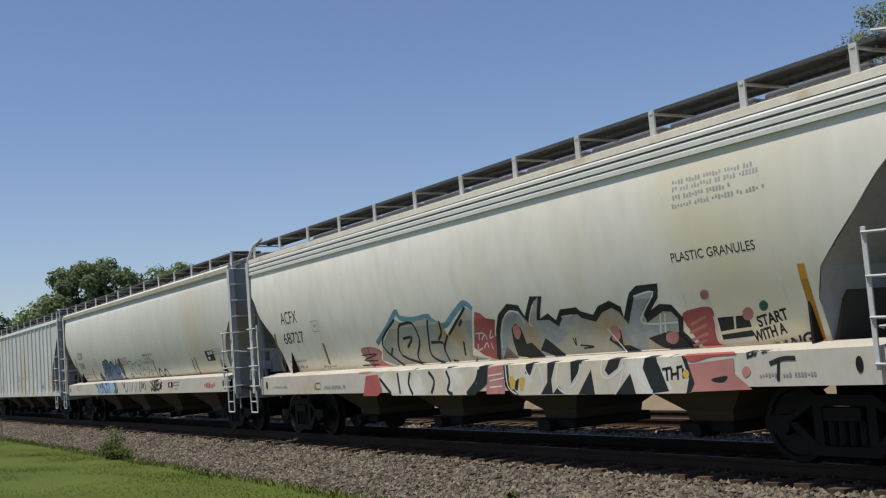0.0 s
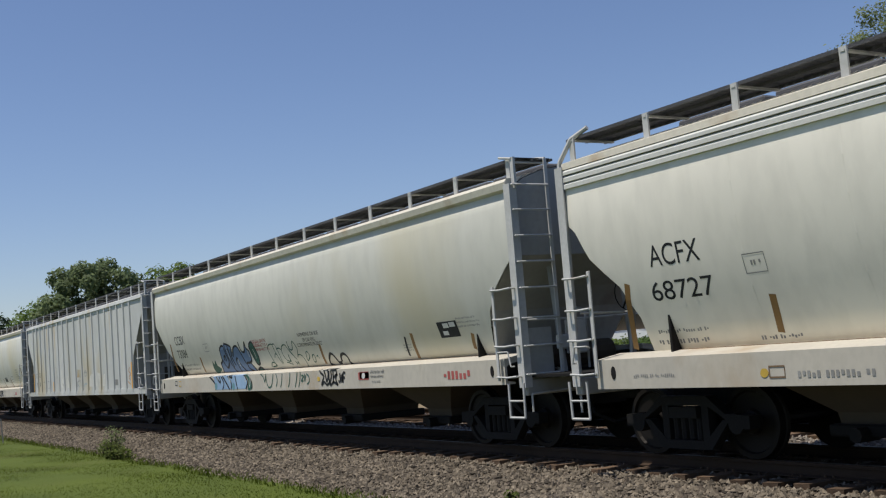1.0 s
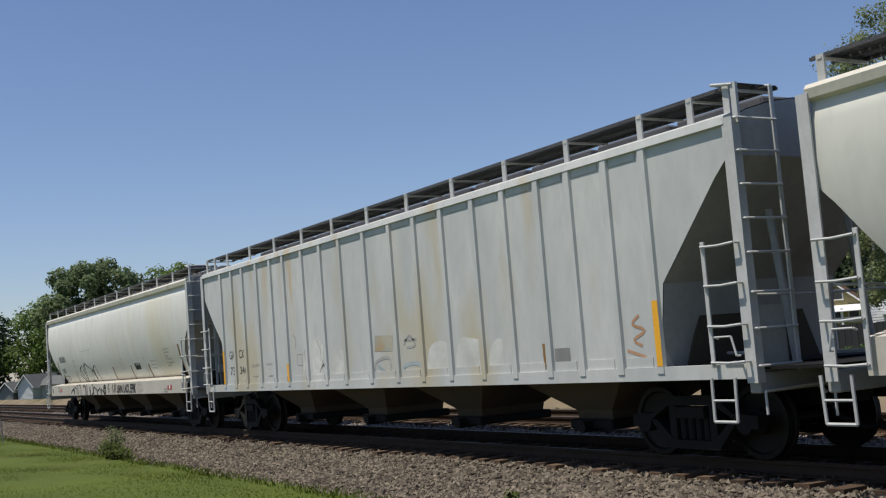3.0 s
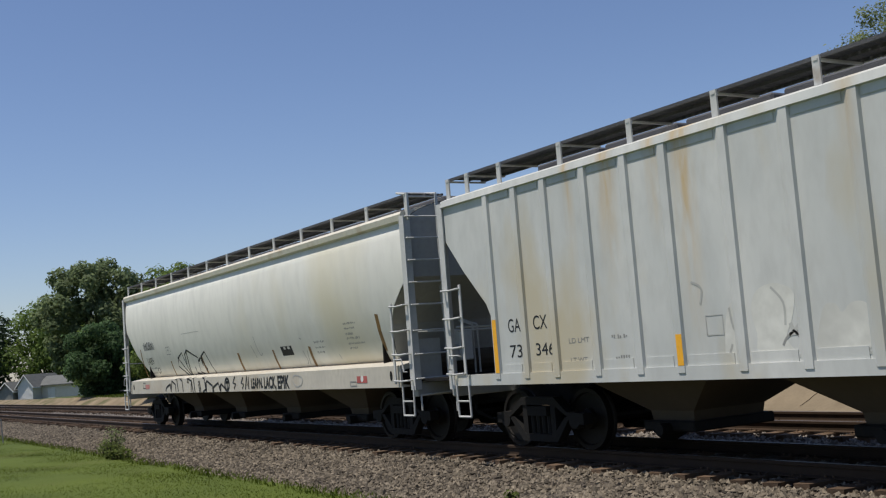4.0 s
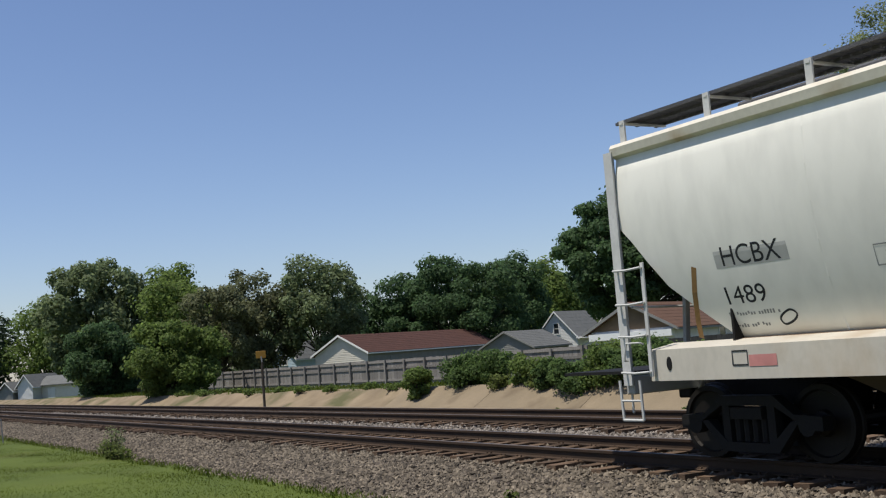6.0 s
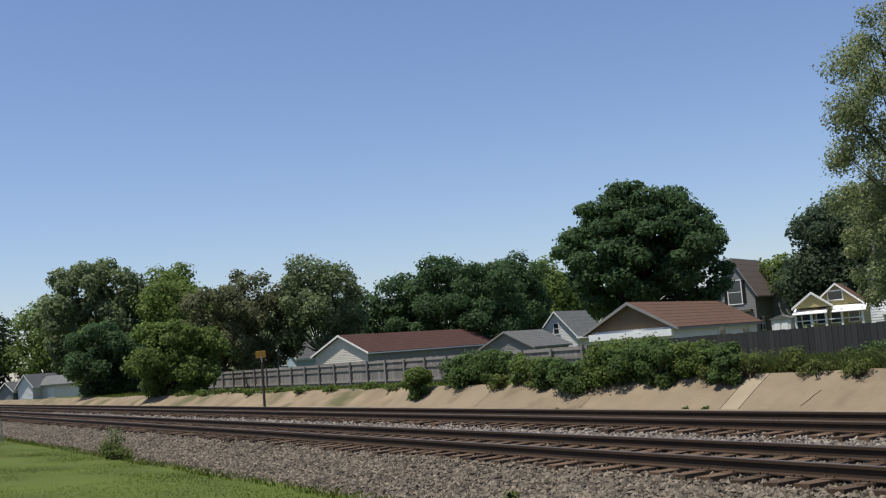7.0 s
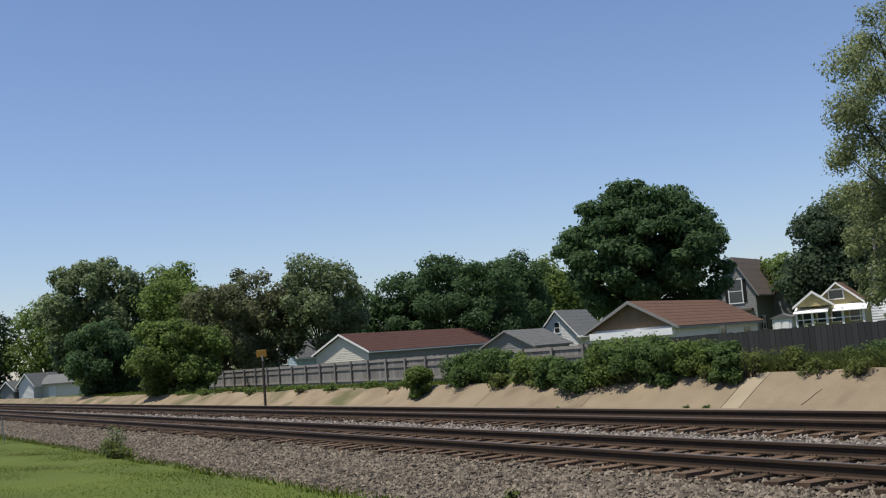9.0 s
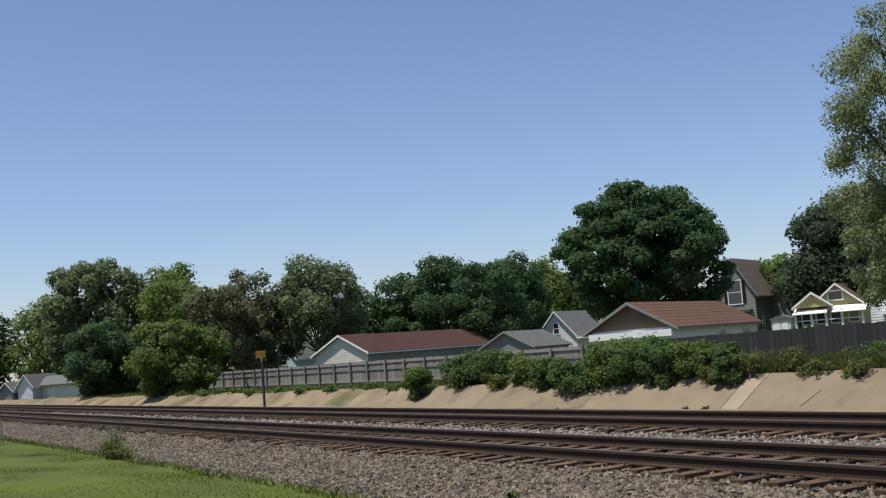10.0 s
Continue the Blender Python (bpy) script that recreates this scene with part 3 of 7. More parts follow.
def ladder_end(x, s, car, outward):
    """Rungs across the end of the car from the corner post to an inner stile."""
    xx = x + outward * 0.06
    bm = bevelled(boxes((xx - 0.012, xx + 0.012, s * 0.90 - 0.03, s * 0.90 + 0.03, 1.08, 4.42)), 0.004)
    part("ladder_stile", bm, PAINT_LADDER, car)
    for z in (1.17, 1.59, 2.0, 2.45, 2.84, 3.23, 3.62, 4.0):
        part("end_rung", path_tube([(xx, s * 1.58, z), (xx + outward * 0.05, s * 1.56, z), (xx + outward * 0.05, s * 0.92, z), (xx, s * 0.90, z)], 0.017), PAINT_LADDER, car)
    part("top_grab", path_tube([(xx, s * 1.52, 4.40), (xx - outward * 0.35, s * 1.50, 4.47), (xx - outward * 0.35, s * 0.92, 4.47), (xx, s * 0.90, 4.42)], 0.02), PAINT_LADDER, car)
    part("corner_extension", boxes((xx - 0.04, xx + 0.04, s * 1.50 - 0.02, s * 1.50 + 0.02, 3.95, 4.42)), PAINT_LADDER, car)


def corner_posts(half, car, z1=4.02):
    for sx in (-1, 1):
        for s in (-1, 1):
            x = sx * half
            bm = boxes((x - 0.08, x + 0.08, s * 1.60 - 0.012, s * 1.60 + 0.012, 0.98, z1), (x + sx * 0.05 - 0.012, x + sx * 0.05 + 0.012, min(s * 1.60, s * 1.47), max(s * 1.60, s * 1.47), 0.98, z1))
            part("corner_post", bm, PAINT_LADDER, car)


def end_works(half, car, brake):
    for sx in (-1, 1):
        x = sx * half
        part("end_sill", bevelled(boxes((x - 0.12, x + 0.04, -1.55, 1.55, 0.86, 1.10)), 0.015), PAINT_END_SHADE, car)
        for s in (-1, 1):
            if s != sx:
                part("end_plate", boxes((x + sx * 0.01, x + sx * 0.02, min(s * 1.02, s * 1.58), max(s * 1.02, s * 1.58), 1.0, 1.85)), PAINT_END_SHADE, car)
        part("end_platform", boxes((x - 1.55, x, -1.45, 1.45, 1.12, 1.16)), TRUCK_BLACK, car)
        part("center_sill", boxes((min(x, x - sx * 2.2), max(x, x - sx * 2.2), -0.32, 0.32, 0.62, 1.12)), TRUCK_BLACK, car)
        for s in (-1, 1):
            part("end_brace", path_tube([(x - sx * 0.15, s * 0.7, 1.15), (x - sx * 0.35, s * 0.7, 3.0)], 0.05, 5), PAINT_END_SHADE, car)
        c = part("coupler", bevelled(boxes((min(x, x + sx * 0.62), max(x, x + sx * 0.62), -0.1, 0.1, 0.72, 0.98), (min(x + sx * 0.4, x + sx * 0.66), max(x + sx * 0.4, x + sx * 0.66), -0.17, 0.17, 0.70, 1.0)), 0.02), TRUCK_BLACK, car)
        part("air_hose", path_tube([(x, -0.42, 0.75), (x + sx * 0.18, -0.45, 0.5), (x + sx * 0.45, -0.3, 0.36), (x + sx * 0.62, -0.12, 0.42)], 0.028), TRUCK_BLACK, car)
        part("uncoupling_lever", path_tube([(x + sx * 0.07, -1.5, 0.62), (x + sx * 0.07, -1.5, 0.88), (x + sx * 0.09, -0.9, 0.90), (x + sx * 0.3, -0.15, 0.93)], 0.016), PAINT_LADDER, car)
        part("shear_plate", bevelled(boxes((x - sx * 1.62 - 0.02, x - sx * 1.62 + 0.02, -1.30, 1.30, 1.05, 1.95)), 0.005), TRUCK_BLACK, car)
        part("bolster_web", prism(bmesh.new(), [(-1.25, 1.05), (1.25, 1.05), (0.75, 2.3), (-0.75, 2.3)], "x", x - sx * 1.45 - 0.02, x - sx * 1.45 + 0.02), HOPPER_DIRT, car, "dirty triangular bolster web")
        part("cross_pipe", path_tube([(x - sx * 0.08, -1.5, 1.98), (x - sx * 0.08, -0.2, 1.95), (x - sx * 0.08, 1.5, 1.98)], 0.018), PAINT_LADDER, car)
        part("train_pipe", path_tube([(x - sx * 1.4, -0.55, 1.3), (x - sx * 0.6, -0.6, 1.28), (x - sx * 0.2, -0.5, 1.0), (x, -0.42, 0.78)], 0.022), PAINT_LADDER, car)
    x = brake * half
    part("brake_valve", bevelled(boxes((min(x - brake * 0.28, x - brake * 0.06), max(x - brake * 0.28, x - brake * 0.06), -0.55, -0.28, 1.42, 1.95), (min(x - brake * 0.22, x - brake * 0.1), max(x - brake * 0.22, x - brake * 0.1), -0.78, -0.56, 1.5, 1.72)), 0.02), PAINT_LADDER, car, "pale grey brake valve")
    for yy in (-0.18, -0.08):
        part("brake_pipe", path_tube([(x - brake * 0.2, yy, 1.18), (x - brake * 0.2, yy, 2.05), (x - brake * 0.5, yy - 0.1, 2.15)], 0.018), PAINT_LADDER, car)
    bm = bmesh.new()
    bmesh.ops.create_cone(bm, segments=20, radius1=0.28, radius2=0.28, depth=0.03, matrix=pose(x + brake * 0.02, 0.55, 2.3, 0, 90, 0), cap_ends=False)
    for k in range(3):
        tube(bm, (x + brake * 0.02, 0.55, 2.3), (x + brake * 0.02, 0.55 + 0.27 * math.cos(k * 2.1), 2.3 + 0.27 * math.sin(k * 2.1)), 0.015)
    part("brake_wheel", bm, TRUCK_BLACK, car)
    part("air_tank", tube(bmesh.new(), (x - brake * 0.55, -0.9, 1.42), (x - brake * 0.55, 0.5, 1.42), 0.2, 0.2, 14), HOPPER_DIRT, car)
    part("brake_cylinder", tube(bmesh.new(), (x - brake * 1.0, 0.2, 1.45), (x - brake * 0.62, 0.2, 1.45), 0.17, 0.17, 12), HOPPER_DIRT, car)


def hoppers(half, car, count=4, z_top=1.06, floor=0.30, margin=2.35):
    """Sloped-sided discharge bays below the sill, each with its gate."""
    pitch = (2 * half - 2 * margin) / count
    for i in range(count):
        xc = -half + margin + pitch * (i + 0.5)
        bm = bmesh.new()
        top = [bm.verts.new((xc + a * pitch * 0.36, b * 1.14, z_top + 0.02)) for a, b in ((-1, -1), (1, -1), (1, 1), (-1, 1))]
        mid = [bm.verts.new((xc + a * 0.42, b * 0.66, floor + 0.27)) for a, b in ((-1, -1), (1, -1), (1, 1), (-1, 1))]
        low = [bm.verts.new((xc + a * 0.40, b * 0.64, floor + 0.14)) for a, b in ((-1, -1), (1, -1), (1, 1), (-1, 1))]
        for p, q in ((top, mid), (mid, low)):
            for k in range(4):
                bm.faces.new((p[k], p[(k + 1) % 4], q[(k + 1) % 4], q[k]))
        bm.faces.new(top[::-1]), bm.faces.new(low)
        bmesh.ops.recalc_face_normals(bm, faces=list(bm.faces))
        h = part("hopper_bay", bm, HOPPER_DIRT, car, "dirty brown discharge bay")
        part("outlet_gate", bevelled(boxes((xc - 0.5, xc + 0.5, -0.75, 0.75, floor + 0.0, floor + 0.14)), 0.02), TRUCK_BLACK, h)
        part("outlet_pipe", tube(bmesh.new(), (xc, -0.92, floor + 0.04), (xc, -0.55, floor + 0.04), 0.085, 0.085, 10), TRUCK_BLACK, h)


def wheelset_mesh():
    bm = bmesh.new()
    for s in (-1, 1):
        ring = [(0.49, s * 0.69), (0.475, s * 0.72), (0.457, s * 0.73), (0.452, s * 0.83), (0.39, s * 0.835), (0.37, s * 0.80), (0.16, s * 0.79), (0.14, s * 0.84), (0.09, s * 0.85)]
        n = 28
        loops = [[bm.verts.new((r * math.cos(k * math.tau / n), y, r * math.sin(k * math.tau / n))) for k in range(n)] for r, y in ring]
        inner = [bm.verts.new((0.48 * math.cos(k * math.tau / n), s * 0.68, 0.48 * math.sin(k * math.tau / n))) for k in range(n)]
        loops = [inner] + loops
        for a, b in zip(loops, loops[1:]):
            for k in range(n):
                bm.faces.new((a[k], a[(k + 1) % n], b[(k + 1) % n], b[k]))
        bm.faces.new(inner), bm.faces.new(loops[-1])
    tube(bm, (0, -1.02, 0), (0, 1.02, 0), 0.075, 0.075, 10)
    for s in (-1, 1):
        for k in range(3):
            a = k * math.tau / 3
            tube(bm, (0.05 * math.cos(a), s * 1.02, 0.05 * math.sin(a)), (0.05 * math.cos(a), s * 1.05, 0.05 * math.sin(a)), 0.014, 0.014, 6)
    bmesh.ops.recalc_face_normals(bm, faces=list(bm.faces))
    me = bpy.data.meshes.new("wheelset")
    bm.to_mesh(me)
    bm.free()
    me.materials.append(WHEEL_STEEL_SHADED)
    return me


def frame_mesh():
    """A cast side frame with its two window openings and spring nest."""
    bm = bmesh.new()
    for s in (-1, 1):
        y0, y1 = (0.93, 1.10) if s > 0 else (-1.10, -0.93)
        prism(bm, [(-1.12, 0.56), (-0.72, 0.58), (-0.42, 0.80), (0.42, 0.80), (0.72, 0.58), (1.12, 0.56), (1.12, 0.40), (0.98, 0.40), (0.94, 0.47), (0.80, 0.47), (0.42, 0.68), (-0.42, 0.68), (-0.80, 0.47), (-0.94, 0.47), (-0.98, 0.40), (-1.12, 0.40)], "y", y0, y1)
        prism(bm, [(-0.78, 0.50), (-0.66, 0.50), (-0.36, 0.24), (0.36, 0.24), (0.66, 0.50), (0.78, 0.50), (0.44, 0.13), (-0.44, 0.13)], "y", y0 + 0.01, y1 - 0.01)
        for xx in (-0.42, 0.30):
            box(bm, xx, xx + 0.12, y0 + 0.02, y1 - 0.02, 0.22, 0.70)
        for k in range(4):
            tube(bm, (-0.21 + 0.14 * k, (y0 + y1) / 2, 0.25), (-0.21 + 0.14 * k, (y0 + y1) / 2, 0.52), 0.055, 0.055, 8)
        for xx in (-0.889, 0.889):
            tube(bm, (xx, y0 - 0.0, 0.457), (xx, y1 + 0.03 * s, 0.457), 0.125, 0.125, 12)
        box(bm, -0.25, 0.25, y0 - 0.02, y1 + 0.02, 0.52, 0.66)
    box(bm, -0.17, 0.17, -0.95, 0.95, 0.40, 0.64)
    for xx in (-0.42, 0.42):
        box(bm, xx - 0.05, xx + 0.05, -0.92, 0.92, 0.30, 0.40)
    me = bpy.data.meshes.new("truck")
    bm.to_mesh(me)
    bm.free()
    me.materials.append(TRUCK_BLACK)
    return me


WHEEL_ME, FRAME_ME = wheelset_mesh(), frame_mesh()


def trucks(half, car, inset):
    for sx in (-1, 1):
        t = new("truck", FRAME_ME)
        t.parent = car
        t.location = (sx * (half - inset), 0, 0)
        for k in (-0.889, 0.889):
            w = new("wheelset", WHEEL_ME)
            w.parent = t
            w.location = (k, 0, WHEEL_R)
            WHEELSETS.append((w, k, WHEEL_R))


def sills(half, car, in_left=0.45, in_right=0.45, drop=0.0):
    for s in (-1, 1):
        o = [(s * 1.60, 1.03), (s * 1.60, 1.415), (s * 1.18, 1.483), (s * 1.14, 1.483), (s * 1.14, 1.40), (s * 1.50, 1.34), (s * 1.56, 1.30), (s * 1.56, 1.08), (s * 1.42, 1.06), (s * 1.42, 1.03)]
        o = [(y, z - drop) for y, z in o]
        part("side_sill", prism(bmesh.new(), o, "x", -half + in_left, half - in_right), PAINT_SILL, car, "cream side sill, chipped and rusty")
        part("sill_joint", boxes((-half + 1.5, half - 1.3, min(s * 1.16, s * 1.185), max(s * 1.16, s * 1.185), 1.475 - drop, 1.49 - drop)), RUST, car, "rusty joint above the sill")
        for x in (-half + in_left + 0.35, half - in_right - 0.35):
            bm = bmesh.new()
            bmesh.ops.create_cone(bm, segments=14, radius1=0.045, radius2=0.045, depth=0.012, cap_ends=True, matrix=pose(x, s * 1.602, 1.24 - drop, 90, 0, 0) @ Matrix.Diagonal((1, 1.9, 1, 1)))
            part("jacking_hole", bm, TRUCK_BLACK, car)


# ---- lettering and paint on the sides ----
def wrap(bm, prof, lift, s=-1):
    """Bend a flat drawing in (x, z), held as (x, 0, z), on to the car's side."""
    for z in (1.325, 1.345, 1.37, 1.39, 1.415, 1.435, 1.46, 1.48, 1.6, 1.72, 1.9, 2.08, 2.28, 2.48, 2.69, 2.9, 3.1, 3.3, 3.7):
        bmesh.ops.bisect_plane(bm, geom=list(bm.verts) + list(bm.edges) + list(bm.faces), plane_co=(0, 0, z), plane_no=(0, 0, 1), dist=1e-5)
    for v in bm.verts:
        v.co.y = s * (prof(v.co.z) + lift * 0.35)
    bmesh.ops.recalc_face_normals(bm, faces=list(bm.faces))
    return bm


def spline(pts, closed, steps=4):
    n = len(pts)
    out = []
    for i in range(n if closed else n - 1):
        p0, p1, p2, p3 = (Vector(pts[k % n]) if closed else Vector(pts[min(max(k, 0), n - 1)]) for k in (i - 1, i, i + 1, i + 2))
        for k in range(steps):
            t = k / steps
            out.append(0.5 * (2 * p1 + (p2 - p0) * t + (2 * p0 - 5 * p1 + 4 * p2 - p3) * t * t + (3 * p1 - p0 - 3 * p2 + p3) * t ** 3))
    if not closed:
        out.append(Vector(pts[-1]))
    return out


def blob(car, prof, material, pts, lift=0.005, name="graffiti_fill", smooth=True):
    bm = bmesh.new()
    line = spline(pts, True) if smooth else [Vector(p) for p in pts]
    vs = [bm.verts.new((x, 0, z)) for x, z in line]
    es = [bm.edges.new((vs[i], vs[(i + 1) % len(vs)])) for i in range(len(vs))]
    bmesh.ops.triangle_fill(bm, use_beauty=True, edges=es)
    return part(name, wrap(bm, prof, lift), material, car)


def stroke(car, prof, material, pts, width=0.03, lift=0.008, name="graffiti_line", closed=False, smooth=True):
    bm = bmesh.new()
    line = spline(pts, closed) if smooth else [Vector(p) for p in pts]
    if closed:
        line = line + [line[0]]
    rows = []
    for i, p in enumerate(line):
        d = (line[min(i + 1, len(line) - 1)] - line[max(i - 1, 0)])
        d = d.normalized() if d.length > 1e-6 else Vector((1, 0))
        n = Vector((-d.y, d.x)) * width / 2
        rows.append((bm.verts.new((p.x + n.x, 0, p.y + n.y)), bm.verts.new((p.x - n.x, 0, p.y - n.y))))
    for a, b in zip(rows, rows[1:]):
        bm.faces.new((a[0], b[0], b[1], a[1]))
    return part(name, wrap(bm, prof, lift), material, car)


def letters(car, prof, material, text, x, z, height, width=None, lift=0.006, name="lettering", bold=0.0, tilt=0.0):
    """Words at (x, z), their lower left corner, on the near side."""
    cu = bpy.data.curves.new("text", "FONT")
    cu.body, cu.size, cu.offset = text, height / 0.70, bold
    ob = bpy.data.objects.new("text", cu)
    scene.collection.objects.link(ob)
    bpy.context.view_layer.update()
    me = bpy.data.meshes.new_from_object(ob.evaluated_get(bpy.context.evaluated_depsgraph_get()))
    bpy.data.objects.remove(ob)
    bm = bmesh.new()
    bm.from_mesh(me)
    bpy.data.meshes.remove(me)
    wide = max(v.co.x for v in bm.verts)
    k = (width / wide) if width else 1.0
    for v in bm.verts:
        v.co = Vector((x + v.co.x * k, 0, z + v.co.y + v.co.x * k * tilt))
    return part(name, wrap(bm, prof, lift), material, car)


def bars(car, prof, material, x, z, width, height, rows, seed=1, words=3, lift=0.006):
    """Small lettering that cannot be read, as broken bars."""
    rng = random.Random(seed)
    bm = bmesh.new()
    for r in range(rows):
        zz = z - r * height * 1.7
        xx, end = x, x + width * rng.uniform(0.85, 1.0)
        step = min(height * 0.72, width / 3)
        while xx < end:
            for _ in range(rng.randint(2, 7)):
                if xx >= end:
                    break
                lo, hi = zz + height * rng.choice((0.0, 0.0, 0.25)), zz + height * rng.choice((0.8, 0.8, 0.55))
                bm.faces.new([bm.verts.new((a, 0, b)) for a, b in ((xx, lo), (xx + step * 0.62, lo), (xx + step * 0.62, hi), (xx, hi))])
                xx += step
            xx += step * 0.8
    return part("small_lettering", wrap(bm, prof, lift), material, car)


def strip(car, prof, material, x0, z0, x1, z1, width=0.10):
    return stroke(car, prof, material, [(x0, z0), (x1, z1)], width, 0.007, "reflector_strip", smooth=False)


def new_car(name, label, x0, length):
    car = thing(name, label, "railway wagon", pose(x0, TRACK_Y, 0), "hopper cars of the train")
    car["start_x"] = x0
    CARS.append(car)
    return car, length / 2


CUT_LEFT = [(0, 3.0), (0.17, 2.82), (0.66, 2.19), (1.42, 1.57), (1.5, 1.46)]
CUT_RIGHT = [(0, 2.95), (0.28, 2.77), (0.66, 2.49), (0.96, 2.17), (1.2, 1.66), (1.25, 1.46)]
CUT_FLUTED = ([(0, 3.2), (0.14, 3.08), (0.35, 2.69), (0.83, 2.26), (1.03, 1.84), (1.06, 1.37)], [(0, 3.3), (0.31, 3.06), (0.64, 2.74), (1.25, 2.2), (1.41, 1.85), (1.43, 1.37)])
CUT_RIBBED = ([(0, 3.4), (0.5, 2.84), (1.08, 2.28), (1.2, 2.05), (1.22, 1.06)], [(0, 3.6), (0.26, 3.36), (1.3, 2.23), (1.42, 1.5), (1.45, 1.06)])


def rounded_car(name, label, x0, length, paint_mat, lip, seam=1.58):
    car, half = new_car(name, label, x0, length)
    drop = DROP if lip != "lip" else 0.0
    section = [(y, z - drop if z < 1.6 else z) for y, z in ROUND]
    body_shell(length, section, ARCH, CUT_FLUTED if drop else (CUT_LEFT, CUT_RIGHT), paint_mat, PAINT_END_SHADE, car)
    seams(half, ROUND, car, seam, paint_mat, None)
    sills(half, car, drop=drop)
    for s in (-1, 1):
        if lip == "lip":
            o = [(s * 1.50, 3.92), (s * 1.585, 3.96), (s * 1.605, 4.06), (s * 1.57, 4.11), (s * 1.28, 4.16), (s * 1.44, 4.0)]
            part("roof_rail", prism(bmesh.new(), o, "x", -half + 0.04, half - 0.04), PAINT_LIP, car, "cream roof edge rail with rust stains")
            bm = boxes((-half + 0.1, half - 0.1, min(s * 1.502, s * 1.512), max(s * 1.502, s * 1.512), 3.84, 3.90))
            part("roof_rail_shadow_gap", bm, RUST, car, "rusty joint below the roof edge")
        else:
            o = [(s * 1.50, 3.97), (s * 1.575, 3.98), (s * 1.57, 4.07), (s * 1.30, 4.15), (s * 1.40, 4.05)]
            part("roof_rail", prism(bmesh.new(), o, "x", -half + 0.04, half - 0.04), PAINT_LIP, car)
            for z, h in BANDS:
                o = [(s * 1.50, z), (s * 1.592, z), (s * 1.592, z + h - 0.03), (s * 1.565, z + h), (s * 1.50, z + h)]
                part("stiffener", prism(bmesh.new(), o, "x", -half + 0.06, half - 0.06), BAND_GREY, car, "grey ledged band below the roof edge")
    running_boards(half, car)
    corner_posts(half, car)
    for s, sx in ((-1, 1), (1, -1)):
        ladder_end(sx * half, s, car, sx)
    for s in (-1, 1):
        for sx in (-1, 1):
            ladder_side(sx * half, s, -sx, car)
    end_works(half, car, 1)
    hoppers(half, car)
    trucks(half, car, 1.5)
    return car, half


def ribbed_car(name, label, x0, length):
    car, half = new_car(name, label, x0, length)
    sec = [(1.30, 1.06), (1.569, 1.07), (1.569, 2.0), (1.569, 3.0), (1.569, 3.6), (1.569, 4.0)]
    arch = [(1.569, 4.0), (1.2, 4.16), (0.8, 4.27), (0.4, 4.33), (0.0, 4.35)]
    ribs = [-7.99, -7.22, -6.48, -5.56, -4.71, -3.96, -2.94, -2.01, -1.1, -0.03, 1.01, 1.92, 2.84, 3.82, 4.69, 5.57, 6.31, 7.12, 7.88]
    body_shell(length, sec, arch, CUT_RIBBED, PAINT_RIBBED, PAINT_END_SHADE, car, smooth=False)
    for s in (-1, 1):
        for x, gap in zip(ribs, [b - a for a, b in zip(ribs, ribs[1:])] + [0]):
            bm = bmesh.new()
            prism(bm, [(x - 0.15, s * 1.567), (x - 0.065, s * 1.612), (x + 0.045, s * 1.612), (x + 0.06, s * 1.567)], "x", 0, 1)
            for v in bm.verts:
                v.co = Vector((v.co.y, v.co.z, 1.12 + v.co.x * 2.84))
            bmesh.ops.recalc_face_normals(bm, faces=list(bm.faces))
            part("side_rib", bm, PAINT_RIBBED, car)
            if gap:
                for za, zb in ((3.84, 3.95), (1.19, 1.33)):
                    a, b = sorted((s * 1.565, s * 1.579))
                    part("lap_plate", boxes((x + 0.09, x + gap - 0.17, a, b, za, zb)), PAINT_RIBBED, car)
        part("side_sill", boxes((-half + 0.05, half - 0.05, min(s * 1.50, s * 1.60), max(s * 1.50, s * 1.60), 1.03, 1.20)), PAINT_RIBBED, car)
        part("roof_rail", prism(bmesh.new(), [(s * 1.55, 3.93), (s * 1.62, 3.95), (s * 1.60, 4.05), (s * 1.40, 4.12), (s * 1.45, 4.0)], "x", -half + 0.05, half - 0.05), PAINT_RIBBED, car)
    running_boards(half, car, places=(-9.27, -8.68, -7.75, -6.2, -4.68, -3.14, -1.62, -0.06, 1.5, 3.06, 4.62, 6.18, 7.74, 8.66, 9.27))
    corner_posts(half, car)
    for s, sx in ((-1, 1), (1, -1)):
        ladder_end(sx * half, s, car, sx)
    for s in (-1, 1):
        for sx in (-1, 1):
            ladder_side(sx * half, s, -sx, car, (1.23, 1.65, 2.12, 2.58), (0.22, 0.60))
    end_works(half, car, -1)
    hoppers(half, car, z_top=1.05)
    trucks(half, car, 1.6)
    return car, half


CAR_A, HALF_A = rounded_car("hopper_car", "cream rounded covered hopper car with large graffiti along its side", -15.55, 17.7, PAINT_CREAM, "flutes")
part("corner_handrail", path_tube([(-HALF_A - 0.05, -1.58, 1.0), (-HALF_A - 0.05, -1.58, 3.75), (-HALF_A - 0.02, -1.55, 4.1), (-HALF_A + 0.16, -1.46, 4.40), (-HALF_A + 0.42, -1.36, 4.52)], 0.035, 8), PAINT_LADDER, CAR_A, "pale bent tube handrail")
CAR_B, HALF_B = rounded_car("hopper_car", "grey-green rounded covered hopper car with blue graffiti", -35.10, 18.8, PAINT_GREYGREEN, "lip")
CAR_C, HALF_C = ribbed_car("ribbed_hopper_car", "pale grey covered hopper car with vertical side ribs and rust stains", -54.97, 18.75)
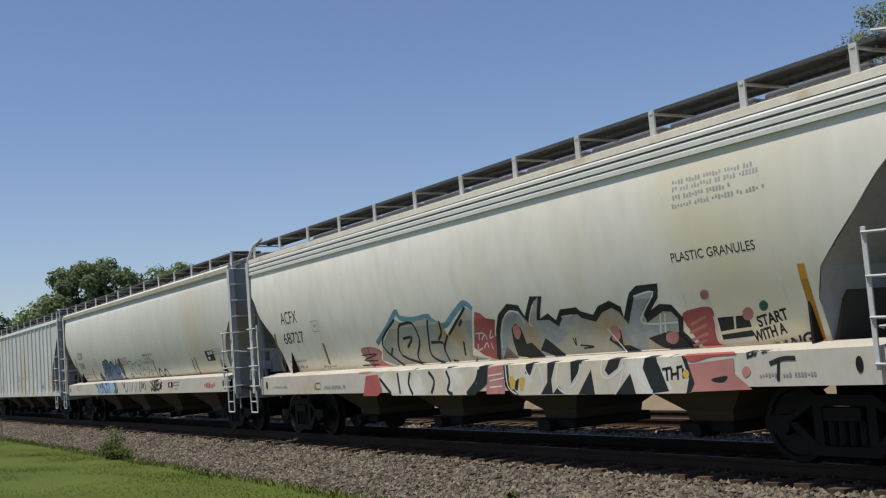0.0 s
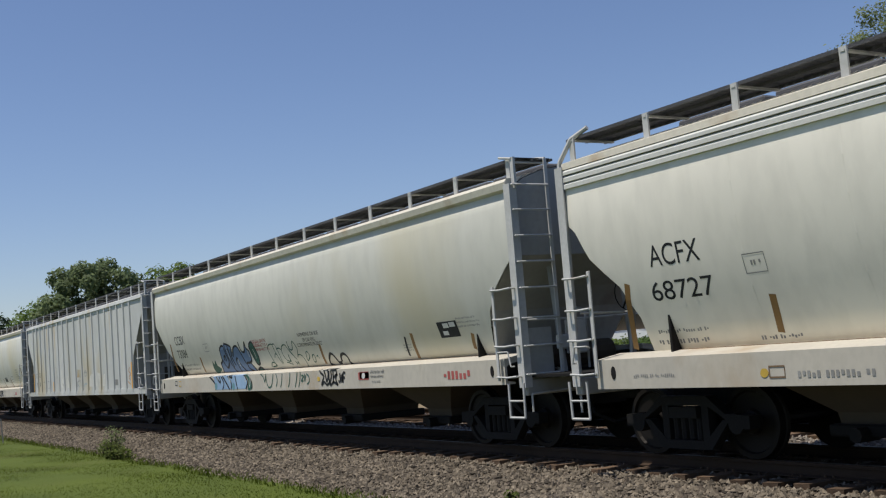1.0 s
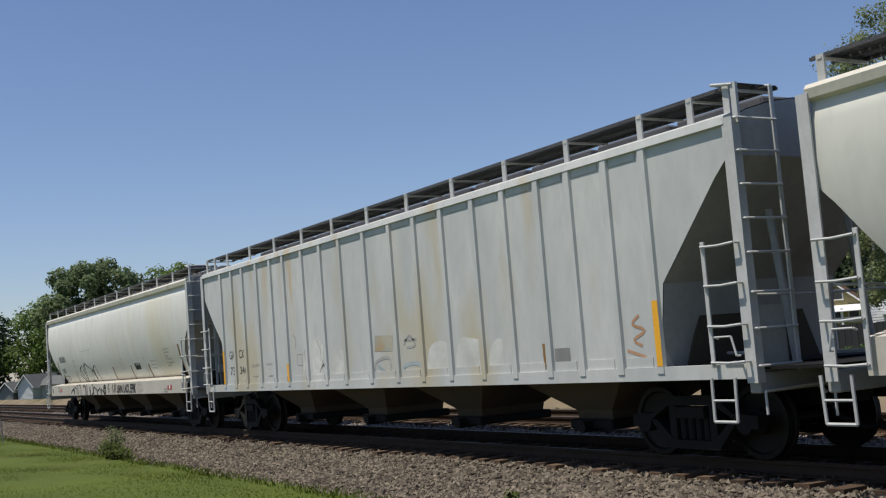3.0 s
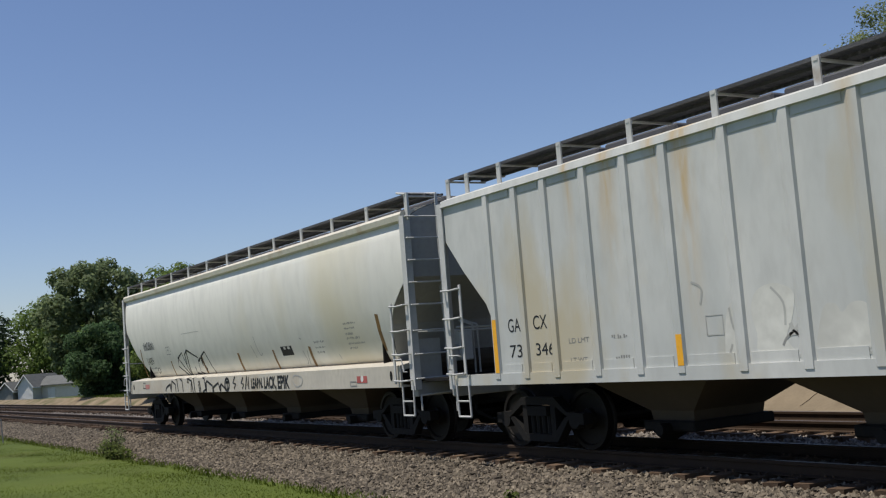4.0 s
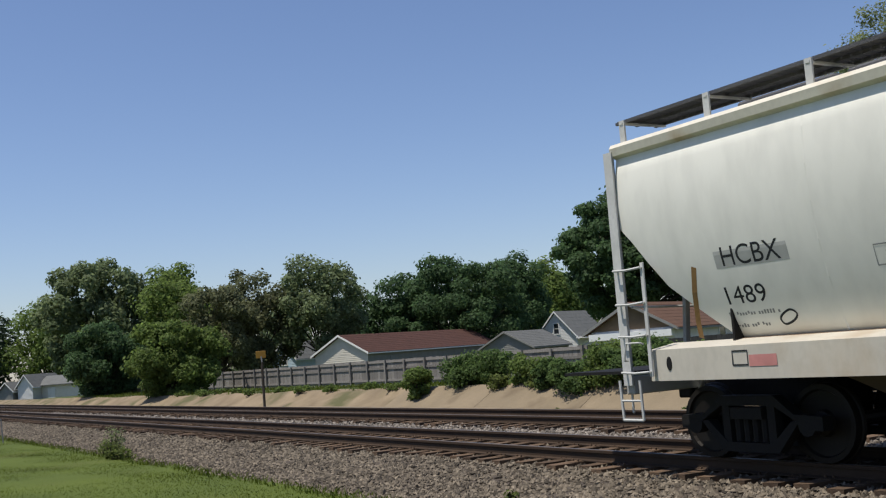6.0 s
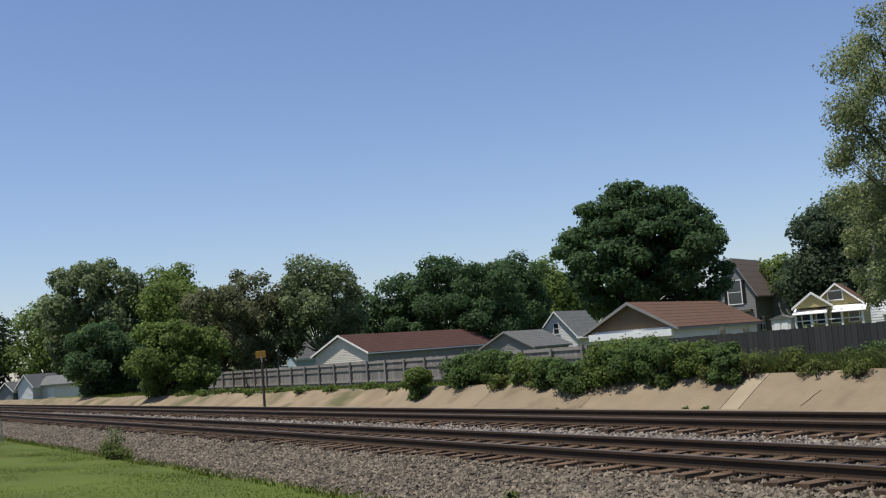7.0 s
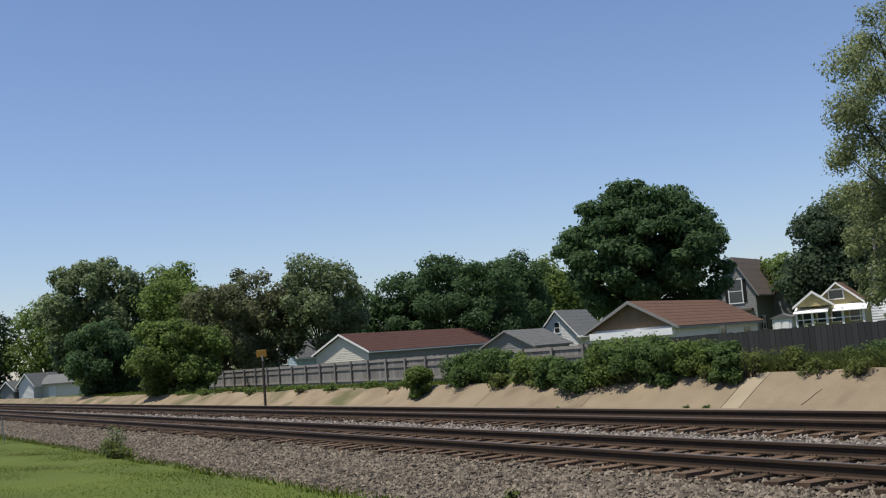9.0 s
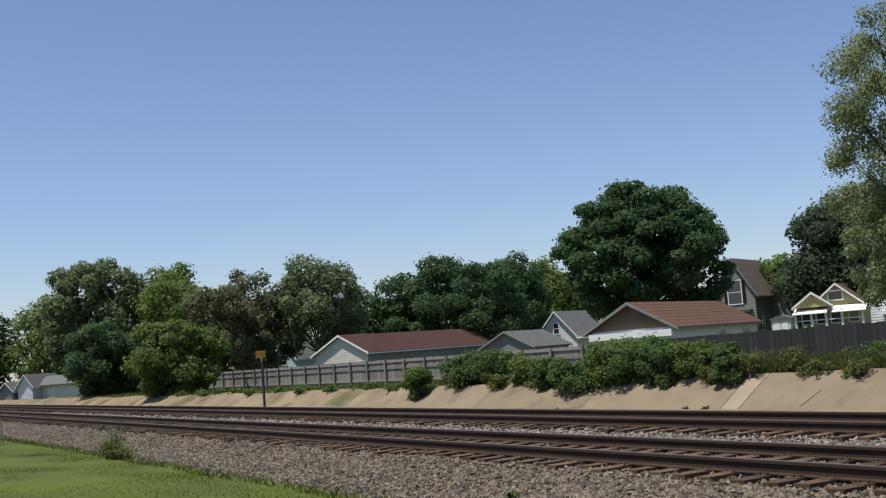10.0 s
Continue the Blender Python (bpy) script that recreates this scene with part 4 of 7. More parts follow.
CAR_D, HALF_D = rounded_car("hopper_car", "pale grey rounded covered hopper car with black line graffiti", -75.02, 18.73, PAINT_PALE, "lip")

# ---- drawings on the sides ----
rib_y = lambda z: 1.612
# cream car: stencils and the large painted piece
letters(CAR_A, low_y, INK_BLACK, "PLASTIC GRANULES", 5.33, 2.48, 0.11, 1.39, bold=0)
bars(CAR_A, low_y, INK_FADED, 5.57, 3.4, 1.37, 0.07, 1, 30, 6)
bars(CAR_A, low_y, INK_FADED, 5.56, 3.32, 1.66, 0.07, 1, 31, 6)
bars(CAR_A, low_y, INK_FADED, 5.55, 3.22, 1.1, 0.07, 1, 32, 6)
bars(CAR_A, low_y, INK_FADED, 5.52, 3.12, 1.61, 0.07, 1, 33, 6)
strip(CAR_A, low_y, REFLECTOR_AMBER, 7.285, 2.25, 7.235, 1.38, 0.10)
stroke(CAR_A, low_y, INK_TEAL, [(-3.09, 1.841), (-2.5, 2.103), (-1.98, 2.377), (-1.89, 2.263), (-1.42, 2.2), (-0.89, 2.219), (-0.82, 2.152), (-0.47, 2.028), (-0.02, 2.216), (0.36, 2.358), (0.55, 2.239)], 0.1, lift=0.004, smooth=True)
blob(CAR_A, low_y, INK_SAND, [(-2.9, 1.808), (-2.11, 2.245), (-1.91, 2.185), (-1.5, 2.159), (-0.93, 2.19), (-0.84, 2.118), (-0.55, 2.099), (-0.46, 1.873), (0.12, 2.185), (0.35, 2.296), (0.53, 2.198), (0.02, 1.458), (0.19, 1.431), (0.92, 1.345), (-2.23, 1.345), (-3.12, 1.52)], lift=0.005, smooth=False)
blob(CAR_A, low_y, INK_TAN, [(-2.51, 1.203), (-2.23, 1.345), (0.92, 1.345), (0.85, 1.1), (0.47, 0.883), (-2.05, 0.889)], lift=0.005, smooth=False)
blob(CAR_A, low_y, INK_SLATE, [(0.39, 2.271), (0.53, 2.198), (0.08, 1.499), (0.95, 1.345), (1.16, 1.345), (0.92, 1.345), (0.19, 1.418), (0.02, 1.467)], lift=0.007, smooth=False)
blob(CAR_A, low_y, INK_BLACK, [(0.92, 1.345), (1.16, 1.345), (1.1, 1.057), (0.7, 0.878), (0.47, 0.879), (0.8, 1.061)], lift=0.007, smooth=False)
stroke(CAR_A, low_y, INK_BLACK, [(-2.11, 2.245), (-2.9, 1.808), (-2.24, 1.345)], 0.05, lift=0.009, smooth=True)
stroke(CAR_A, low_y, INK_BLACK, [(-1.92, 2.163), (-2.11, 2.009), (-2.28, 1.587), (-1.19, 1.345)], 0.05, lift=0.009, smooth=True)
stroke(CAR_A, low_y, INK_BLACK, [(-1.94, 2.14), (-1.51, 2.137), (-1.46, 1.834), (-1.72, 1.567), (-1.69, 1.425)], 0.05, lift=0.009, smooth=True)
stroke(CAR_A, low_y, INK_BLACK, [(-2.03, 1.886), (-1.69, 1.893), (-1.98, 1.718)], 0.05, lift=0.009, smooth=True)
stroke(CAR_A, low_y, INK_BLACK, [(-0.94, 2.169), (-1.09, 1.907), (-1.23, 1.548), (-0.78, 1.373)], 0.05, lift=0.009, smooth=True)
stroke(CAR_A, low_y, INK_BLACK, [(-0.58, 2.123), (-0.63, 1.927), (-0.82, 1.802)], 0.05, lift=0.009, smooth=True)
stroke(CAR_A, low_y, INK_BLACK, [(-1.1, 1.771), (-0.72, 1.753), (-0.74, 1.619)], 0.05, lift=0.009, smooth=True)
stroke(CAR_A, low_y, INK_BLACK, [(-0.46, 1.873), (-0.71, 1.663), (-0.71, 1.484), (-0.67, 1.371)], 0.05, lift=0.009, smooth=True)
stroke(CAR_A, low_y, INK_BLACK, [(-0.42, 1.871), (0.1, 2.143), (0.34, 2.288)], 0.05, lift=0.009, smooth=True)
stroke(CAR_A, low_y, INK_BLACK, [(-0.04, 1.742), (-0.14, 1.508)], 0.05, lift=0.009, smooth=True)
stroke(CAR_A, low_y, INK_BLACK, [(-0.58, 1.435), (-0.02, 1.345), (0.19, 1.426)], 0.05, lift=0.009, smooth=True)
stroke(CAR_A, low_y, INK_BLACK, [(0.15, 2.097), (0.01, 1.999)], 0.05, lift=0.009, smooth=True)
stroke(CAR_A, low_y, INK_BLACK, [(-2.55, 1.743), (-2.7, 1.603)], 0.05, lift=0.009, smooth=True)
stroke(CAR_A, low_y, INK_BLACK, [(-2.51, 1.203), (-2.09, 0.921)], 0.06, lift=0.009, smooth=True)
stroke(CAR_A, low_y, INK_BLACK, [(-1.81, 1.29), (-1.75, 0.919)], 0.06, lift=0.009, smooth=True)
stroke(CAR_A, low_y, INK_BLACK, [(-1.34, 1.288), (-1.42, 1.094), (-1.29, 0.898)], 0.06, lift=0.009, smooth=True)
stroke(CAR_A, low_y, INK_BLACK, [(-0.7, 1.281), (-0.53, 1.123), (-0.65, 0.911)], 0.06, lift=0.009, smooth=True)
stroke(CAR_A, low_y, INK_BLACK, [(-0.12, 1.284), (-0.03, 1.115), (-0.11, 0.958), (0.04, 0.898)], 0.06, lift=0.009, smooth=True)
stroke(CAR_A, low_y, INK_BLACK, [(0.88, 1.279), (0.78, 1.102), (0.48, 0.903)], 0.06, lift=0.009, smooth=True)
blob(CAR_A, low_y, INK_PINK, [(-3.88, 1.74), (-3.45, 1.797), (-3.04, 1.705), (-3.14, 1.52), (-2.75, 1.345), (-3.48, 1.345)], lift=0.004, smooth=True)
stroke(CAR_A, low_y, INK_BLACK, [(-3.91, 1.648), (-3.25, 1.649), (-3.88, 1.545), (-3.3, 1.526)], 0.025, lift=0.009, smooth=True)
stroke(CAR_A, low_y, INK_BLACK, [(-4.02, 1.447), (-3.31, 1.451)], 0.025, lift=0.009, smooth=True)
stroke(CAR_A, low_y, INK_BLACK, [(-3.56, 1.787), (-3.51, 1.37)], 0.025, lift=0.009, smooth=True)
blob(CAR_A, low_y, INK_RED, [(-3.06, 1.261), (-2.58, 1.275), (-2.43, 0.97), (-2.65, 0.883), (-3.22, 0.886)], lift=0.0045, smooth=False)
blob(CAR_A, low_y, INK_RED, [(0.6, 2.193), (0.74, 2.163), (0.87, 2.071), (1.11, 2.035), (0.94, 1.798), (1.44, 1.345), (1.0, 1.345), (0.43, 1.486), (0.21, 1.623)], lift=0.0055, smooth=False)
blob(CAR_A, low_y, INK_PINK, [(1.08, 1.278), (1.56, 1.345), (1.57, 0.896), (1.06, 0.892)], lift=0.0055, smooth=False)
stroke(CAR_A, low_y, INK_WHITE, [(0.41, 1.848), (0.64, 1.848)], 0.022, lift=0.0105, smooth=True)
stroke(CAR_A, low_y, INK_WHITE, [(0.51, 1.842), (0.45, 1.74)], 0.022, lift=0.0105, smooth=True)
stroke(CAR_A, low_y, INK_WHITE, [(0.52, 1.736), (0.66, 1.822), (0.68, 1.737)], 0.022, lift=0.0105, smooth=True)
stroke(CAR_A, low_y, INK_WHITE, [(0.89, 1.876), (0.77, 1.757), (0.89, 1.78)], 0.022, lift=0.0105, smooth=True)
stroke(CAR_A, low_y, INK_WHITE, [(0.37, 1.68), (0.32, 1.576), (0.47, 1.612)], 0.022, lift=0.0105, smooth=True)
stroke(CAR_A, low_y, INK_WHITE, [(0.51, 1.61), (0.64, 1.688), (0.64, 1.604)], 0.022, lift=0.0105, smooth=True)
stroke(CAR_A, low_y, INK_WHITE, [(0.75, 1.675), (0.75, 1.578)], 0.022, lift=0.0105, smooth=True)
stroke(CAR_A, low_y, INK_WHITE, [(1.15, 1.174), (1.55, 1.204)], 0.022, lift=0.0105, smooth=True)
stroke(CAR_A, low_y, INK_WHITE, [(1.18, 1.095), (1.58, 1.135)], 0.022, lift=0.0105, smooth=True)
stroke(CAR_A, low_y, INK_WHITE, [(1.16, 0.997), (1.52, 1.012)], 0.022, lift=0.0105, smooth=True)
blob(CAR_A, low_y, INK_SAND, [(0.81, 1.409), (1.06, 1.833), (1.27, 2.065), (1.56, 2.204), (1.82, 2.165), (1.94, 1.98), (2.22, 2.27), (2.44, 2.289), (2.23, 1.961), (2.5, 1.989), (2.65, 1.877), (2.84, 2.022), (3.2, 2.026), (3.25, 1.968), (3.52, 1.895), (3.7, 2.007), (3.95, 2.059), (4.11, 1.977), (4.15, 1.818), (4.43, 2.141), (4.57, 2.207), (4.96, 2.202), (4.88, 2.113), (4.57, 1.893), (4.54, 1.817), (4.9, 1.942), (5.08, 1.922), (5.18, 1.784), (5.1, 1.608), (5.32, 1.345), (5.26, 1.345), (1.49, 1.345)], lift=0.0055, smooth=False)
blob(CAR_A, low_y, INK_SLATE, [(4.44, 2.13), (4.88, 2.169), (4.52, 1.879), (4.49, 1.779), (5.09, 1.757), (5.05, 1.638), (4.49, 1.591), (4.33, 1.345), (4.19, 1.345), (3.97, 1.636), (4.16, 1.8)], lift=0.0065, smooth=False)
blob(CAR_A, low_y, INK_SLATE, [(2.25, 1.968), (2.65, 1.877), (3.09, 1.997), (2.89, 1.769), (2.44, 1.584), (2.23, 1.768)], lift=0.0065, smooth=True)
blob(CAR_A, low_y, INK_SLATE, [(1.12, 1.829), (1.45, 2.132), (1.79, 2.108), (1.51, 1.888), (1.19, 1.622), (0.91, 1.427)], lift=0.0065, smooth=True)
blob(CAR_A, low_y, INK_TAN, [(1.57, 1.345), (5.29, 1.345), (5.56, 1.286), (5.65, 1.02), (5.58, 0.875), (1.91, 0.871), (1.63, 1.03)], lift=0.0055, smooth=False)
stroke(CAR_A, low_y, INK_BLACK, [(0.81, 1.409), (1.06, 1.833), (1.27, 2.065), (1.56, 2.204), (1.82, 2.165), (1.94, 1.98), (2.22, 2.27), (2.44, 2.289), (2.23, 1.961), (2.5, 1.989), (2.65, 1.877), (2.84, 2.022), (3.2, 2.026), (3.25, 1.968), (3.52, 1.895), (3.7, 2.007), (3.95, 2.059), (4.11, 1.977), (4.15, 1.818), (4.43, 2.141), (4.57, 2.207), (4.96, 2.202), (4.88, 2.113), (4.57, 1.893), (4.54, 1.817), (4.9, 1.942), (5.08, 1.922), (5.18, 1.784), (5.1, 1.608), (5.32, 1.345)], 0.1, lift=0.0085, smooth=False)
blob(CAR_A, low_y, INK_BLACK, [(1.61, 1.942), (1.71, 1.857), (1.71, 1.618), (1.85, 1.631), (2.14, 1.345), (2.02, 1.345), (1.36, 1.451), (1.38, 1.674), (1.46, 1.871)], lift=0.0085, smooth=False)
blob(CAR_A, low_y, INK_BLACK, [(2.23, 1.683), (2.32, 1.628), (2.66, 1.345), (2.51, 1.345), (2.0, 1.506)], lift=0.0085, smooth=False)
blob(CAR_A, low_y, INK_BLACK, [(3.89, 1.771), (3.97, 1.689), (3.92, 1.497), (4.05, 1.491), (4.39, 1.345), (4.01, 1.345), (3.66, 1.581)], lift=0.0085, smooth=False)
blob(CAR_A, low_y, INK_BLACK, [(4.46, 1.568), (4.88, 1.637), (5.08, 1.609), (5.33, 1.345), (4.76, 1.399), (4.58, 1.484)], lift=0.0085, smooth=False)
blob(CAR_A, low_y, INK_BLACK, [(2.2, 1.345), (2.4, 1.345), (2.27, 1.158), (2.14, 1.191)], lift=0.0085, smooth=False)
blob(CAR_A, low_y, INK_BLACK, [(2.72, 1.345), (2.92, 1.345), (2.78, 1.086), (2.79, 0.88), (2.5, 0.882), (2.68, 1.052)], lift=0.0085, smooth=False)
blob(CAR_A, low_y, INK_BLACK, [(3.26, 1.345), (3.54, 1.345), (3.38, 1.146), (3.23, 1.025)], lift=0.0085, smooth=False)
blob(CAR_A, low_y, INK_BLACK, [(3.7, 1.207), (3.74, 0.874), (3.38, 0.877), (3.55, 1.055)], lift=0.0085, smooth=False)
blob(CAR_A, low_y, INK_BLACK, [(4.11, 1.345), (4.35, 1.345), (4.26, 1.21), (4.06, 1.121), (3.99, 1.19)], lift=0.0085, smooth=False)
blob(CAR_A, low_y, INK_BLACK, [(4.5, 1.138), (4.58, 0.869), (4.18, 0.871)], lift=0.0085, smooth=False)
blob(CAR_A, low_y, INK_BLACK, [(4.82, 1.345), (5.01, 1.345), (5.2, 0.902), (4.9, 0.88), (4.75, 1.197)], lift=0.0085, smooth=False)
blob(CAR_A, low_y, INK_BLACK, [(5.47, 1.345), (5.56, 1.286), (5.66, 0.99), (5.57, 0.875), (5.5, 0.875), (5.57, 1.052)], lift=0.0085, smooth=False)
blob(CAR_A, low_y, INK_BLACK, [(1.58, 1.345), (1.71, 1.345), (1.72, 1.048), (1.94, 0.871), (1.78, 0.872), (1.59, 1.011)], lift=0.0085, smooth=False)
blob(CAR_A, low_y, INK_BLACK, [(2.94, 0.994), (3.06, 0.879), (2.78, 0.88)], lift=0.0085, smooth=False)
blob(CAR_A, low_y, INK_PINK, [(3.79, 1.745), (3.91, 1.763), (3.94, 1.655), (3.85, 1.564), (3.73, 1.585)], lift=0.01, smooth=True)
blob(CAR_A, low_y, INK_PINK, [(4.85, 1.616), (5.03, 1.612), (5.0, 1.515), (4.89, 1.467), (4.78, 1.519)], lift=0.01, smooth=True)
blob(CAR_A, low_y, INK_PINK, [(1.5, 1.881), (1.63, 1.913), (1.68, 1.818), (1.56, 1.705), (1.47, 1.73)], lift=0.01, smooth=True)
stroke(CAR_A, low_y, INK_WHITE, [(1.02, 1.588), (1.22, 1.905), (1.52, 2.12), (1.78, 2.093), (1.86, 1.926)], 0.025, lift=0.0105, smooth=True)
stroke(CAR_A, low_y, INK_WHITE, [(4.46, 2.121), (4.85, 2.149), (4.53, 1.895), (4.48, 1.762), (5.11, 1.739)], 0.025, lift=0.0105, smooth=True)
stroke(CAR_A, low_y, INK_WHITE, [(4.85, 1.872), (4.72, 1.612)], 0.025, lift=0.0105, smooth=True)
stroke(CAR_A, low_y, INK_WHITE, [(4.93, 1.867), (4.82, 1.624)], 0.025, lift=0.0105, smooth=True)
stroke(CAR_A, low_y, INK_WHITE, [(2.22, 2.193), (1.98, 1.938), (2.04, 1.876)], 0.025, lift=0.0105, smooth=True)
stroke(CAR_A, low_y, INK_WHITE, [(2.8, 1.961), (3.06, 1.973)], 0.025, lift=0.0105, smooth=True)
stroke(CAR_A, low_y, INK_WHITE, [(3.71, 1.739), (3.98, 1.345)], 0.025, lift=0.0105, smooth=True)
stroke(CAR_A, low_y, INK_WHITE, [(1.64, 1.345), (1.67, 1.01), (1.88, 0.886)], 0.025, lift=0.0105, smooth=True)
stroke(CAR_A, low_y, INK_WHITE, [(2.1, 1.345), (2.27, 1.136), (2.48, 1.345)], 0.025, lift=0.0105, smooth=True)
stroke(CAR_A, low_y, INK_WHITE, [(2.48, 1.345), (2.58, 1.017), (2.45, 0.883)], 0.025, lift=0.0105, smooth=True)
stroke(CAR_A, low_y, INK_WHITE, [(2.99, 1.345), (2.89, 1.03), (3.05, 0.893)], 0.025, lift=0.0105, smooth=True)
stroke(CAR_A, low_y, INK_WHITE, [(3.48, 1.293), (3.36, 1.058), (3.18, 0.956)], 0.025, lift=0.0105, smooth=True)
stroke(CAR_A, low_y, INK_WHITE, [(3.96, 1.345), (3.91, 1.151), (4.06, 1.08), (4.31, 1.192), (4.43, 1.345)], 0.025, lift=0.0105, smooth=True)
stroke(CAR_A, low_y, INK_WHITE, [(4.43, 1.345), (4.28, 1.01), (4.16, 0.872)], 0.025, lift=0.0105, smooth=True)
stroke(CAR_A, low_y, INK_WHITE, [(4.67, 1.345), (4.69, 1.069), (4.9, 0.905)], 0.025, lift=0.0105, smooth=True)
stroke(CAR_A, low_y, INK_WHITE, [(5.04, 1.284), (5.24, 0.933)], 0.025, lift=0.0105, smooth=True)
blob(CAR_A, low_y, INK_YELLOW, [(1.71, 1.132), (1.83, 1.152), (1.86, 1.008), (1.76, 0.956), (1.72, 1.048)], lift=0.0095, smooth=True)
blob(CAR_A, low_y, INK_YELLOW, [(1.98, 1.112), (2.13, 1.124), (2.07, 0.96), (1.98, 0.946)], lift=0.0095, smooth=True)
blob(CAR_A, low_y, INK_BLACK, [(1.88, 1.083), (1.98, 1.127), (1.92, 0.939), (1.84, 0.962)], lift=0.0095, smooth=False)
stroke(CAR_A, low_y, INK_BLACK, [(5.11, 1.171), (5.28, 1.189)], 0.035, lift=0.0115, smooth=True)
stroke(CAR_A, low_y, INK_BLACK, [(5.19, 1.179), (5.19, 1.028)], 0.035, lift=0.0115, smooth=True)
stroke(CAR_A, low_y, INK_BLACK, [(5.28, 1.183), (5.27, 1.042)], 0.035, lift=0.0115, smooth=True)
stroke(CAR_A, low_y, INK_BLACK, [(5.28, 1.104), (5.38, 1.118)], 0.035, lift=0.0115, smooth=True)
stroke(CAR_A, low_y, INK_BLACK, [(5.39, 1.204), (5.38, 1.04)], 0.035, lift=0.0115, smooth=True)
stroke(CAR_A, low_y, INK_BLACK, [(5.37, 1.186), (5.48, 1.202)], 0.035, lift=0.0115, smooth=True)
stroke(CAR_A, low_y, INK_BLACK, [(5.48, 1.177), (5.48, 1.054)], 0.035, lift=0.0115, smooth=True)
blob(CAR_A, low_y, INK_YELLOW, [(5.47, 1.116), (5.5, 1.152), (5.55, 1.157), (5.58, 1.119), (5.57, 1.077), (5.52, 1.059), (5.48, 1.078)], lift=0.0118, smooth=True)
stroke(CAR_A, low_y, INK_BLACK, [(2.88, 1.65), (2.9, 1.543), (2.94, 1.654)], 0.025, lift=0.009, smooth=True)
stroke(CAR_A, low_y, INK_BLACK, [(2.99, 1.539), (3.29, 1.507), (3.05, 1.492)], 0.025, lift=0.009, smooth=True)
blob(CAR_A, low_y, INK_RED, [(5.21, 1.79), (5.54, 1.89), (5.75, 1.88), (5.76, 1.77), (5.68, 1.55), (5.75, 1.41), (6.39, 1.32), (5.99, 1.3), (5.53, 1.28)], lift=0.006)
blob(CAR_A, low_y, INK_PINK, [(5.56, 1.22), (6.33, 1.27), (6.32, 1.09), (6.57, 0.91), (5.59, 0.89)], lift=0.006, smooth=False)
stroke(CAR_A, low_y, INK_PINK, [(5.31, 1.69), (5.62, 1.78)], 0.035, lift=0.009)
stroke(CAR_A, low_y, INK_PINK, [(5.25, 1.59), (5.59, 1.68)], 0.035, lift=0.009)
stroke(CAR_A, low_y, INK_PINK, [(5.24, 1.5), (5.56, 1.57)], 0.035, lift=0.009)
stroke(CAR_A, low_y, INK_PINK, [(5.23, 1.43), (5.5, 1.49)], 0.035, lift=0.009)
blob(CAR_A, low_y, INK_BLACK, [(5.95, 1.04), (6.2, 1.07), (6.15, 1), (6, 1)], lift=0.009)
blob(CAR_A, low_y, INK_PINK, [(5.8, 2.03), (5.75, 1.99), (5.68, 1.98), (5.65, 2.02), (5.67, 2.07), (5.74, 2.1), (5.8, 2.08)], lift=0.009, name="graffiti_fill")
blob(CAR_A, low_y, INK_PINK, [(6.39, 1.76), (6.33, 1.7), (6.25, 1.69), (6.21, 1.73), (6.24, 1.8), (6.32, 1.84), (6.38, 1.82)], lift=0.009, name="graffiti_fill")
blob(CAR_A, low_y, INK_PINK, [(6.57, 1.11), (6.54, 1.07), (6.48, 1.05), (6.44, 1.09), (6.45, 1.14), (6.5, 1.17), (6.55, 1.16)], lift=0.009, name="graffiti_fill")
blob(CAR_A, low_y, INK_GREEN, [(6.65, 1.84), (6.6, 1.79), (6.54, 1.78), (6.51, 1.82), (6.53, 1.87), (6.6, 1.9), (6.64, 1.88)], lift=0.009, name="graffiti_fill")
blob(CAR_A, low_y, INK_BLACK, [(5.8, 1.75), (6.06, 1.75), (6.01, 1.6), (5.78, 1.58)], lift=0.008, smooth=False)
blob(CAR_A, low_y, INK_BLACK, [(6.1, 1.75), (6.3, 1.75), (6.29, 1.61), (6.04, 1.6)], lift=0.008, smooth=False)
blob(CAR_A, low_y, INK_BLACK, [(5.77, 1.54), (6.28, 1.57), (6.27, 1.5), (5.77, 1.48)], lift=0.008, smooth=False)
stroke(CAR_A, low_y, INK_WHITE, [(5.75, 1.77), (5.7, 1.45), (6.29, 1.48)], 0.03, lift=0.009, smooth=False)
letters(CAR_A, low_y, INK_BLACK, "START", 6.40, 1.60, 0.12, 0.48, bold=0.006, tilt=0.15)
letters(CAR_A, low_y, INK_BLACK, "WITH A", 6.27, 1.43, 0.12, 0.52, bold=0.006, tilt=0.16)
letters(CAR_A, low_y, INK_BLACK, "BANG!", 6.52, 1.26, 0.13, 0.66, bold=0.006, tilt=0.20)
stroke(CAR_A, low_y, INK_BLACK, [(6.86, 1.19), (7.05, 1.24), (7.23, 1.24)], 0.05)
stroke(CAR_A, low_y, INK_BLACK, [(6.99, 1.21), (6.96, 1)], 0.04)
bars(CAR_A, low_y, INK_GREY, 6.7, 1.04, 0.84, 0.06, 1, 5, 5)

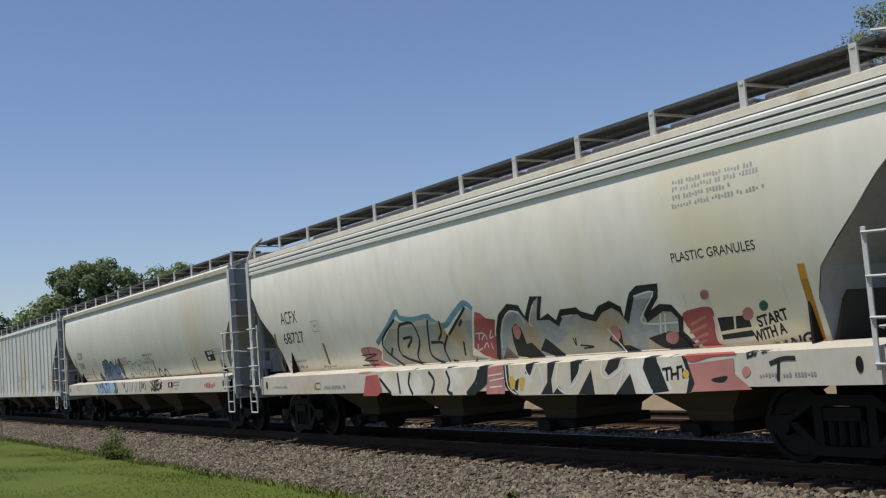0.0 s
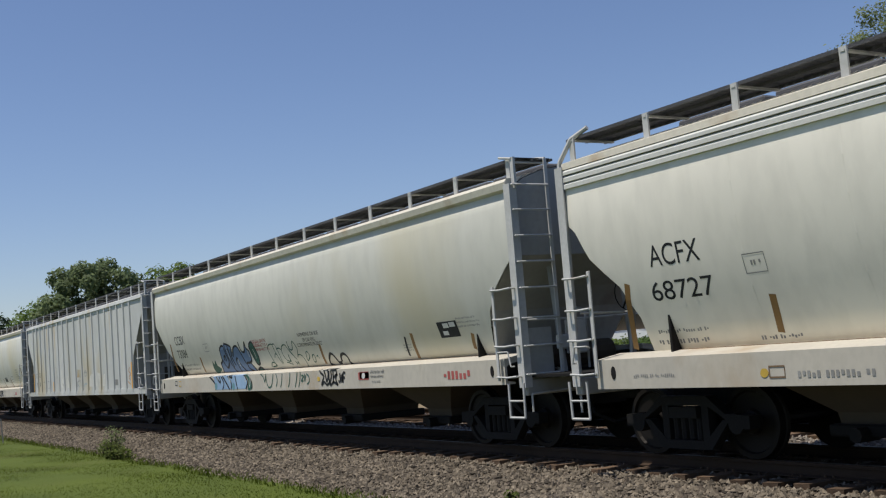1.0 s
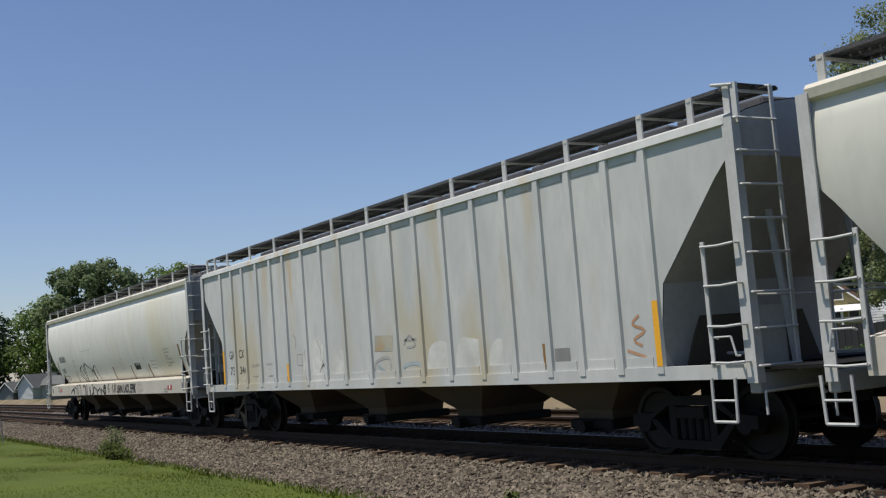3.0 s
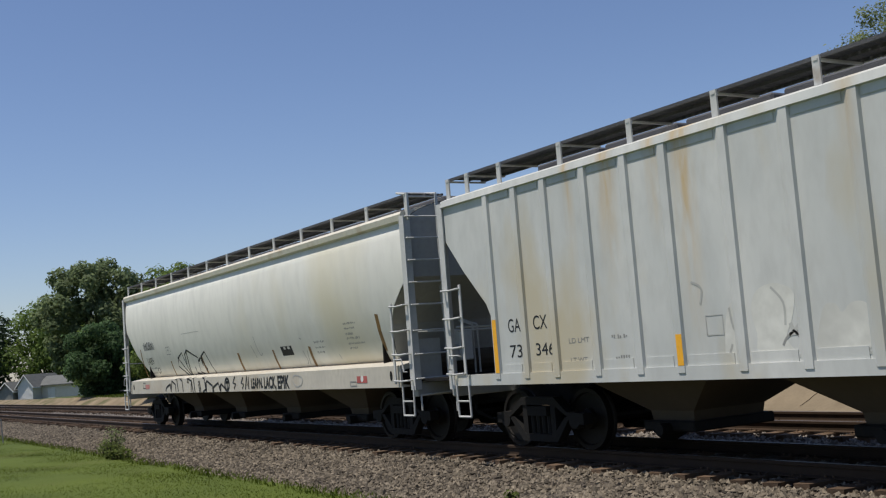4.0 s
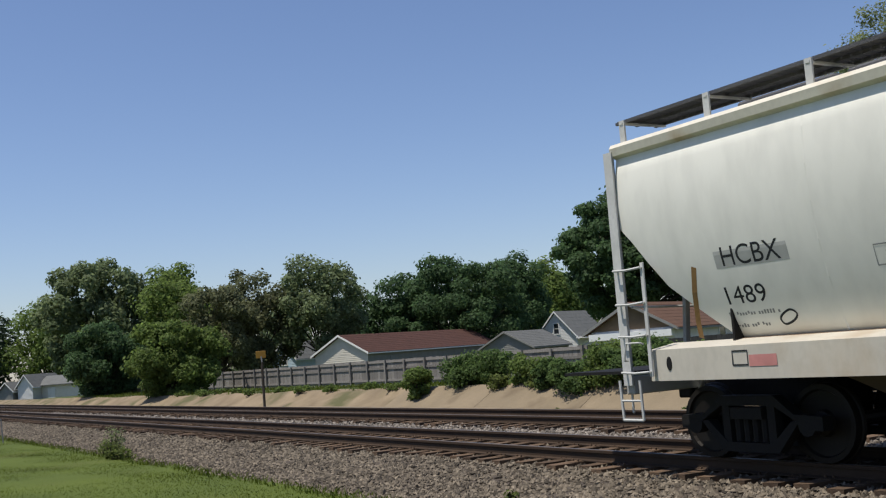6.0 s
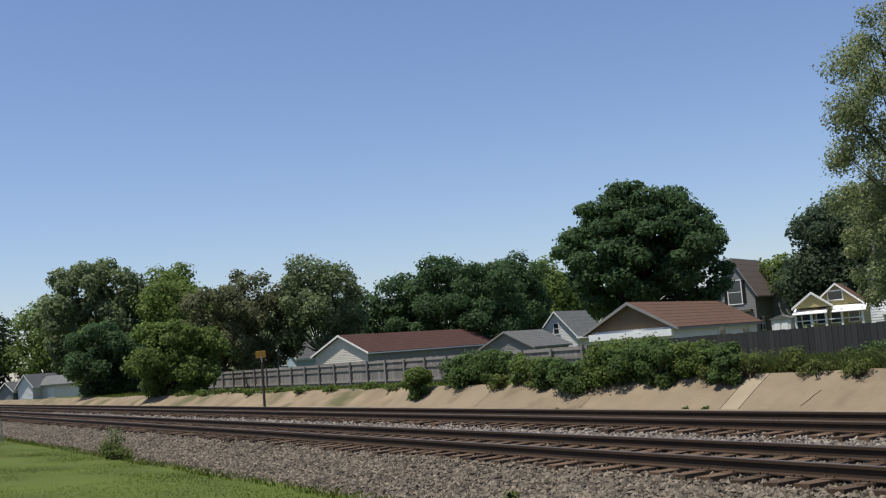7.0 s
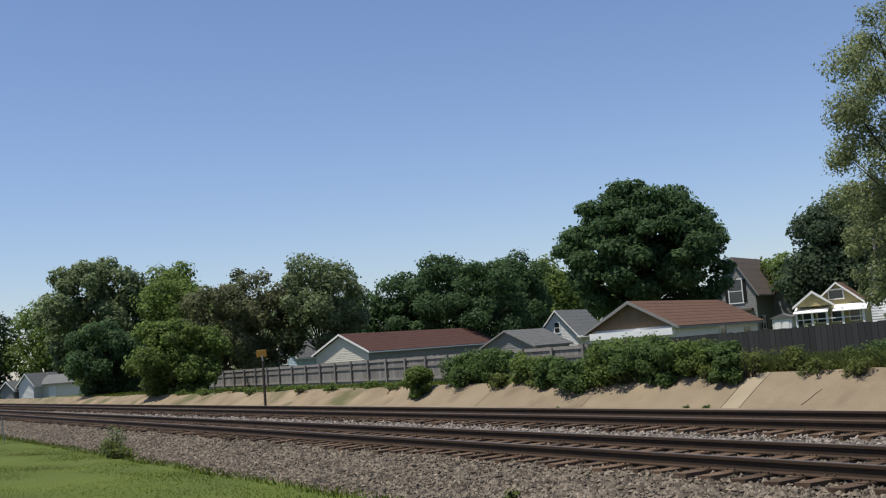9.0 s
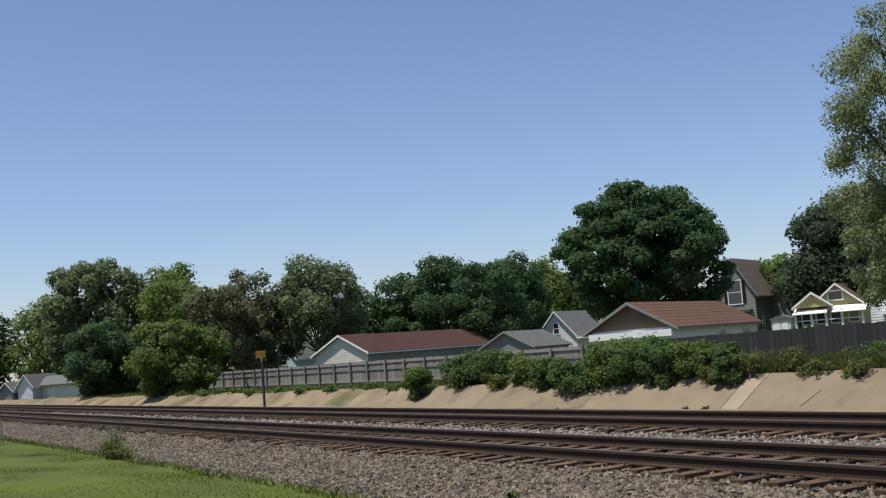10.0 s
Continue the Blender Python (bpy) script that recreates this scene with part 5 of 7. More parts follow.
# cream car, other end
letters(CAR_A, low_y, INK_BLACK, "ACFX", -7.27, 2.46, 0.27, 0.89, bold=0)
letters(CAR_A, low_y, INK_BLACK, "68727", -7.4, 2.03, 0.24, 1.12, bold=0)
stroke(CAR_A, low_y, INK_GREY, [(-5.72, 2.22), (-5.4, 2.22), (-5.4, 2.44), (-5.72, 2.44)], 0.015, closed=True, smooth=False, name="stencil_box")
bars(CAR_A, low_y, INK_GREY, -5.62, 2.31, 0.13, 0.07, 1, 2, 1)
bars(CAR_A, low_y, INK_GREY, -7.52, 1.61, 1.02, 0.06, 1, 3, 3)
bars(CAR_A, low_y, INK_GREY, -7.57, 1.47, 1.03, 0.07, 1, 4, 3)
bars(CAR_A, low_y, INK_GREY, -5.83, 1.45, 0.64, 0.06, 1, 6, 3)
bars(CAR_A, low_y, INK_GREY, -7.65, 1.08, 0.88, 0.05, 1, 7, 4)
bars(CAR_A, low_y, INK_GREY, -4.97, 1.03, 1.1, 0.09, 1, 8, 4)
strip(CAR_A, low_y, REFLECTOR, -7.81, 2.29, -8.07, 1.43, 0.1)
strip(CAR_A, low_y, REFLECTOR, -5.45, 1.96, -5.51, 1.52, 0.1)
blob(CAR_A, low_y, INK_YELLOW, [(-5.38, 1.09), (-5.41, 1.05), (-5.46, 1.04), (-5.5, 1.07), (-5.49, 1.12), (-5.45, 1.14), (-5.4, 1.13)], lift=0.009, name="decal")
stroke(CAR_A, low_y, RUST, [(-5.37, 1.04), (-5.15, 1.04), (-5.15, 1.16), (-5.37, 1.16)], 0.02, closed=True, smooth=False, name="stencil_box")

# grey-green car: stencils and the blue painted piece
letters(CAR_B, round_y, INK_BLACK, "CCBX", -7.82, 2.35, 0.24, 0.85, bold=0)
letters(CAR_B, round_y, INK_BLACK, "73084", -7.88, 1.98, 0.23, 0.84, bold=0)
stroke(CAR_B, round_y, INK_GREY, [(-5.52, 2.08), (-5.16, 2.08), (-5.16, 2.28), (-5.52, 2.28)], 0.015, closed=True, smooth=False, name="stencil_box")
bars(CAR_B, round_y, INK_GREY, -5.39, 2.15, 0.11, 0.08, 1, 2, 1)
bars(CAR_B, round_y, INK_GREY, -8.02, 1.74, 1.85, 0.07, 1, 3, 4)
bars(CAR_B, round_y, INK_GREY, -7.89, 1.62, 1.66, 0.07, 1, 4, 3)
strip(CAR_B, round_y, REFLECTOR, -8.27, 2.4, -8.45, 1.61, 0.1)
strip(CAR_B, round_y, REFLECTOR, -6.08, 1.95, -6.15, 1.54, 0.1)
stroke(CAR_B, round_y, INK_BLACK, [(-7.56, 1.24), (-7.36, 1.24), (-7.36, 1.35), (-7.56, 1.35)], 0.02, closed=True, smooth=False, name="stencil_box")
stroke(CAR_B, round_y, INK_YELLOW, [(-7.21, 1.21), (-7.03, 1.21), (-7.03, 1.34), (-7.21, 1.34)], 0.02, closed=True, smooth=False, name="stencil_box")
blob(CAR_B, round_y, INK_GREEN, [(-5.25, 1.81), (-5.18, 1.73), (-5.02, 1.83), (-4.98, 1.69), (-4.8, 1.59), (-5.06, 1.48), (-4.62, 1.4), (-5.11, 1.47), (-4.83, 1.39), (-5.37, 1.54)])
blob(CAR_B, round_y, INK_BLUE, [(-4.74, 1.51), (-4.64, 1.73), (-4.48, 1.8), (-4.38, 2.07), (-4.22, 2.17), (-4.04, 2.18), (-3.94, 2.23), (-3.52, 2.12), (-3.55, 1.96), (-3.36, 2.09), (-3.16, 2.14), (-3.04, 2.07), (-2.94, 1.98), (-2.81, 1.96), (-2.66, 2.01), (-2.52, 2.2), (-2.52, 2.05), (-2.4, 1.99), (-2.43, 1.76), (-2.59, 1.7), (-2.4, 1.48), (-3.25, 1.46)], lift=0.005, smooth=False)
blob(CAR_B, round_y, INK_SKY, [(-4.28, 1.36), (-4.39, 1.44), (-3.22, 1.46), (-2.24, 1.46), (-1.93, 1.27), (-2.05, 1.09), (-3.36, 1.09), (-4.22, 1.08)], lift=0.005, smooth=False)
stroke(CAR_B, round_y, INK_BLACK, [(-4.74, 1.51), (-4.64, 1.73), (-4.48, 1.8), (-4.37, 2.07), (-4.2, 2.17), (-4.04, 2.17)], 0.055)
stroke(CAR_B, round_y, INK_BLACK, [(-4.43, 1.83), (-4.33, 1.62), (-4.16, 1.66), (-4.02, 1.77), (-4.04, 1.98), (-4.04, 2.17)], 0.055)
stroke(CAR_B, round_y, INK_BLACK, [(-4.28, 1.79), (-4.25, 1.89), (-4.14, 1.92), (-4.18, 1.78)], 0.055)
stroke(CAR_B, round_y, INK_BLACK, [(-3.94, 2.23), (-3.96, 1.91), (-3.84, 1.55), (-3.72, 1.48)], 0.055)
stroke(CAR_B, round_y, INK_BLACK, [(-3.75, 2.16), (-3.79, 1.83), (-3.81, 1.61)], 0.055)
stroke(CAR_B, round_y, INK_BLACK, [(-3.94, 2.23), (-3.52, 2.12), (-3.69, 1.89), (-3.64, 1.66)], 0.055)
stroke(CAR_B, round_y, INK_BLACK, [(-3.59, 1.88), (-3.36, 2.09), (-3.15, 2.13), (-3.03, 2.06), (-2.95, 1.86), (-2.88, 1.68)], 0.055)
stroke(CAR_B, round_y, INK_BLACK, [(-3.45, 1.47), (-3.49, 1.74), (-3.34, 1.83), (-3.28, 1.65), (-3.06, 1.46), (-2.98, 1.36), (-3.36, 1.47)], 0.055)
stroke(CAR_B, round_y, INK_BLACK, [(-2.93, 2.22), (-2.9, 2.03), (-2.79, 1.96), (-2.65, 2.01), (-2.52, 2.2), (-2.51, 2.05), (-2.39, 1.97), (-2.43, 1.76), (-2.59, 1.7), (-2.83, 1.7)], 0.055)
stroke(CAR_B, round_y, INK_BLACK, [(-2.83, 1.7), (-2.83, 1.56), (-2.58, 1.47)], 0.055)
stroke(CAR_B, round_y, INK_BLACK, [(-2.59, 1.7), (-2.4, 1.48)], 0.055)
stroke(CAR_B, round_y, INK_BLACK, [(-4.76, 1.48), (-4.26, 1.26), (-4.2, 1.08)], 0.055)
stroke(CAR_B, round_y, INK_BLACK, [(-4.15, 1.45), (-3.91, 1.29), (-3.8, 1.28), (-3.91, 1.44)], 0.055)
stroke(CAR_B, round_y, INK_BLACK, [(-3.8, 1.45), (-3.57, 1.24), (-3.68, 1.08)], 0.055)
stroke(CAR_B, round_y, INK_BLACK, [(-3.69, 1.45), (-3.37, 1.23), (-3.17, 1.08)], 0.055)
stroke(CAR_B, round_y, INK_BLACK, [(-3.31, 1.45), (-3.03, 1.22), (-3.08, 1.08)], 0.055)
stroke(CAR_B, round_y, INK_BLACK, [(-2.77, 1.45), (-2.62, 1.08)], 0.055)
stroke(CAR_B, round_y, INK_BLACK, [(-2.22, 1.46), (-1.93, 1.27), (-2.06, 1.08)], 0.055)
stroke(CAR_B, round_y, INK_WHITE, [(-3.87, 2.07), (-3.87, 1.83)], 0.025, lift=0.011)
stroke(CAR_B, round_y, INK_WHITE, [(-3.31, 1.82), (-3.35, 1.63)], 0.025, lift=0.011)
stroke(CAR_B, round_y, INK_WHITE, [(-2.48, 2.01), (-2.5, 1.83)], 0.025, lift=0.011)
stroke(CAR_B, round_y, INK_WHITE, [(-3.23, 1.42), (-3.08, 1.25)], 0.025, lift=0.011)
stroke(CAR_B, round_y, INK_WHITE, [(-2.08, 1.39), (-2.06, 1.25)], 0.025, lift=0.011)
stroke(CAR_B, round_y, INK_WHITE, [(-4.05, 1.42), (-3.98, 1.32)], 0.025, lift=0.011)
blob(CAR_B, round_y, INK_TEAL, [(-2.79, 1.15), (-2.84, 1.08), (-2.92, 1.07), (-2.99, 1.12), (-2.98, 1.19), (-2.9, 1.24), (-2.82, 1.22)], lift=0.009, name="graffiti_fill")
blob(CAR_B, round_y, INK_TEAL, [(-4.05, 1.17), (-4.1, 1.11), (-4.19, 1.09), (-4.25, 1.14), (-4.24, 1.21), (-4.16, 1.26), (-4.08, 1.24)], lift=0.009, name="graffiti_fill")
blob(CAR_B, round_y, INK_GREEN, [(-2.23, 2.13), (-2.05, 2.18), (-1.95, 2.04), (-1.91, 1.81), (-2.02, 1.65), (-2.18, 1.64), (-2.24, 1.82), (-2.3, 2.01)], lift=0.009)
stroke(CAR_B, round_y, INK_BLACK, [(-2.23, 2.13), (-2.05, 2.18), (-1.95, 2.04), (-1.91, 1.81), (-2.02, 1.65), (-2.18, 1.64), (-2.24, 1.82), (-2.3, 2.01)], 0.05, lift=0.0105, closed=True)
stroke(CAR_B, round_y, INK_WHITE, [(-2.1, 2.01), (-2.08, 1.88), (-2.09, 1.78)], 0.025, lift=0.0125)
blob(CAR_B, round_y, INK_GREEN, [(-2.29, 1.52), (-2.08, 1.55), (-1.9, 1.47), (-1.67, 1.23), (-1.69, 1.08), (-1.94, 1.07), (-1.88, 1.3)], lift=0.0055)
stroke(CAR_B, round_y, INK_WHITE, [(-1.97, 1.45), (-1.75, 1.34), (-1.81, 1.12)], 0.03, lift=0.009)
stroke(CAR_B, round_y, INK_BLACK, [(-2.32, 1.5), (-2.11, 1.56), (-1.95, 1.5), (-1.66, 1.23), (-1.68, 1.08)], 0.05, lift=0.0085)
letters(CAR_B, round_y, INK_RED, "CAUTION - BEFORE", -2.08, 2.15, 0.07, 0.94, bold=0)
letters(CAR_B, round_y, INK_RED, "LOADING ATTACH", -2.03, 2.05, 0.07, 0.92, bold=0)
letters(CAR_B, round_y, INK_RED, "GROUND CONNECTION", -2.2, 1.95, 0.07, 1.12, bold=0)
letters(CAR_B, round_y, INK_BLACK, "HAMMERING ON SIDE", 0.73, 2.16, 0.08, 1.09, bold=0)
letters(CAR_B, round_y, INK_BLACK, "OF CAR WILL", 0.92, 2.04, 0.08, 0.67, bold=0)
letters(CAR_B, round_y, INK_BLACK, "CONTAMINATE PRODUCT", 0.58, 1.94, 0.08, 1.3, bold=0)
strip(CAR_B, round_y, REFLECTOR, 1.69, 1.95, 1.62, 1.53, 0.1)
strip(CAR_B, round_y, REFLECTOR, 5.66, 1.97, 5.59, 1.51, 0.1)
stroke(CAR_B, round_y, INK_GREEN, [(-1.06, 1.566), (-1.15, 1.817), (-1.17, 1.975), (-1.03, 2.059), (-0.84, 2.06), (-0.8, 1.888), (-0.66, 1.602)], 0.026, lift=0.009, smooth=True)
stroke(CAR_B, round_y, INK_GREEN, [(-0.84, 2.06), (-0.7, 2.064), (-0.64, 1.937), (-0.61, 1.614)], 0.026, lift=0.009, smooth=True)
stroke(CAR_B, round_y, INK_GREEN, [(-0.95, 1.758), (-0.85, 1.845), (-0.78, 1.825)], 0.026, lift=0.009, smooth=True)
stroke(CAR_B, round_y, INK_GREEN, [(-0.68, 1.946), (-0.53, 1.966), (-0.4, 1.92)], 0.026, lift=0.009, smooth=True)
stroke(CAR_B, round_y, INK_GREEN, [(-0.32, 1.68), (-0.42, 1.801), (-0.39, 1.934), (-0.26, 2.014), (-0.1, 2.017), (0.01, 1.876), (0.25, 1.671)], 0.026, lift=0.009, smooth=True)
stroke(CAR_B, round_y, INK_GREEN, [(-0.32, 1.68), (-0.16, 1.65), (-0.13, 1.812), (-0.12, 1.558)], 0.026, lift=0.009, smooth=True)
stroke(CAR_B, round_y, INK_GREEN, [(0.06, 2.105), (0.04, 2.005), (0.09, 1.908), (0.22, 1.91), (0.35, 2.081), (0.44, 1.988), (0.47, 1.886), (0.34, 1.723)], 0.026, lift=0.009, smooth=True)
stroke(CAR_B, round_y, INK_GREEN, [(0.07, 1.988), (0.04, 1.888), (0.17, 1.748)], 0.026, lift=0.009, smooth=True)
stroke(CAR_B, round_y, INK_GREEN, [(0.34, 1.723), (0.43, 1.78), (0.61, 1.74), (0.67, 1.588), (0.66, 1.504)], 0.026, lift=0.009, smooth=True)
stroke(CAR_B, round_y, INK_GREEN, [(0.11, 1.65), (0.14, 1.574), (0.24, 1.627), (0.25, 1.554)], 0.026, lift=0.009, smooth=True)
stroke(CAR_B, round_y, INK_GREEN, [(0.86, 1.815), (0.94, 1.824), (0.99, 1.738), (0.92, 1.681), (0.78, 1.639), (0.86, 1.815)], 0.026, lift=0.009, smooth=True)
stroke(CAR_B, round_y, INK_GREEN, [(1.09, 1.704), (1.19, 1.757), (1.24, 1.693), (1.16, 1.594), (1.08, 1.607), (1.09, 1.704)], 0.026, lift=0.009, smooth=True)
stroke(CAR_B, round_y, INK_GREEN, [(1.32, 1.702), (1.4, 1.723), (1.41, 1.655)], 0.026, lift=0.009, smooth=True)
stroke(CAR_B, round_y, INK_GREEN, [(-1.38, 1.559), (-1.26, 1.65), (-1.12, 1.642), (-1.05, 1.575), (-1.31, 1.556)], 0.026, lift=0.009, smooth=True)
stroke(CAR_B, round_y, INK_GREEN, [(-0.39, 1.633), (-0.25, 1.611), (-0.17, 1.576)], 0.026, lift=0.009, smooth=True)
stroke(CAR_B, round_y, INK_GREEN, [(-1.11, 1.441), (-0.91, 1.34), (-0.84, 1.234), (-0.75, 1.379)], 0.03, lift=0.009, smooth=True)
stroke(CAR_B, round_y, INK_GREEN, [(-0.75, 1.417), (-0.73, 1.246), (-0.62, 1.111), (-0.43, 1.15), (-0.31, 1.4)], 0.03, lift=0.009, smooth=True)
stroke(CAR_B, round_y, INK_GREEN, [(-0.15, 1.406), (-0.09, 1.256), (-0.17, 1.116)], 0.03, lift=0.009, smooth=True)
stroke(CAR_B, round_y, INK_GREEN, [(0.21, 1.4), (0.16, 1.22), (0.08, 1.096)], 0.03, lift=0.009, smooth=True)
stroke(CAR_B, round_y, INK_GREEN, [(0.65, 1.402), (0.6, 1.208), (0.52, 1.101)], 0.03, lift=0.009, smooth=True)
stroke(CAR_B, round_y, INK_GREEN, [(1.05, 1.406), (0.97, 1.224), (0.9, 1.098)], 0.03, lift=0.009, smooth=True)
stroke(CAR_B, round_y, INK_GREEN, [(1.21, 1.413), (1.16, 1.218), (1.08, 1.094)], 0.03, lift=0.009, smooth=True)
stroke(CAR_B, round_y, INK_GREEN, [(1.26, 1.332), (1.37, 1.32), (1.24, 1.215), (1.35, 1.225)], 0.03, lift=0.009, smooth=True)
stroke(CAR_B, round_y, INK_GREEN, [(1.43, 1.364), (1.42, 1.21), (1.49, 1.336)], 0.03, lift=0.009, smooth=True)
stroke(CAR_B, round_y, INK_GREEN, [(1.53, 1.36), (1.64, 1.305), (1.65, 1.203), (1.54, 1.143)], 0.03, lift=0.009, smooth=True)
stroke(CAR_B, round_y, INK_BLACK, [(1.83, 1.521), (1.87, 1.618), (1.98, 1.709), (2.06, 1.739), (2.16, 1.697), (2.23, 1.581)], 0.06, lift=0.009, smooth=True)
stroke(CAR_B, round_y, INK_BLACK, [(2.23, 1.581), (2.29, 1.536), (2.4, 1.544)], 0.06, lift=0.009, smooth=True)
stroke(CAR_B, round_y, INK_BLACK, [(2.42, 1.561), (2.46, 1.649), (2.55, 1.704), (2.68, 1.706), (2.76, 1.628), (2.75, 1.523)], 0.06, lift=0.009, smooth=True)
stroke(CAR_B, round_y, INK_BLACK, [(1.83, 1.521), (2.12, 1.451)], 0.06, lift=0.009, smooth=True)
stroke(CAR_B, round_y, INK_BLACK, [(2.75, 1.523), (2.97, 1.429), (2.84, 1.421), (2.53, 1.473)], 0.06, lift=0.009, smooth=True)
stroke(CAR_B, round_y, INK_BLACK, [(2.19, 1.439), (2.25, 1.366), (2.39, 1.295), (2.29, 1.168), (2.28, 1.116), (2.39, 1.178), (2.51, 1.123)], 0.05, lift=0.009, smooth=True)
stroke(CAR_B, round_y, INK_BLACK, [(2.41, 1.425), (2.48, 1.292), (2.52, 1.187), (2.6, 1.287), (2.58, 1.42), (2.4, 1.437)], 0.05, lift=0.009, smooth=True)
stroke(CAR_B, round_y, INK_BLACK, [(2.65, 1.4), (2.63, 1.261), (2.67, 1.177), (2.75, 1.281), (2.74, 1.396)], 0.05, lift=0.009, smooth=True)
stroke(CAR_B, round_y, INK_BLACK, [(2.84, 1.391), (2.83, 1.152)], 0.05, lift=0.009, smooth=True)
stroke(CAR_B, round_y, INK_BLACK, [(2.98, 1.42), (3.0, 1.322), (2.95, 1.224), (3.04, 1.109)], 0.05, lift=0.009, smooth=True)
stroke(CAR_B, round_y, INK_BLACK, [(3.04, 1.332), (2.83, 1.253)], 0.05, lift=0.009, smooth=True)
stroke(CAR_B, round_y, INK_BLACK, [(2.51, 1.111), (2.68, 1.157), (2.69, 1.106), (2.84, 1.165), (2.96, 1.137), (3.04, 1.109)], 0.05, lift=0.009, smooth=True)
stroke(CAR_B, round_y, INK_BLACK, [(3.07, 1.183), (3.13, 1.168)], 0.05, lift=0.009, smooth=True)
stroke(CAR_B, round_y, INK_BLACK, [(3.15, 1.34), (3.17, 1.167), (3.25, 1.311), (3.26, 1.152)], 0.05, lift=0.009, smooth=True)
stroke(CAR_B, round_y, INK_BLACK, [(3.28, 1.151), (3.3, 1.333), (3.4, 1.334)], 0.05, lift=0.009, smooth=True)
stroke(CAR_B, round_y, INK_BLACK, [(3.3, 1.248), (3.37, 1.253)], 0.05, lift=0.009, smooth=True)
blob(CAR_B, round_y, INK_RED, [(3.96, 1.19), (4.4, 1.19), (4.4, 1.33), (3.96, 1.33)], lift=0.006, smooth=False, name="placard")
blob(CAR_B, round_y, INK_WHITE, [(4.25, 1.26), (4.21, 1.22), (4.15, 1.21), (4.11, 1.24), (4.12, 1.29), (4.17, 1.32), (4.23, 1.31)], lift=0.01, name="decal")
bars(CAR_B, round_y, INK_GREY, 4.51, 1.32, 0.52, 0.05, 1, 2, 3)
bars(CAR_B, round_y, INK_GREY, 4.5, 1.22, 0.53, 0.05, 1, 3, 3)
bars(CAR_B, round_y, INK_GREY, 4.51, 1.13, 0.37, 0.05, 1, 4, 2)
bars(CAR_B, round_y, INK_GREY, 5.23, 1.76, 0.3, 0.03, 3, 9, 3)
blob(CAR_B, round_y, INK_YELLOW, [(2.2, 1.24), (2.17, 1.2), (2.11, 1.2), (2.07, 1.22), (2.07, 1.27), (2.12, 1.29), (2.18, 1.28)], lift=0.009, name="decal")
blob(CAR_B, round_y, INK_BLACK, [(6.65, 1.83), (7.29, 1.83), (7.29, 2.1), (6.65, 2.1)], lift=0.006, smooth=False, name="decal")
blob(CAR_B, round_y, INK_WHITE, [(6.83, 1.99), (7.01, 1.99), (7.01, 2.07), (6.83, 2.07)], lift=0.009, smooth=False, name="decal")
blob(CAR_B, round_y, INK_WHITE, [(7.04, 2), (7.22, 2), (7.22, 2.08), (7.04, 2.08)], lift=0.009, smooth=False, name="decal")
blob(CAR_B, round_y, INK_WHITE, [(6.77, 1.87), (6.94, 1.87), (6.94, 1.94), (6.77, 1.94)], lift=0.009, smooth=False, name="decal")
bars(CAR_B, round_y, INK_GREY, 7.3, 2.11, 0.69, 0.04, 3, 3, 4)
bars(CAR_B, round_y, INK_PINK, -2.26, 2.13, 0.86, 0.05, 3, 5, 3)
blob(CAR_B, round_y, INK_RED, [(4.02, 1.21), (4.4, 1.21), (4.4, 1.34), (4.02, 1.34)], lift=0.006, smooth=False, name="placard")
bars(CAR_B, round_y, INK_GREY, 4.46, 1.3, 0.57, 0.04, 2, 6, 3)
strip(CAR_B, round_y, REFLECTOR, 7.65, 1.86, 7.55, 1.6, 0.09)
strip(CAR_B, round_y, INK_BLACK, 5.39, 1.92, 5.29, 1.57, 0.06)
bars(CAR_B, round_y, INK_RED, 7.14, 1.14, 0.93, 0.17, 1, 12, 4)

# pale car: stencils and black line drawing
blob(CAR_D, round_y, INK_FADED, [(-7.76, 2.32), (-6.65, 2.32), (-6.65, 2.52), (-7.76, 2.52)], lift=0.0045, smooth=False, name="stencil_ground")
letters(CAR_D, round_y, INK_BLACK, "HCBX", -7.67, 2.34, 0.23, 0.91, bold=0)
letters(CAR_D, round_y, INK_BLACK, "1489", -7.81, 1.89, 0.21, 0.68, bold=0)
bars(CAR_D, round_y, INK_GREY, -7.8, 1.75, 0.77, 0.06, 1, 2, 3)
bars(CAR_D, round_y, INK_GREY, -7.81, 1.61, 0.66, 0.06, 1, 3, 3)
stroke(CAR_D, round_y, INK_GREY, [(-5.56, 2.13), (-5.18, 2.13), (-5.18, 2.34), (-5.56, 2.34)], 0.015, closed=True, smooth=False, name="stencil_box")
stroke(CAR_D, round_y, INK_BLACK, [(-7.05, 1.69), (-6.89, 1.77), (-6.8, 1.72), (-6.87, 1.65), (-7.02, 1.61)], 0.025, closed=True)
bars(CAR_D, round_y, INK_GREY, -5.43, 2.22, 0.1, 0.07, 1, 2, 1)
stroke(CAR_D, round_y, INK_BLACK, [(-5.21, 1.09), (-5.13, 1.19), (-4.77, 1.28), (-4.71, 1.26)], 0.055, smooth=False)
stroke(CAR_D, round_y, INK_BLACK, [(-4.79, 1.28), (-4.69, 1.07)], 0.055, smooth=False)
stroke(CAR_D, round_y, INK_BLACK, [(-4.7, 1.1), (-4.59, 1.37), (-4.27, 1.26), (-4.26, 1.07)], 0.055, smooth=False)
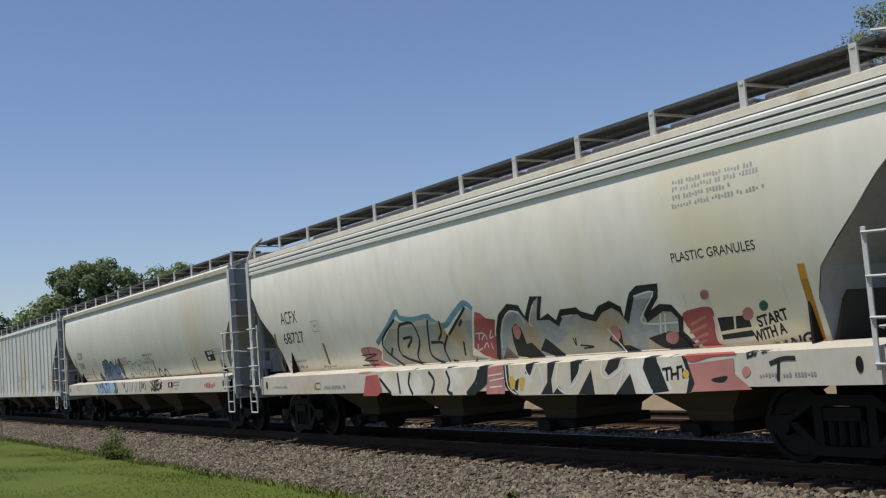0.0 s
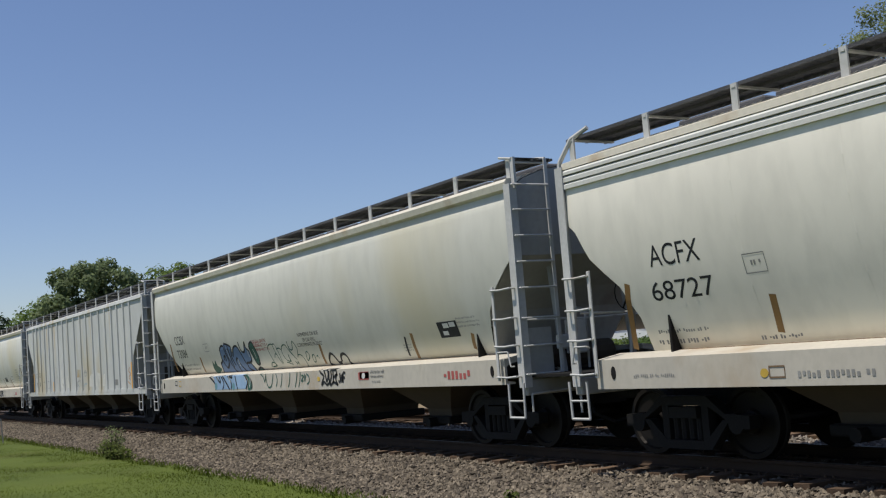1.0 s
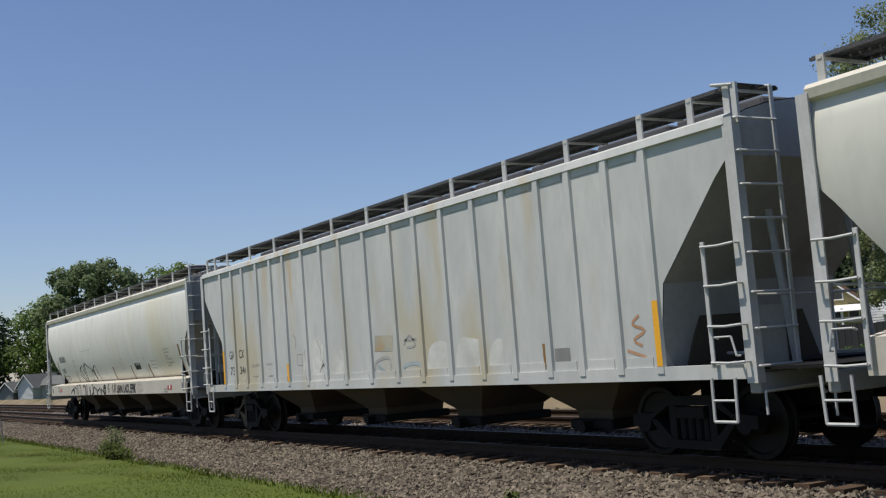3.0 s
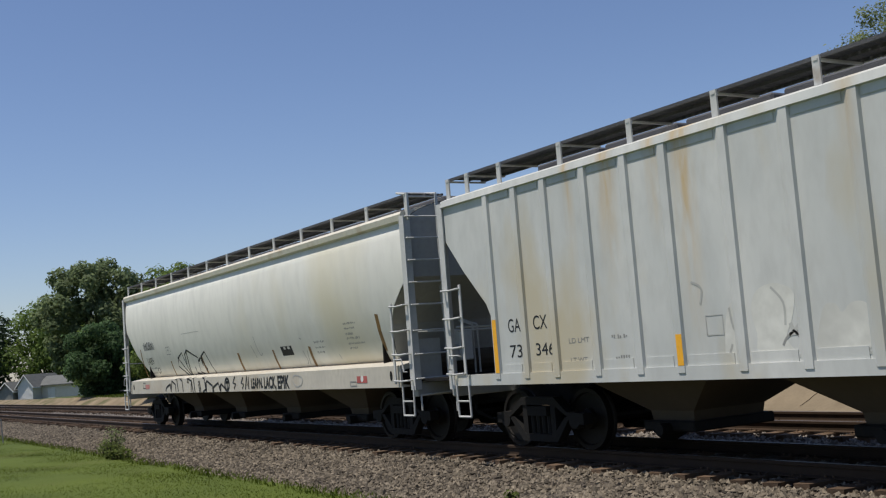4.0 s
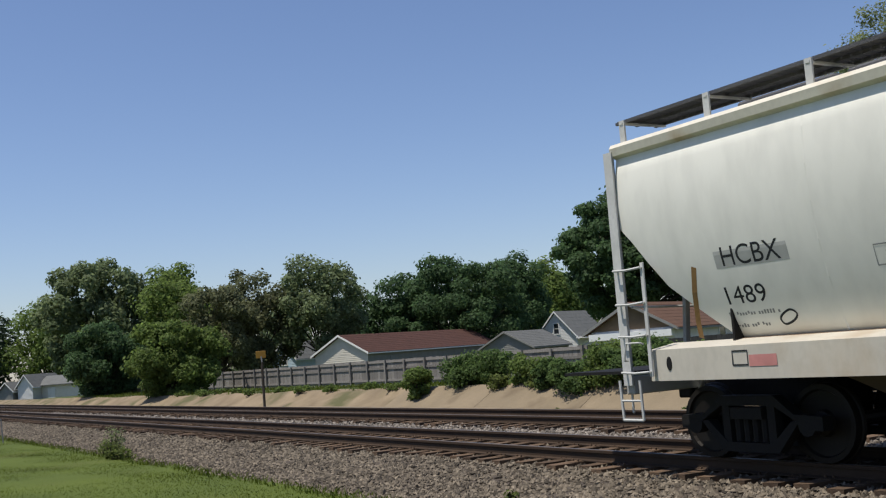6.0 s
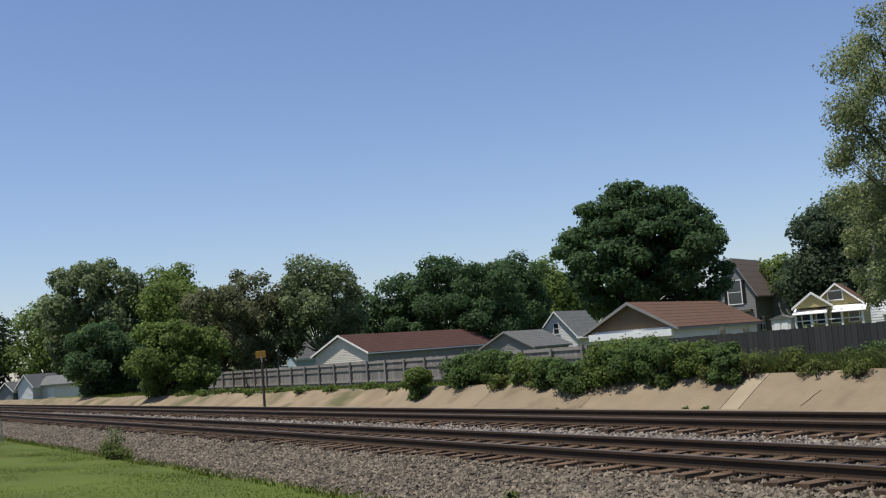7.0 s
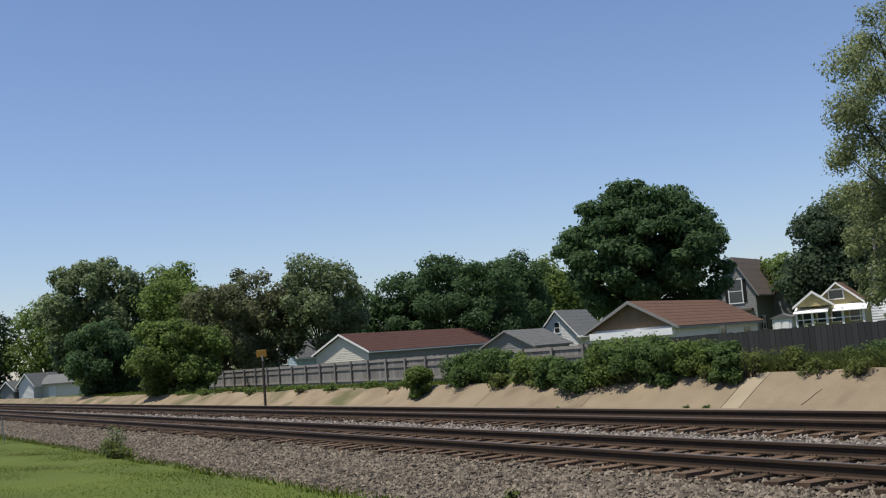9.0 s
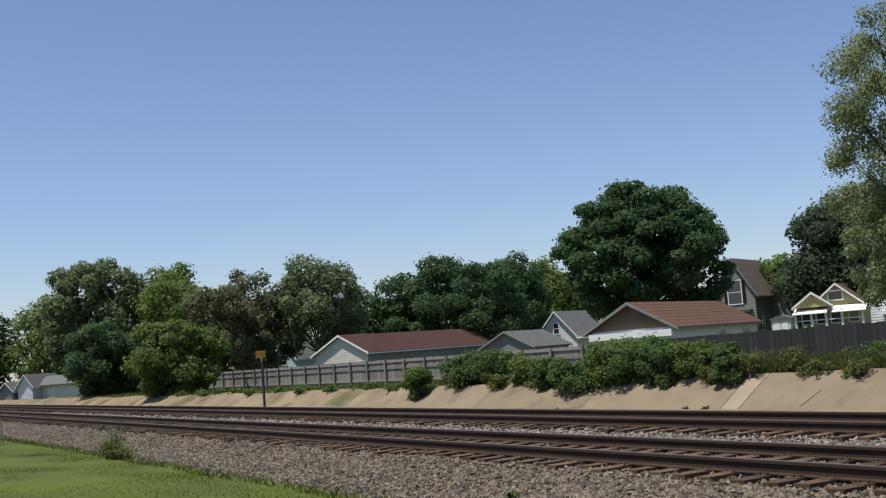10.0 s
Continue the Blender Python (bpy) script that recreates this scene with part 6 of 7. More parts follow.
stroke(CAR_D, round_y, INK_BLACK, [(-4.2, 1.4), (-4.91, 1.77), (-4.7, 1.99), (-4.22, 2.13), (-4.12, 1.52), (-3.66, 1.36), (-3.6, 1.06)], 0.055, smooth=False)
stroke(CAR_D, round_y, INK_BLACK, [(-4.66, 1.97), (-4.14, 1.43), (-4.03, 1.07)], 0.055, smooth=False)
stroke(CAR_D, round_y, INK_BLACK, [(-4.13, 1.8), (-3.99, 2.07), (-3.75, 2.19), (-3, 1.95), (-3.24, 1.56), (-2.67, 1.42), (-2.65, 1.33), (-2.58, 1.04)], 0.055, smooth=False)
stroke(CAR_D, round_y, INK_BLACK, [(-3.76, 2.17), (-4.09, 1.5)], 0.055, smooth=False)
stroke(CAR_D, round_y, INK_BLACK, [(-3.51, 1.71), (-3.59, 1.54), (-3.07, 1.47), (-3.23, 1.43), (-3.09, 1.29), (-3.22, 1.33)], 0.055, smooth=False)
stroke(CAR_D, round_y, INK_BLACK, [(-3.23, 1.43), (-2.86, 1.34), (-2.92, 1.05)], 0.055, smooth=False)
stroke(CAR_D, round_y, INK_BLACK, [(-3.05, 1.85), (-2.79, 1.94), (-2.8, 1.76)], 0.055, smooth=False)
stroke(CAR_D, round_y, INK_BLACK, [(-2.85, 1.36), (-2.74, 1.04)], 0.055, smooth=False)
stroke(CAR_D, round_y, INK_BLACK, [(-2.82, 1.72), (-2.71, 1.97), (-2.3, 2.09), (-2.05, 1.47), (-1.78, 1.38), (-1.68, 1.06)], 0.055, smooth=False)
stroke(CAR_D, round_y, INK_BLACK, [(-2.72, 1.96), (-2.61, 1.63), (-2.72, 1.59)], 0.055, smooth=False)
stroke(CAR_D, round_y, INK_BLACK, [(-2.26, 1.29), (-2.19, 1.33), (-2.09, 1.03)], 0.055, smooth=False)
stroke(CAR_D, round_y, INK_BLACK, [(-2.19, 1.03), (-2.26, 1.26)], 0.055, smooth=False)
stroke(CAR_D, round_y, INK_BLACK, [(-1.94, 1.04), (-1.67, 1.11), (-1.71, 1.24), (-1.58, 1.32), (-1.16, 1.19), (-1.14, 1.01)], 0.055, smooth=False)
stroke(CAR_D, round_y, INK_BLACK, [(-1.63, 1.24), (-1.65, 1.03)], 0.055, smooth=False)
stroke(CAR_D, round_y, INK_BLACK, [(-1.13, 1.1), (-1.08, 1.16), (-0.71, 1.26), (-0.6, 1.08)], 0.055, smooth=False)
stroke(CAR_D, round_y, INK_BLACK, [(-1.12, 1.13), (-1.05, 1.01)], 0.055, smooth=False)
stroke(CAR_D, round_y, INK_BLACK, [(-0.59, 1.05), (-0.63, 1.15), (-0.5, 1.23), (-0.19, 1.1), (-0.19, 1.05)], 0.055, smooth=False)
stroke(CAR_D, round_y, INK_BLACK, [(-0.52, 1.2), (-0.56, 1.05)], 0.055, smooth=False)
stroke(CAR_D, round_y, INK_BLACK, [(0.08, 1.2), (0.02, 1.1), (-0.09, 1.06), (-0.19, 1.11), (-0.22, 1.21), (-0.16, 1.32), (-0.05, 1.35), (0.05, 1.31)], 0.07, closed=True)
stroke(CAR_D, round_y, INK_BLACK, [(-0.15, 1.26), (0.03, 1.27)], 0.06)
stroke(CAR_D, round_y, INK_BLACK, [(-0.05, 1.27), (-0.08, 1.1)], 0.06)
strip(CAR_D, round_y, REFLECTOR, -5.44, 1.93, -5.51, 1.52, 0.08)
strip(CAR_D, round_y, REFLECTOR, -2.67, 1.97, -2.7, 1.51, 0.12)
strip(CAR_D, round_y, REFLECTOR, 0.11, 1.95, 0.06, 1.52, 0.13)
strip(CAR_D, round_y, REFLECTOR, -8.13, 2.38, -8.42, 1.52, 0.08)
stroke(CAR_D, round_y, INK_FADED, [(-3.81, 2.64), (-3.05, 2.64), (-2.31, 2.64)], 0.012, name="scratch")
blob(CAR_D, round_y, INK_PINK, [(-7.25, 1.17), (-6.84, 1.17), (-6.84, 1.3), (-7.25, 1.3)], lift=0.006, smooth=False, name="placard")
stroke(CAR_D, round_y, INK_BLACK, [(-7.5, 1.19), (-7.27, 1.19), (-7.27, 1.35), (-7.5, 1.35)], 0.02, closed=True, smooth=False, name="stencil_box")
stroke(CAR_D, round_y, INK_BLACK, [(0.5, 1.39), (0.35, 1.24), (0.54, 1.21), (0.42, 1.1)], 0.055, smooth=False)
stroke(CAR_D, round_y, INK_BLACK, [(1.05, 1.36), (0.92, 1.23), (1.08, 1.19), (0.98, 1.09)], 0.055, smooth=False)
stroke(CAR_D, round_y, INK_BLACK, [(1.19, 1.08), (1.3, 1.39), (1.31, 1.15), (1.41, 1.36), (1.41, 1.08)], 0.055, smooth=False)
letters(CAR_D, round_y, INK_BLACK, "LEARN,", 1.57, 1.10, 0.22, 0.74, bold=0.012, name="graffiti_lettering")
letters(CAR_D, round_y, INK_BLACK, "LACK,", 2.38, 1.09, 0.25, 0.74, bold=0.012, name="graffiti_lettering")
letters(CAR_D, round_y, INK_BLACK, "EPIK", 3.19, 1.08, 0.27, 0.68, bold=0.014, name="graffiti_lettering")
blob(CAR_D, round_y, INK_BLACK, [(2.86, 1.78), (3.49, 1.78), (3.49, 1.99), (2.86, 1.99)], lift=0.006, smooth=False, name="decal")
blob(CAR_D, round_y, INK_WHITE, [(3.03, 1.92), (3.14, 1.92), (3.14, 1.98), (3.03, 1.98)], lift=0.009, smooth=False, name="decal")
blob(CAR_D, round_y, INK_WHITE, [(3.25, 1.92), (3.38, 1.92), (3.38, 1.98), (3.25, 1.98)], lift=0.009, smooth=False, name="decal")
blob(CAR_D, round_y, INK_WHITE, [(2.98, 1.8), (3.33, 1.8), (3.33, 1.8), (2.98, 1.8)], lift=0.009, smooth=False, name="decal")
bars(CAR_D, round_y, INK_GREY, 4.75, 1.98, 0.53, 0.06, 1, 40, 3)
bars(CAR_D, round_y, INK_GREY, 4.74, 1.87, 0.52, 0.05, 1, 41, 3)
bars(CAR_D, round_y, INK_GREY, 4.74, 1.76, 0.36, 0.06, 1, 42, 3)
bars(CAR_D, round_y, INK_GREY, 6.37, 2.28, 0.59, 0.05, 1, 50, 3)
bars(CAR_D, round_y, INK_GREY, 6.37, 2.18, 0.54, 0.05, 1, 51, 3)
bars(CAR_D, round_y, INK_GREY, 6.36, 2.07, 0.36, 0.06, 1, 52, 3)
bars(CAR_D, round_y, INK_GREY, 6.35, 1.98, 0.58, 0.06, 1, 53, 3)
bars(CAR_D, round_y, INK_GREY, 6.34, 1.88, 0.73, 0.05, 1, 54, 3)
bars(CAR_D, round_y, INK_GREY, 6.33, 1.79, 0.36, 0.05, 1, 55, 3)
blob(CAR_D, round_y, INK_RED, [(7.17, 1.13), (7.6, 1.13), (7.6, 1.26), (7.17, 1.26)], lift=0.006, smooth=False, name="placard")
blob(CAR_D, round_y, INK_WHITE, [(7.45, 1.21), (7.42, 1.16), (7.37, 1.15), (7.33, 1.19), (7.34, 1.24), (7.38, 1.27), (7.44, 1.25)], lift=0.01, name="decal")
stroke(CAR_D, round_y, INK_GREY, [(6.87, 1.08), (7.14, 1.08), (7.14, 1.16), (6.87, 1.16)], 0.02, closed=True, smooth=False, name="stencil_box")
strip(CAR_D, round_y, REFLECTOR, 2.38, 1.94, 2.34, 1.49, 0.1)
strip(CAR_D, round_y, REFLECTOR, 4.42, 1.93, 4.37, 1.5, 0.12)
strip(CAR_D, round_y, REFLECTOR, 7.87, 2.39, 7.78, 1.7, 0.13)
stroke(CAR_D, round_y, INK_FADED, [(4.06, 2.13), (4.15, 2.1)], 0.025)
stroke(CAR_D, round_y, INK_FADED, [(4.02, 1.86), (4.07, 1.63), (3.96, 1.56)], 0.025)
stroke(CAR_D, round_y, INK_FADED, [(4.25, 1.85), (4.12, 1.55)], 0.025)
stroke(CAR_D, round_y, INK_FADED, [(1.15, 2.1), (1.25, 1.79)], 0.025)
stroke(CAR_D, round_y, INK_FADED, [(1.44, 2.3), (1.53, 1.86), (1.69, 1.89)], 0.025)
stroke(CAR_D, round_y, INK_FADED, [(5.73, 1.71), (5.75, 1.61)], 0.025)
stroke(CAR_D, round_y, INK_FADED, [(4.06, 1.29), (4.2, 1.35), (4.57, 1.28), (4.5, 1.14), (4.22, 1.11), (4.05, 1.22)], 0.025)

# ribbed car: stencils, faded paint and notices
letters(CAR_C, flat_y, INK_BLACK, "GA", -7.69, 1.81, 0.2, 0.33, bold=0)
letters(CAR_C, flat_y, INK_BLACK, "CX", -7.04, 1.82, 0.2, 0.35, bold=0)
letters(CAR_C, flat_y, INK_BLACK, "73", -7.69, 1.43, 0.19, 0.33, bold=0)
letters(CAR_C, flat_y, INK_BLACK, "346", -7.03, 1.44, 0.18, 0.47, bold=0)
letters(CAR_C, flat_y, INK_GREY, "LD LMT", -6.22, 1.58, 0.07, 0.46, bold=0)
letters(CAR_C, flat_y, INK_GREY, "LT WT", -6.21, 1.31, 0.07, 0.38, bold=0)
bars(CAR_C, flat_y, INK_GREY, -5.28, 1.6, 0.34, 0.06, 1, 4, 2)
bars(CAR_C, flat_y, INK_GREY, -5.23, 1.32, 0.3, 0.07, 1, 5, 2)
strip(CAR_C, rib_y, REFLECTOR_BRIGHT, -3.97, 1.59, -3.97, 1.21, 0.105)
stroke(CAR_C, flat_y, INK_FADED, [(-3.52, 1.55), (-3.25, 1.55), (-3.25, 1.78), (-3.52, 1.78)], 0.015, closed=True, smooth=False, name="stencil_box")
blob(CAR_C, flat_y, INK_PATCH, [(-2.72, 1.27), (-2.74, 1.53), (-2.8, 1.8), (-2.7, 2), (-2.49, 2.07), (-2.3, 2.04), (-2.16, 1.93), (-2.21, 1.69), (-2.32, 1.45), (-2.19, 1.25)], lift=0.004)
blob(CAR_C, flat_y, INK_PATCH, [(-1.88, 1.3), (-1.85, 1.61), (-1.76, 1.78), (-1.63, 1.78), (-1.55, 1.69), (-1.43, 1.78), (-1.26, 1.77), (-1.17, 1.62), (-1.26, 1.3)], lift=0.004)
blob(CAR_C, flat_y, INK_PATCH, [(-3.25, 1.23), (-3.19, 1.75), (-3.06, 1.93), (-2.99, 1.84), (-3.05, 1.23)], lift=0.004)
stroke(CAR_C, flat_y, INK_FADED, [(-3.13, 1.85), (-3.09, 1.62), (-2.98, 1.48)], 0.03)
stroke(CAR_C, flat_y, INK_FADED, [(-3.13, 1.43), (-3.21, 1.23), (-3.14, 1.1)], 0.03)
stroke(CAR_C, flat_y, INK_FADED, [(-2.48, 2.03), (-2.32, 1.85), (-2.32, 1.6)], 0.03)
stroke(CAR_C, flat_y, INK_FADED, [(-2.83, 1.25), (-2.13, 1.26)], 0.03)
stroke(CAR_C, flat_y, INK_FADED, [(-1.89, 1.25), (-1.21, 1.26)], 0.03)
stroke(CAR_C, flat_y, INK_FADED, [(-3.96, 1.26), (-3.43, 1.27), (-3.12, 1.27)], 0.03)
stroke(CAR_C, flat_y, INK_FADED, [(-3.71, 2.2), (-3.55, 2.11), (-3.59, 1.92)], 0.03)
stroke(CAR_C, flat_y, INK_FADED, [(-2.25, 1.62), (-2.2, 1.54), (-2.09, 1.63)], 0.05)
stroke(CAR_C, flat_y, INK_GREY, [(-2.2, 1.54), (-2.32, 1.46), (-2.38, 1.38)], 0.03)
stroke(CAR_C, flat_y, INK_GREY, [(-2.2, 1.53), (-2.13, 1.45), (-2.11, 1.37)], 0.03)
stroke(CAR_C, flat_y, INK_FADED, [(-2.28, 1.5), (-2.06, 1.51)], 0.04)
strip(CAR_C, rib_y, REFLECTOR_BRIGHT, -8.0, 2.02, -8.0, 1.21, 0.105)
blob(CAR_C, flat_y, INK_SAND, [(0.09, 1.7), (0.78, 1.68), (0.83, 1.96), (0.14, 1.99)], lift=0.006, smooth=False, name="notice")
strip(CAR_C, rib_y, REFLECTOR_BRIGHT, 7.87, 2.03, 7.87, 1.21, 0.105)
blob(CAR_C, flat_y, INK_GREY, [(5.65, 1.32), (6.01, 1.32), (6.01, 1.52), (5.65, 1.52)], lift=0.006, smooth=False, name="decal")
stroke(CAR_C, flat_y, RUN_ORANGE, [(7.51, 1.87), (7.37, 1.76), (7.6, 1.67), (7.38, 1.56), (7.53, 1.48)], 0.04)
stroke(CAR_C, flat_y, RUN_ORANGE, [(7.23, 1.43), (7.59, 1.33)], 0.04)
strip(CAR_C, flat_y, REFLECTOR, 5.41, 1.6, 5.42, 1.24, 0.09)
blob(CAR_C, flat_y, INK_PATCH, [(2.05, 1.18), (2.11, 1.66), (2.51, 1.78), (2.81, 1.64), (2.78, 1.16)], lift=0.004)
blob(CAR_C, flat_y, INK_PATCH, [(2.99, 1.2), (3.08, 1.76), (3.46, 1.78), (3.79, 1.67), (3.76, 1.21)], lift=0.004)
blob(CAR_C, flat_y, INK_PATCH, [(3.93, 1.22), (4.04, 1.64), (4.34, 1.71), (4.3, 1.23)], lift=0.004)
stroke(CAR_C, flat_y, INK_FADED, [(0.06, 1.34), (0.15, 1.51), (0.65, 1.55), (0.64, 1.13)], 0.06)
stroke(CAR_C, flat_y, INK_FADED, [(0.04, 1.23), (0.7, 1.2)], 0.05)
stroke(CAR_C, flat_y, INK_PALEBLUE, [(0.19, 1.43), (0.55, 1.27)], 0.07)
stroke(CAR_C, flat_y, INK_PALEBLUE, [(1.14, 1.3), (1.27, 1.42), (1.77, 1.41), (1.8, 1.14)], 0.07)
stroke(CAR_C, flat_y, INK_FADED, [(1.12, 1.15), (1.79, 1.22)], 0.05)
stroke(CAR_C, flat_y, INK_FADED, [(1.22, 1.77), (1.45, 1.93), (1.63, 1.75), (1.32, 1.72)], 0.04)
stroke(CAR_C, flat_y, INK_FADED, [(1.23, 1.85), (1.69, 1.85)], 0.04)



# ---- fences, signs and houses ----
def build_fence(name, x0, x1, y, top0, top1, material, label, spacing, board, front=True):
    fence = thing(name, label, "fence")
    n = max(1, round((x1 - x0) / spacing))
    wide = board
    me = None
    k = 0
    x = x0
    rng = random.Random(3)
    while x < x1 - 0.01:
        zt = top0 + (top1 - top0) * (x - x0) / (x1 - x0) + rng.uniform(-0.015, 0.015)
        if me is None:
            bm = boxes((0, wide - 0.012, 0, 0.022, -1.0, 0.0))
            bm2 = bmesh.new()
            me = bpy.data.meshes.new("board")
            bm2.free()
            bm.to_mesh(me)
            bm.free()
            me.materials.append(material)
        b = new("board", me)
        b.parent = fence
        zb = ground_z(x, y) - 0.05
        b.matrix_basis = pose(x, y, zt, 0, rng.uniform(-0.6, 0.6), 0) @ Matrix.Diagonal((1, 1, zt - zb, 1))
        x += wide
        k += 1
    for i in range(n + 1):
        px = x0 + (x1 - x0) * i / n
        zt = top0 + (top1 - top0) * i / n
        off = 0.0 if front else 0.2
        bm = boxes((px - 0.06, px + 0.06, y - 0.13 + off, y - 0.045 + off, ground_z(px, y) - 0.1, zt + rng.uniform(-0.06, 0.04)))
        part("post", bm, material, fence)
    for h in (0.22, 0.68, 0.93):
        bm = bmesh.new()
        za, zb = ground_z(x0, y), ground_z(x1, y)
        a0, a1 = za + (top0 - za) * h, zb + (top1 - zb) * h
        off = 0.0 if front else 0.07
        vs = box(bm, x0, x1, y - 0.044 + off, y - 0.004 + off, a0 - 0.05, a0 + 0.05)
        for v in vs:
            if v.co.x > (x0 + x1) / 2:
                v.co.z += a1 - a0
        part("rail", bm, material, fence)
    return fence


build_fence("wooden_fence", -98, -33.4, 26.0, 1.33, 1.40, FENCE_GREY, "weathered grey wooden board fence with posts and rails", 2.05, 0.30)
build_fence("dark_fence", -33.2, -12.0, 26.0, 1.40, 1.52, FENCE_DARK, "dark grey stained board fence above the concrete bank", 2.4, 0.22, False)


def build_sign():
    x, y = -46.9, 18.35
    s = thing("trackside_sign", "faded yellow trackside sign board on two grey posts", "sign", pose(x, y, 0, 0, 0, 0))
    part("post", path_tube([(0, 0, -0.55), (0, 0, 1.75)], 0.05, 8), BARK, s)
    part("post", path_tube([(-0.22, 0.05, -0.55), (-0.22, 0.05, 1.6)], 0.04, 8), BARK, s)
    bm = bevelled(boxes((-0.03, 0.0, -0.22, 0.22, 1.93, 2.25)), 0.008)
    b = part("board", bm, SIGN_YELLOW, s, "yellow board")
    b.matrix_basis = pose(-0.12, 0, 0, 0, 0, -25)
    part("bracket", path_tube([(0, 0, 1.7), (-0.08, 0, 2.0)], 0.035, 6), STEEL_GREY, s)


build_sign()


def build_stake():
    s = thing("marker_stake", "thin dark leaning metal stake beside the ballast", "stake", pose(-42.8, 6.69, -0.46))
    part("rod", path_tube([(0, 0, -0.1), (-0.02, -0.05, 0.85)], 0.022, 6), STEEL_GREY, s)
    part("cap", path_tube([(-0.02, -0.05, 0.85), (-0.021, -0.052, 0.89)], 0.03, 6), STEEL_GREY, s)


build_stake()


def window(parent, m, w, h, rows=2, shutters=None):
    """A sash window, flat against a wall whose outside is -y of m; its origin is the sill's middle."""
    fr = part("window", boxes((-w / 2 - 0.1, -w / 2, -0.07, 0.02, 0, h), (w / 2, w / 2 + 0.1, -0.07, 0.02, 0, h), (-w / 2 - 0.1, w / 2 + 0.1, -0.08, 0.02, h, h + 0.12), (-w / 2 - 0.14, w / 2 + 0.14, -0.1, 0.02, -0.1, 0)), TRIM_WHITE, parent, "white window frame")
    fr.matrix_basis = m
    for i in range(rows):
        z0, z1 = h * i / rows + 0.03, h * (i + 1) / rows - 0.03
        part("pane", boxes((-w / 2 + 0.03, w / 2 - 0.03, -0.03, -0.015, z0, z1)), GLASS_DARK, fr)
        part("sash", boxes((-w / 2, w / 2, -0.05, -0.012, z1, z1 + 0.06)), TRIM_WHITE, fr)
    if shutters:
        for s in (-1, 1):
            part("shutter", boxes((s * (w / 2 + 0.3) - 0.18, s * (w / 2 + 0.3) + 0.18, -0.06, 0.0, 0, h)), shutters, fr, "dark shutter")


def clapboard(outline_at, w0, z0, z1, step, y):
    """Lapped siding boards on the -y face: outline_at(z) gives the half-width of the wall at z."""
    bm = bmesh.new()
    rows, z = [], z0
    while z < z1 - 0.01:
        zt = min(z + step, z1)
        rows += [(max(outline_at(z), 0.01), y - 0.035, z), (max(outline_at(zt), 0.01), y - 0.005, zt)]
        z = zt
    pairs = [(bm.verts.new((w0 - a, yy, zz)), bm.verts.new((w0 + a, yy, zz))) for a, yy, zz in rows]
    for p, q in zip(pairs, pairs[1:]):
        bm.faces.new((p[0], p[1], q[1], q[0]))
    return bm


def gabled(name, label, m, w, l, base, eave, ridge, wall, gable, roof, side=None, over=0.35, trim=TRIM_WHITE, category="house", board=0.2):
    """A house on its own axes: the gable end along x at y = 0, the ridge along +y."""
    h = thing(name, label, category, m)
    bm = boxes((0, w, 0.03, l, base, eave))
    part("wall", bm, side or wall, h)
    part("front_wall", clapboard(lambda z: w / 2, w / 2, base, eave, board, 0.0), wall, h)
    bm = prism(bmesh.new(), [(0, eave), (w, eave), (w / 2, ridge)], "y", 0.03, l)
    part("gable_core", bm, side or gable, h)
    part("gable", clapboard(lambda z: w / 2 * (ridge - z) / (ridge - eave), w / 2, eave, ridge, board, 0.0), gable, h)
    rise = (ridge - eave) / (w / 2)
    for s in (-1, 1):
        ex = w / 2 + s * (w / 2 + over)
        ez = eave - over * rise
        outline = [(w / 2, ridge + 0.02), (ex, ez + 0.02), (ex, ez + 0.16), (w / 2, ridge + 0.2)]
        bm = prism(bmesh.new(), outline, "y", -over, l + over)
        rf = part("roof", bm, roof, h)
        n = max(3, int((w / 2) / 0.35))
        bm = bmesh.new()
        rows = []
        for i in range(n):
            for fr, up in ((i / n, 0.012), ((i + 1) / n, 0.026)):
                px, pz = w / 2 + (ex - w / 2) * fr, ridge + 0.2 + (ez - 0.04 - ridge) * fr
                rows.append((bm.verts.new((px, -over - 0.02, pz + up)), bm.verts.new((px, l + over + 0.02, pz + up))))
        for p, q in zip(rows, rows[1:]):
            bm.faces.new((p[0], p[1], q[1], q[0]))
        part("shingle_layer", bm, roof, rf)
        outline = [(w / 2, ridge + 0.0), (ex, ez + 0.0), (ex, ez + 0.2), (w / 2, ridge + 0.22)]
        bm = prism(bmesh.new(), outline, "y", -over - 0.06, -over - 0.025)
        part("bargeboard", bm, trim, h)
        part("gutter", boxes((ex - 0.06, ex + 0.06, -over, l + over, ez + 0.0, ez + 0.13)), trim, h)
    return h


TOWN = 26.0   # the streets behind stand at this angle to the railway
# The long side takes DIM_SIDING, which puts its shade into the wall colour.
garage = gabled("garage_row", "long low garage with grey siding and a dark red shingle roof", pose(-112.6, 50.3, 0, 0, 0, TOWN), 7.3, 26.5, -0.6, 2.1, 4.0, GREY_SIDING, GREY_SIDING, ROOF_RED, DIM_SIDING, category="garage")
part("garage_door", boxes((7.3, 7.34, 4, 6.6, -0.6, 1.6)), DIM_SIDING, garage, "grey garage door")
g2 = gabled("garage", "low garage with white walls, brown gable and brown shingle roof", pose(-60.4, 47.8, 0, 0, 0, TOWN), 6.0, 17.5, -0.6, 2.05, 3.7, WHITE_SIDING, BROWN_SIDING, ROOF_BROWN, WHITE_SIDING, over=0.45, trim=DIM_SIDING, category="garage")
window(g2, pose(6.0, 9.3, 0.9, 0, 0, 90), 1.3, 1.0, 1)
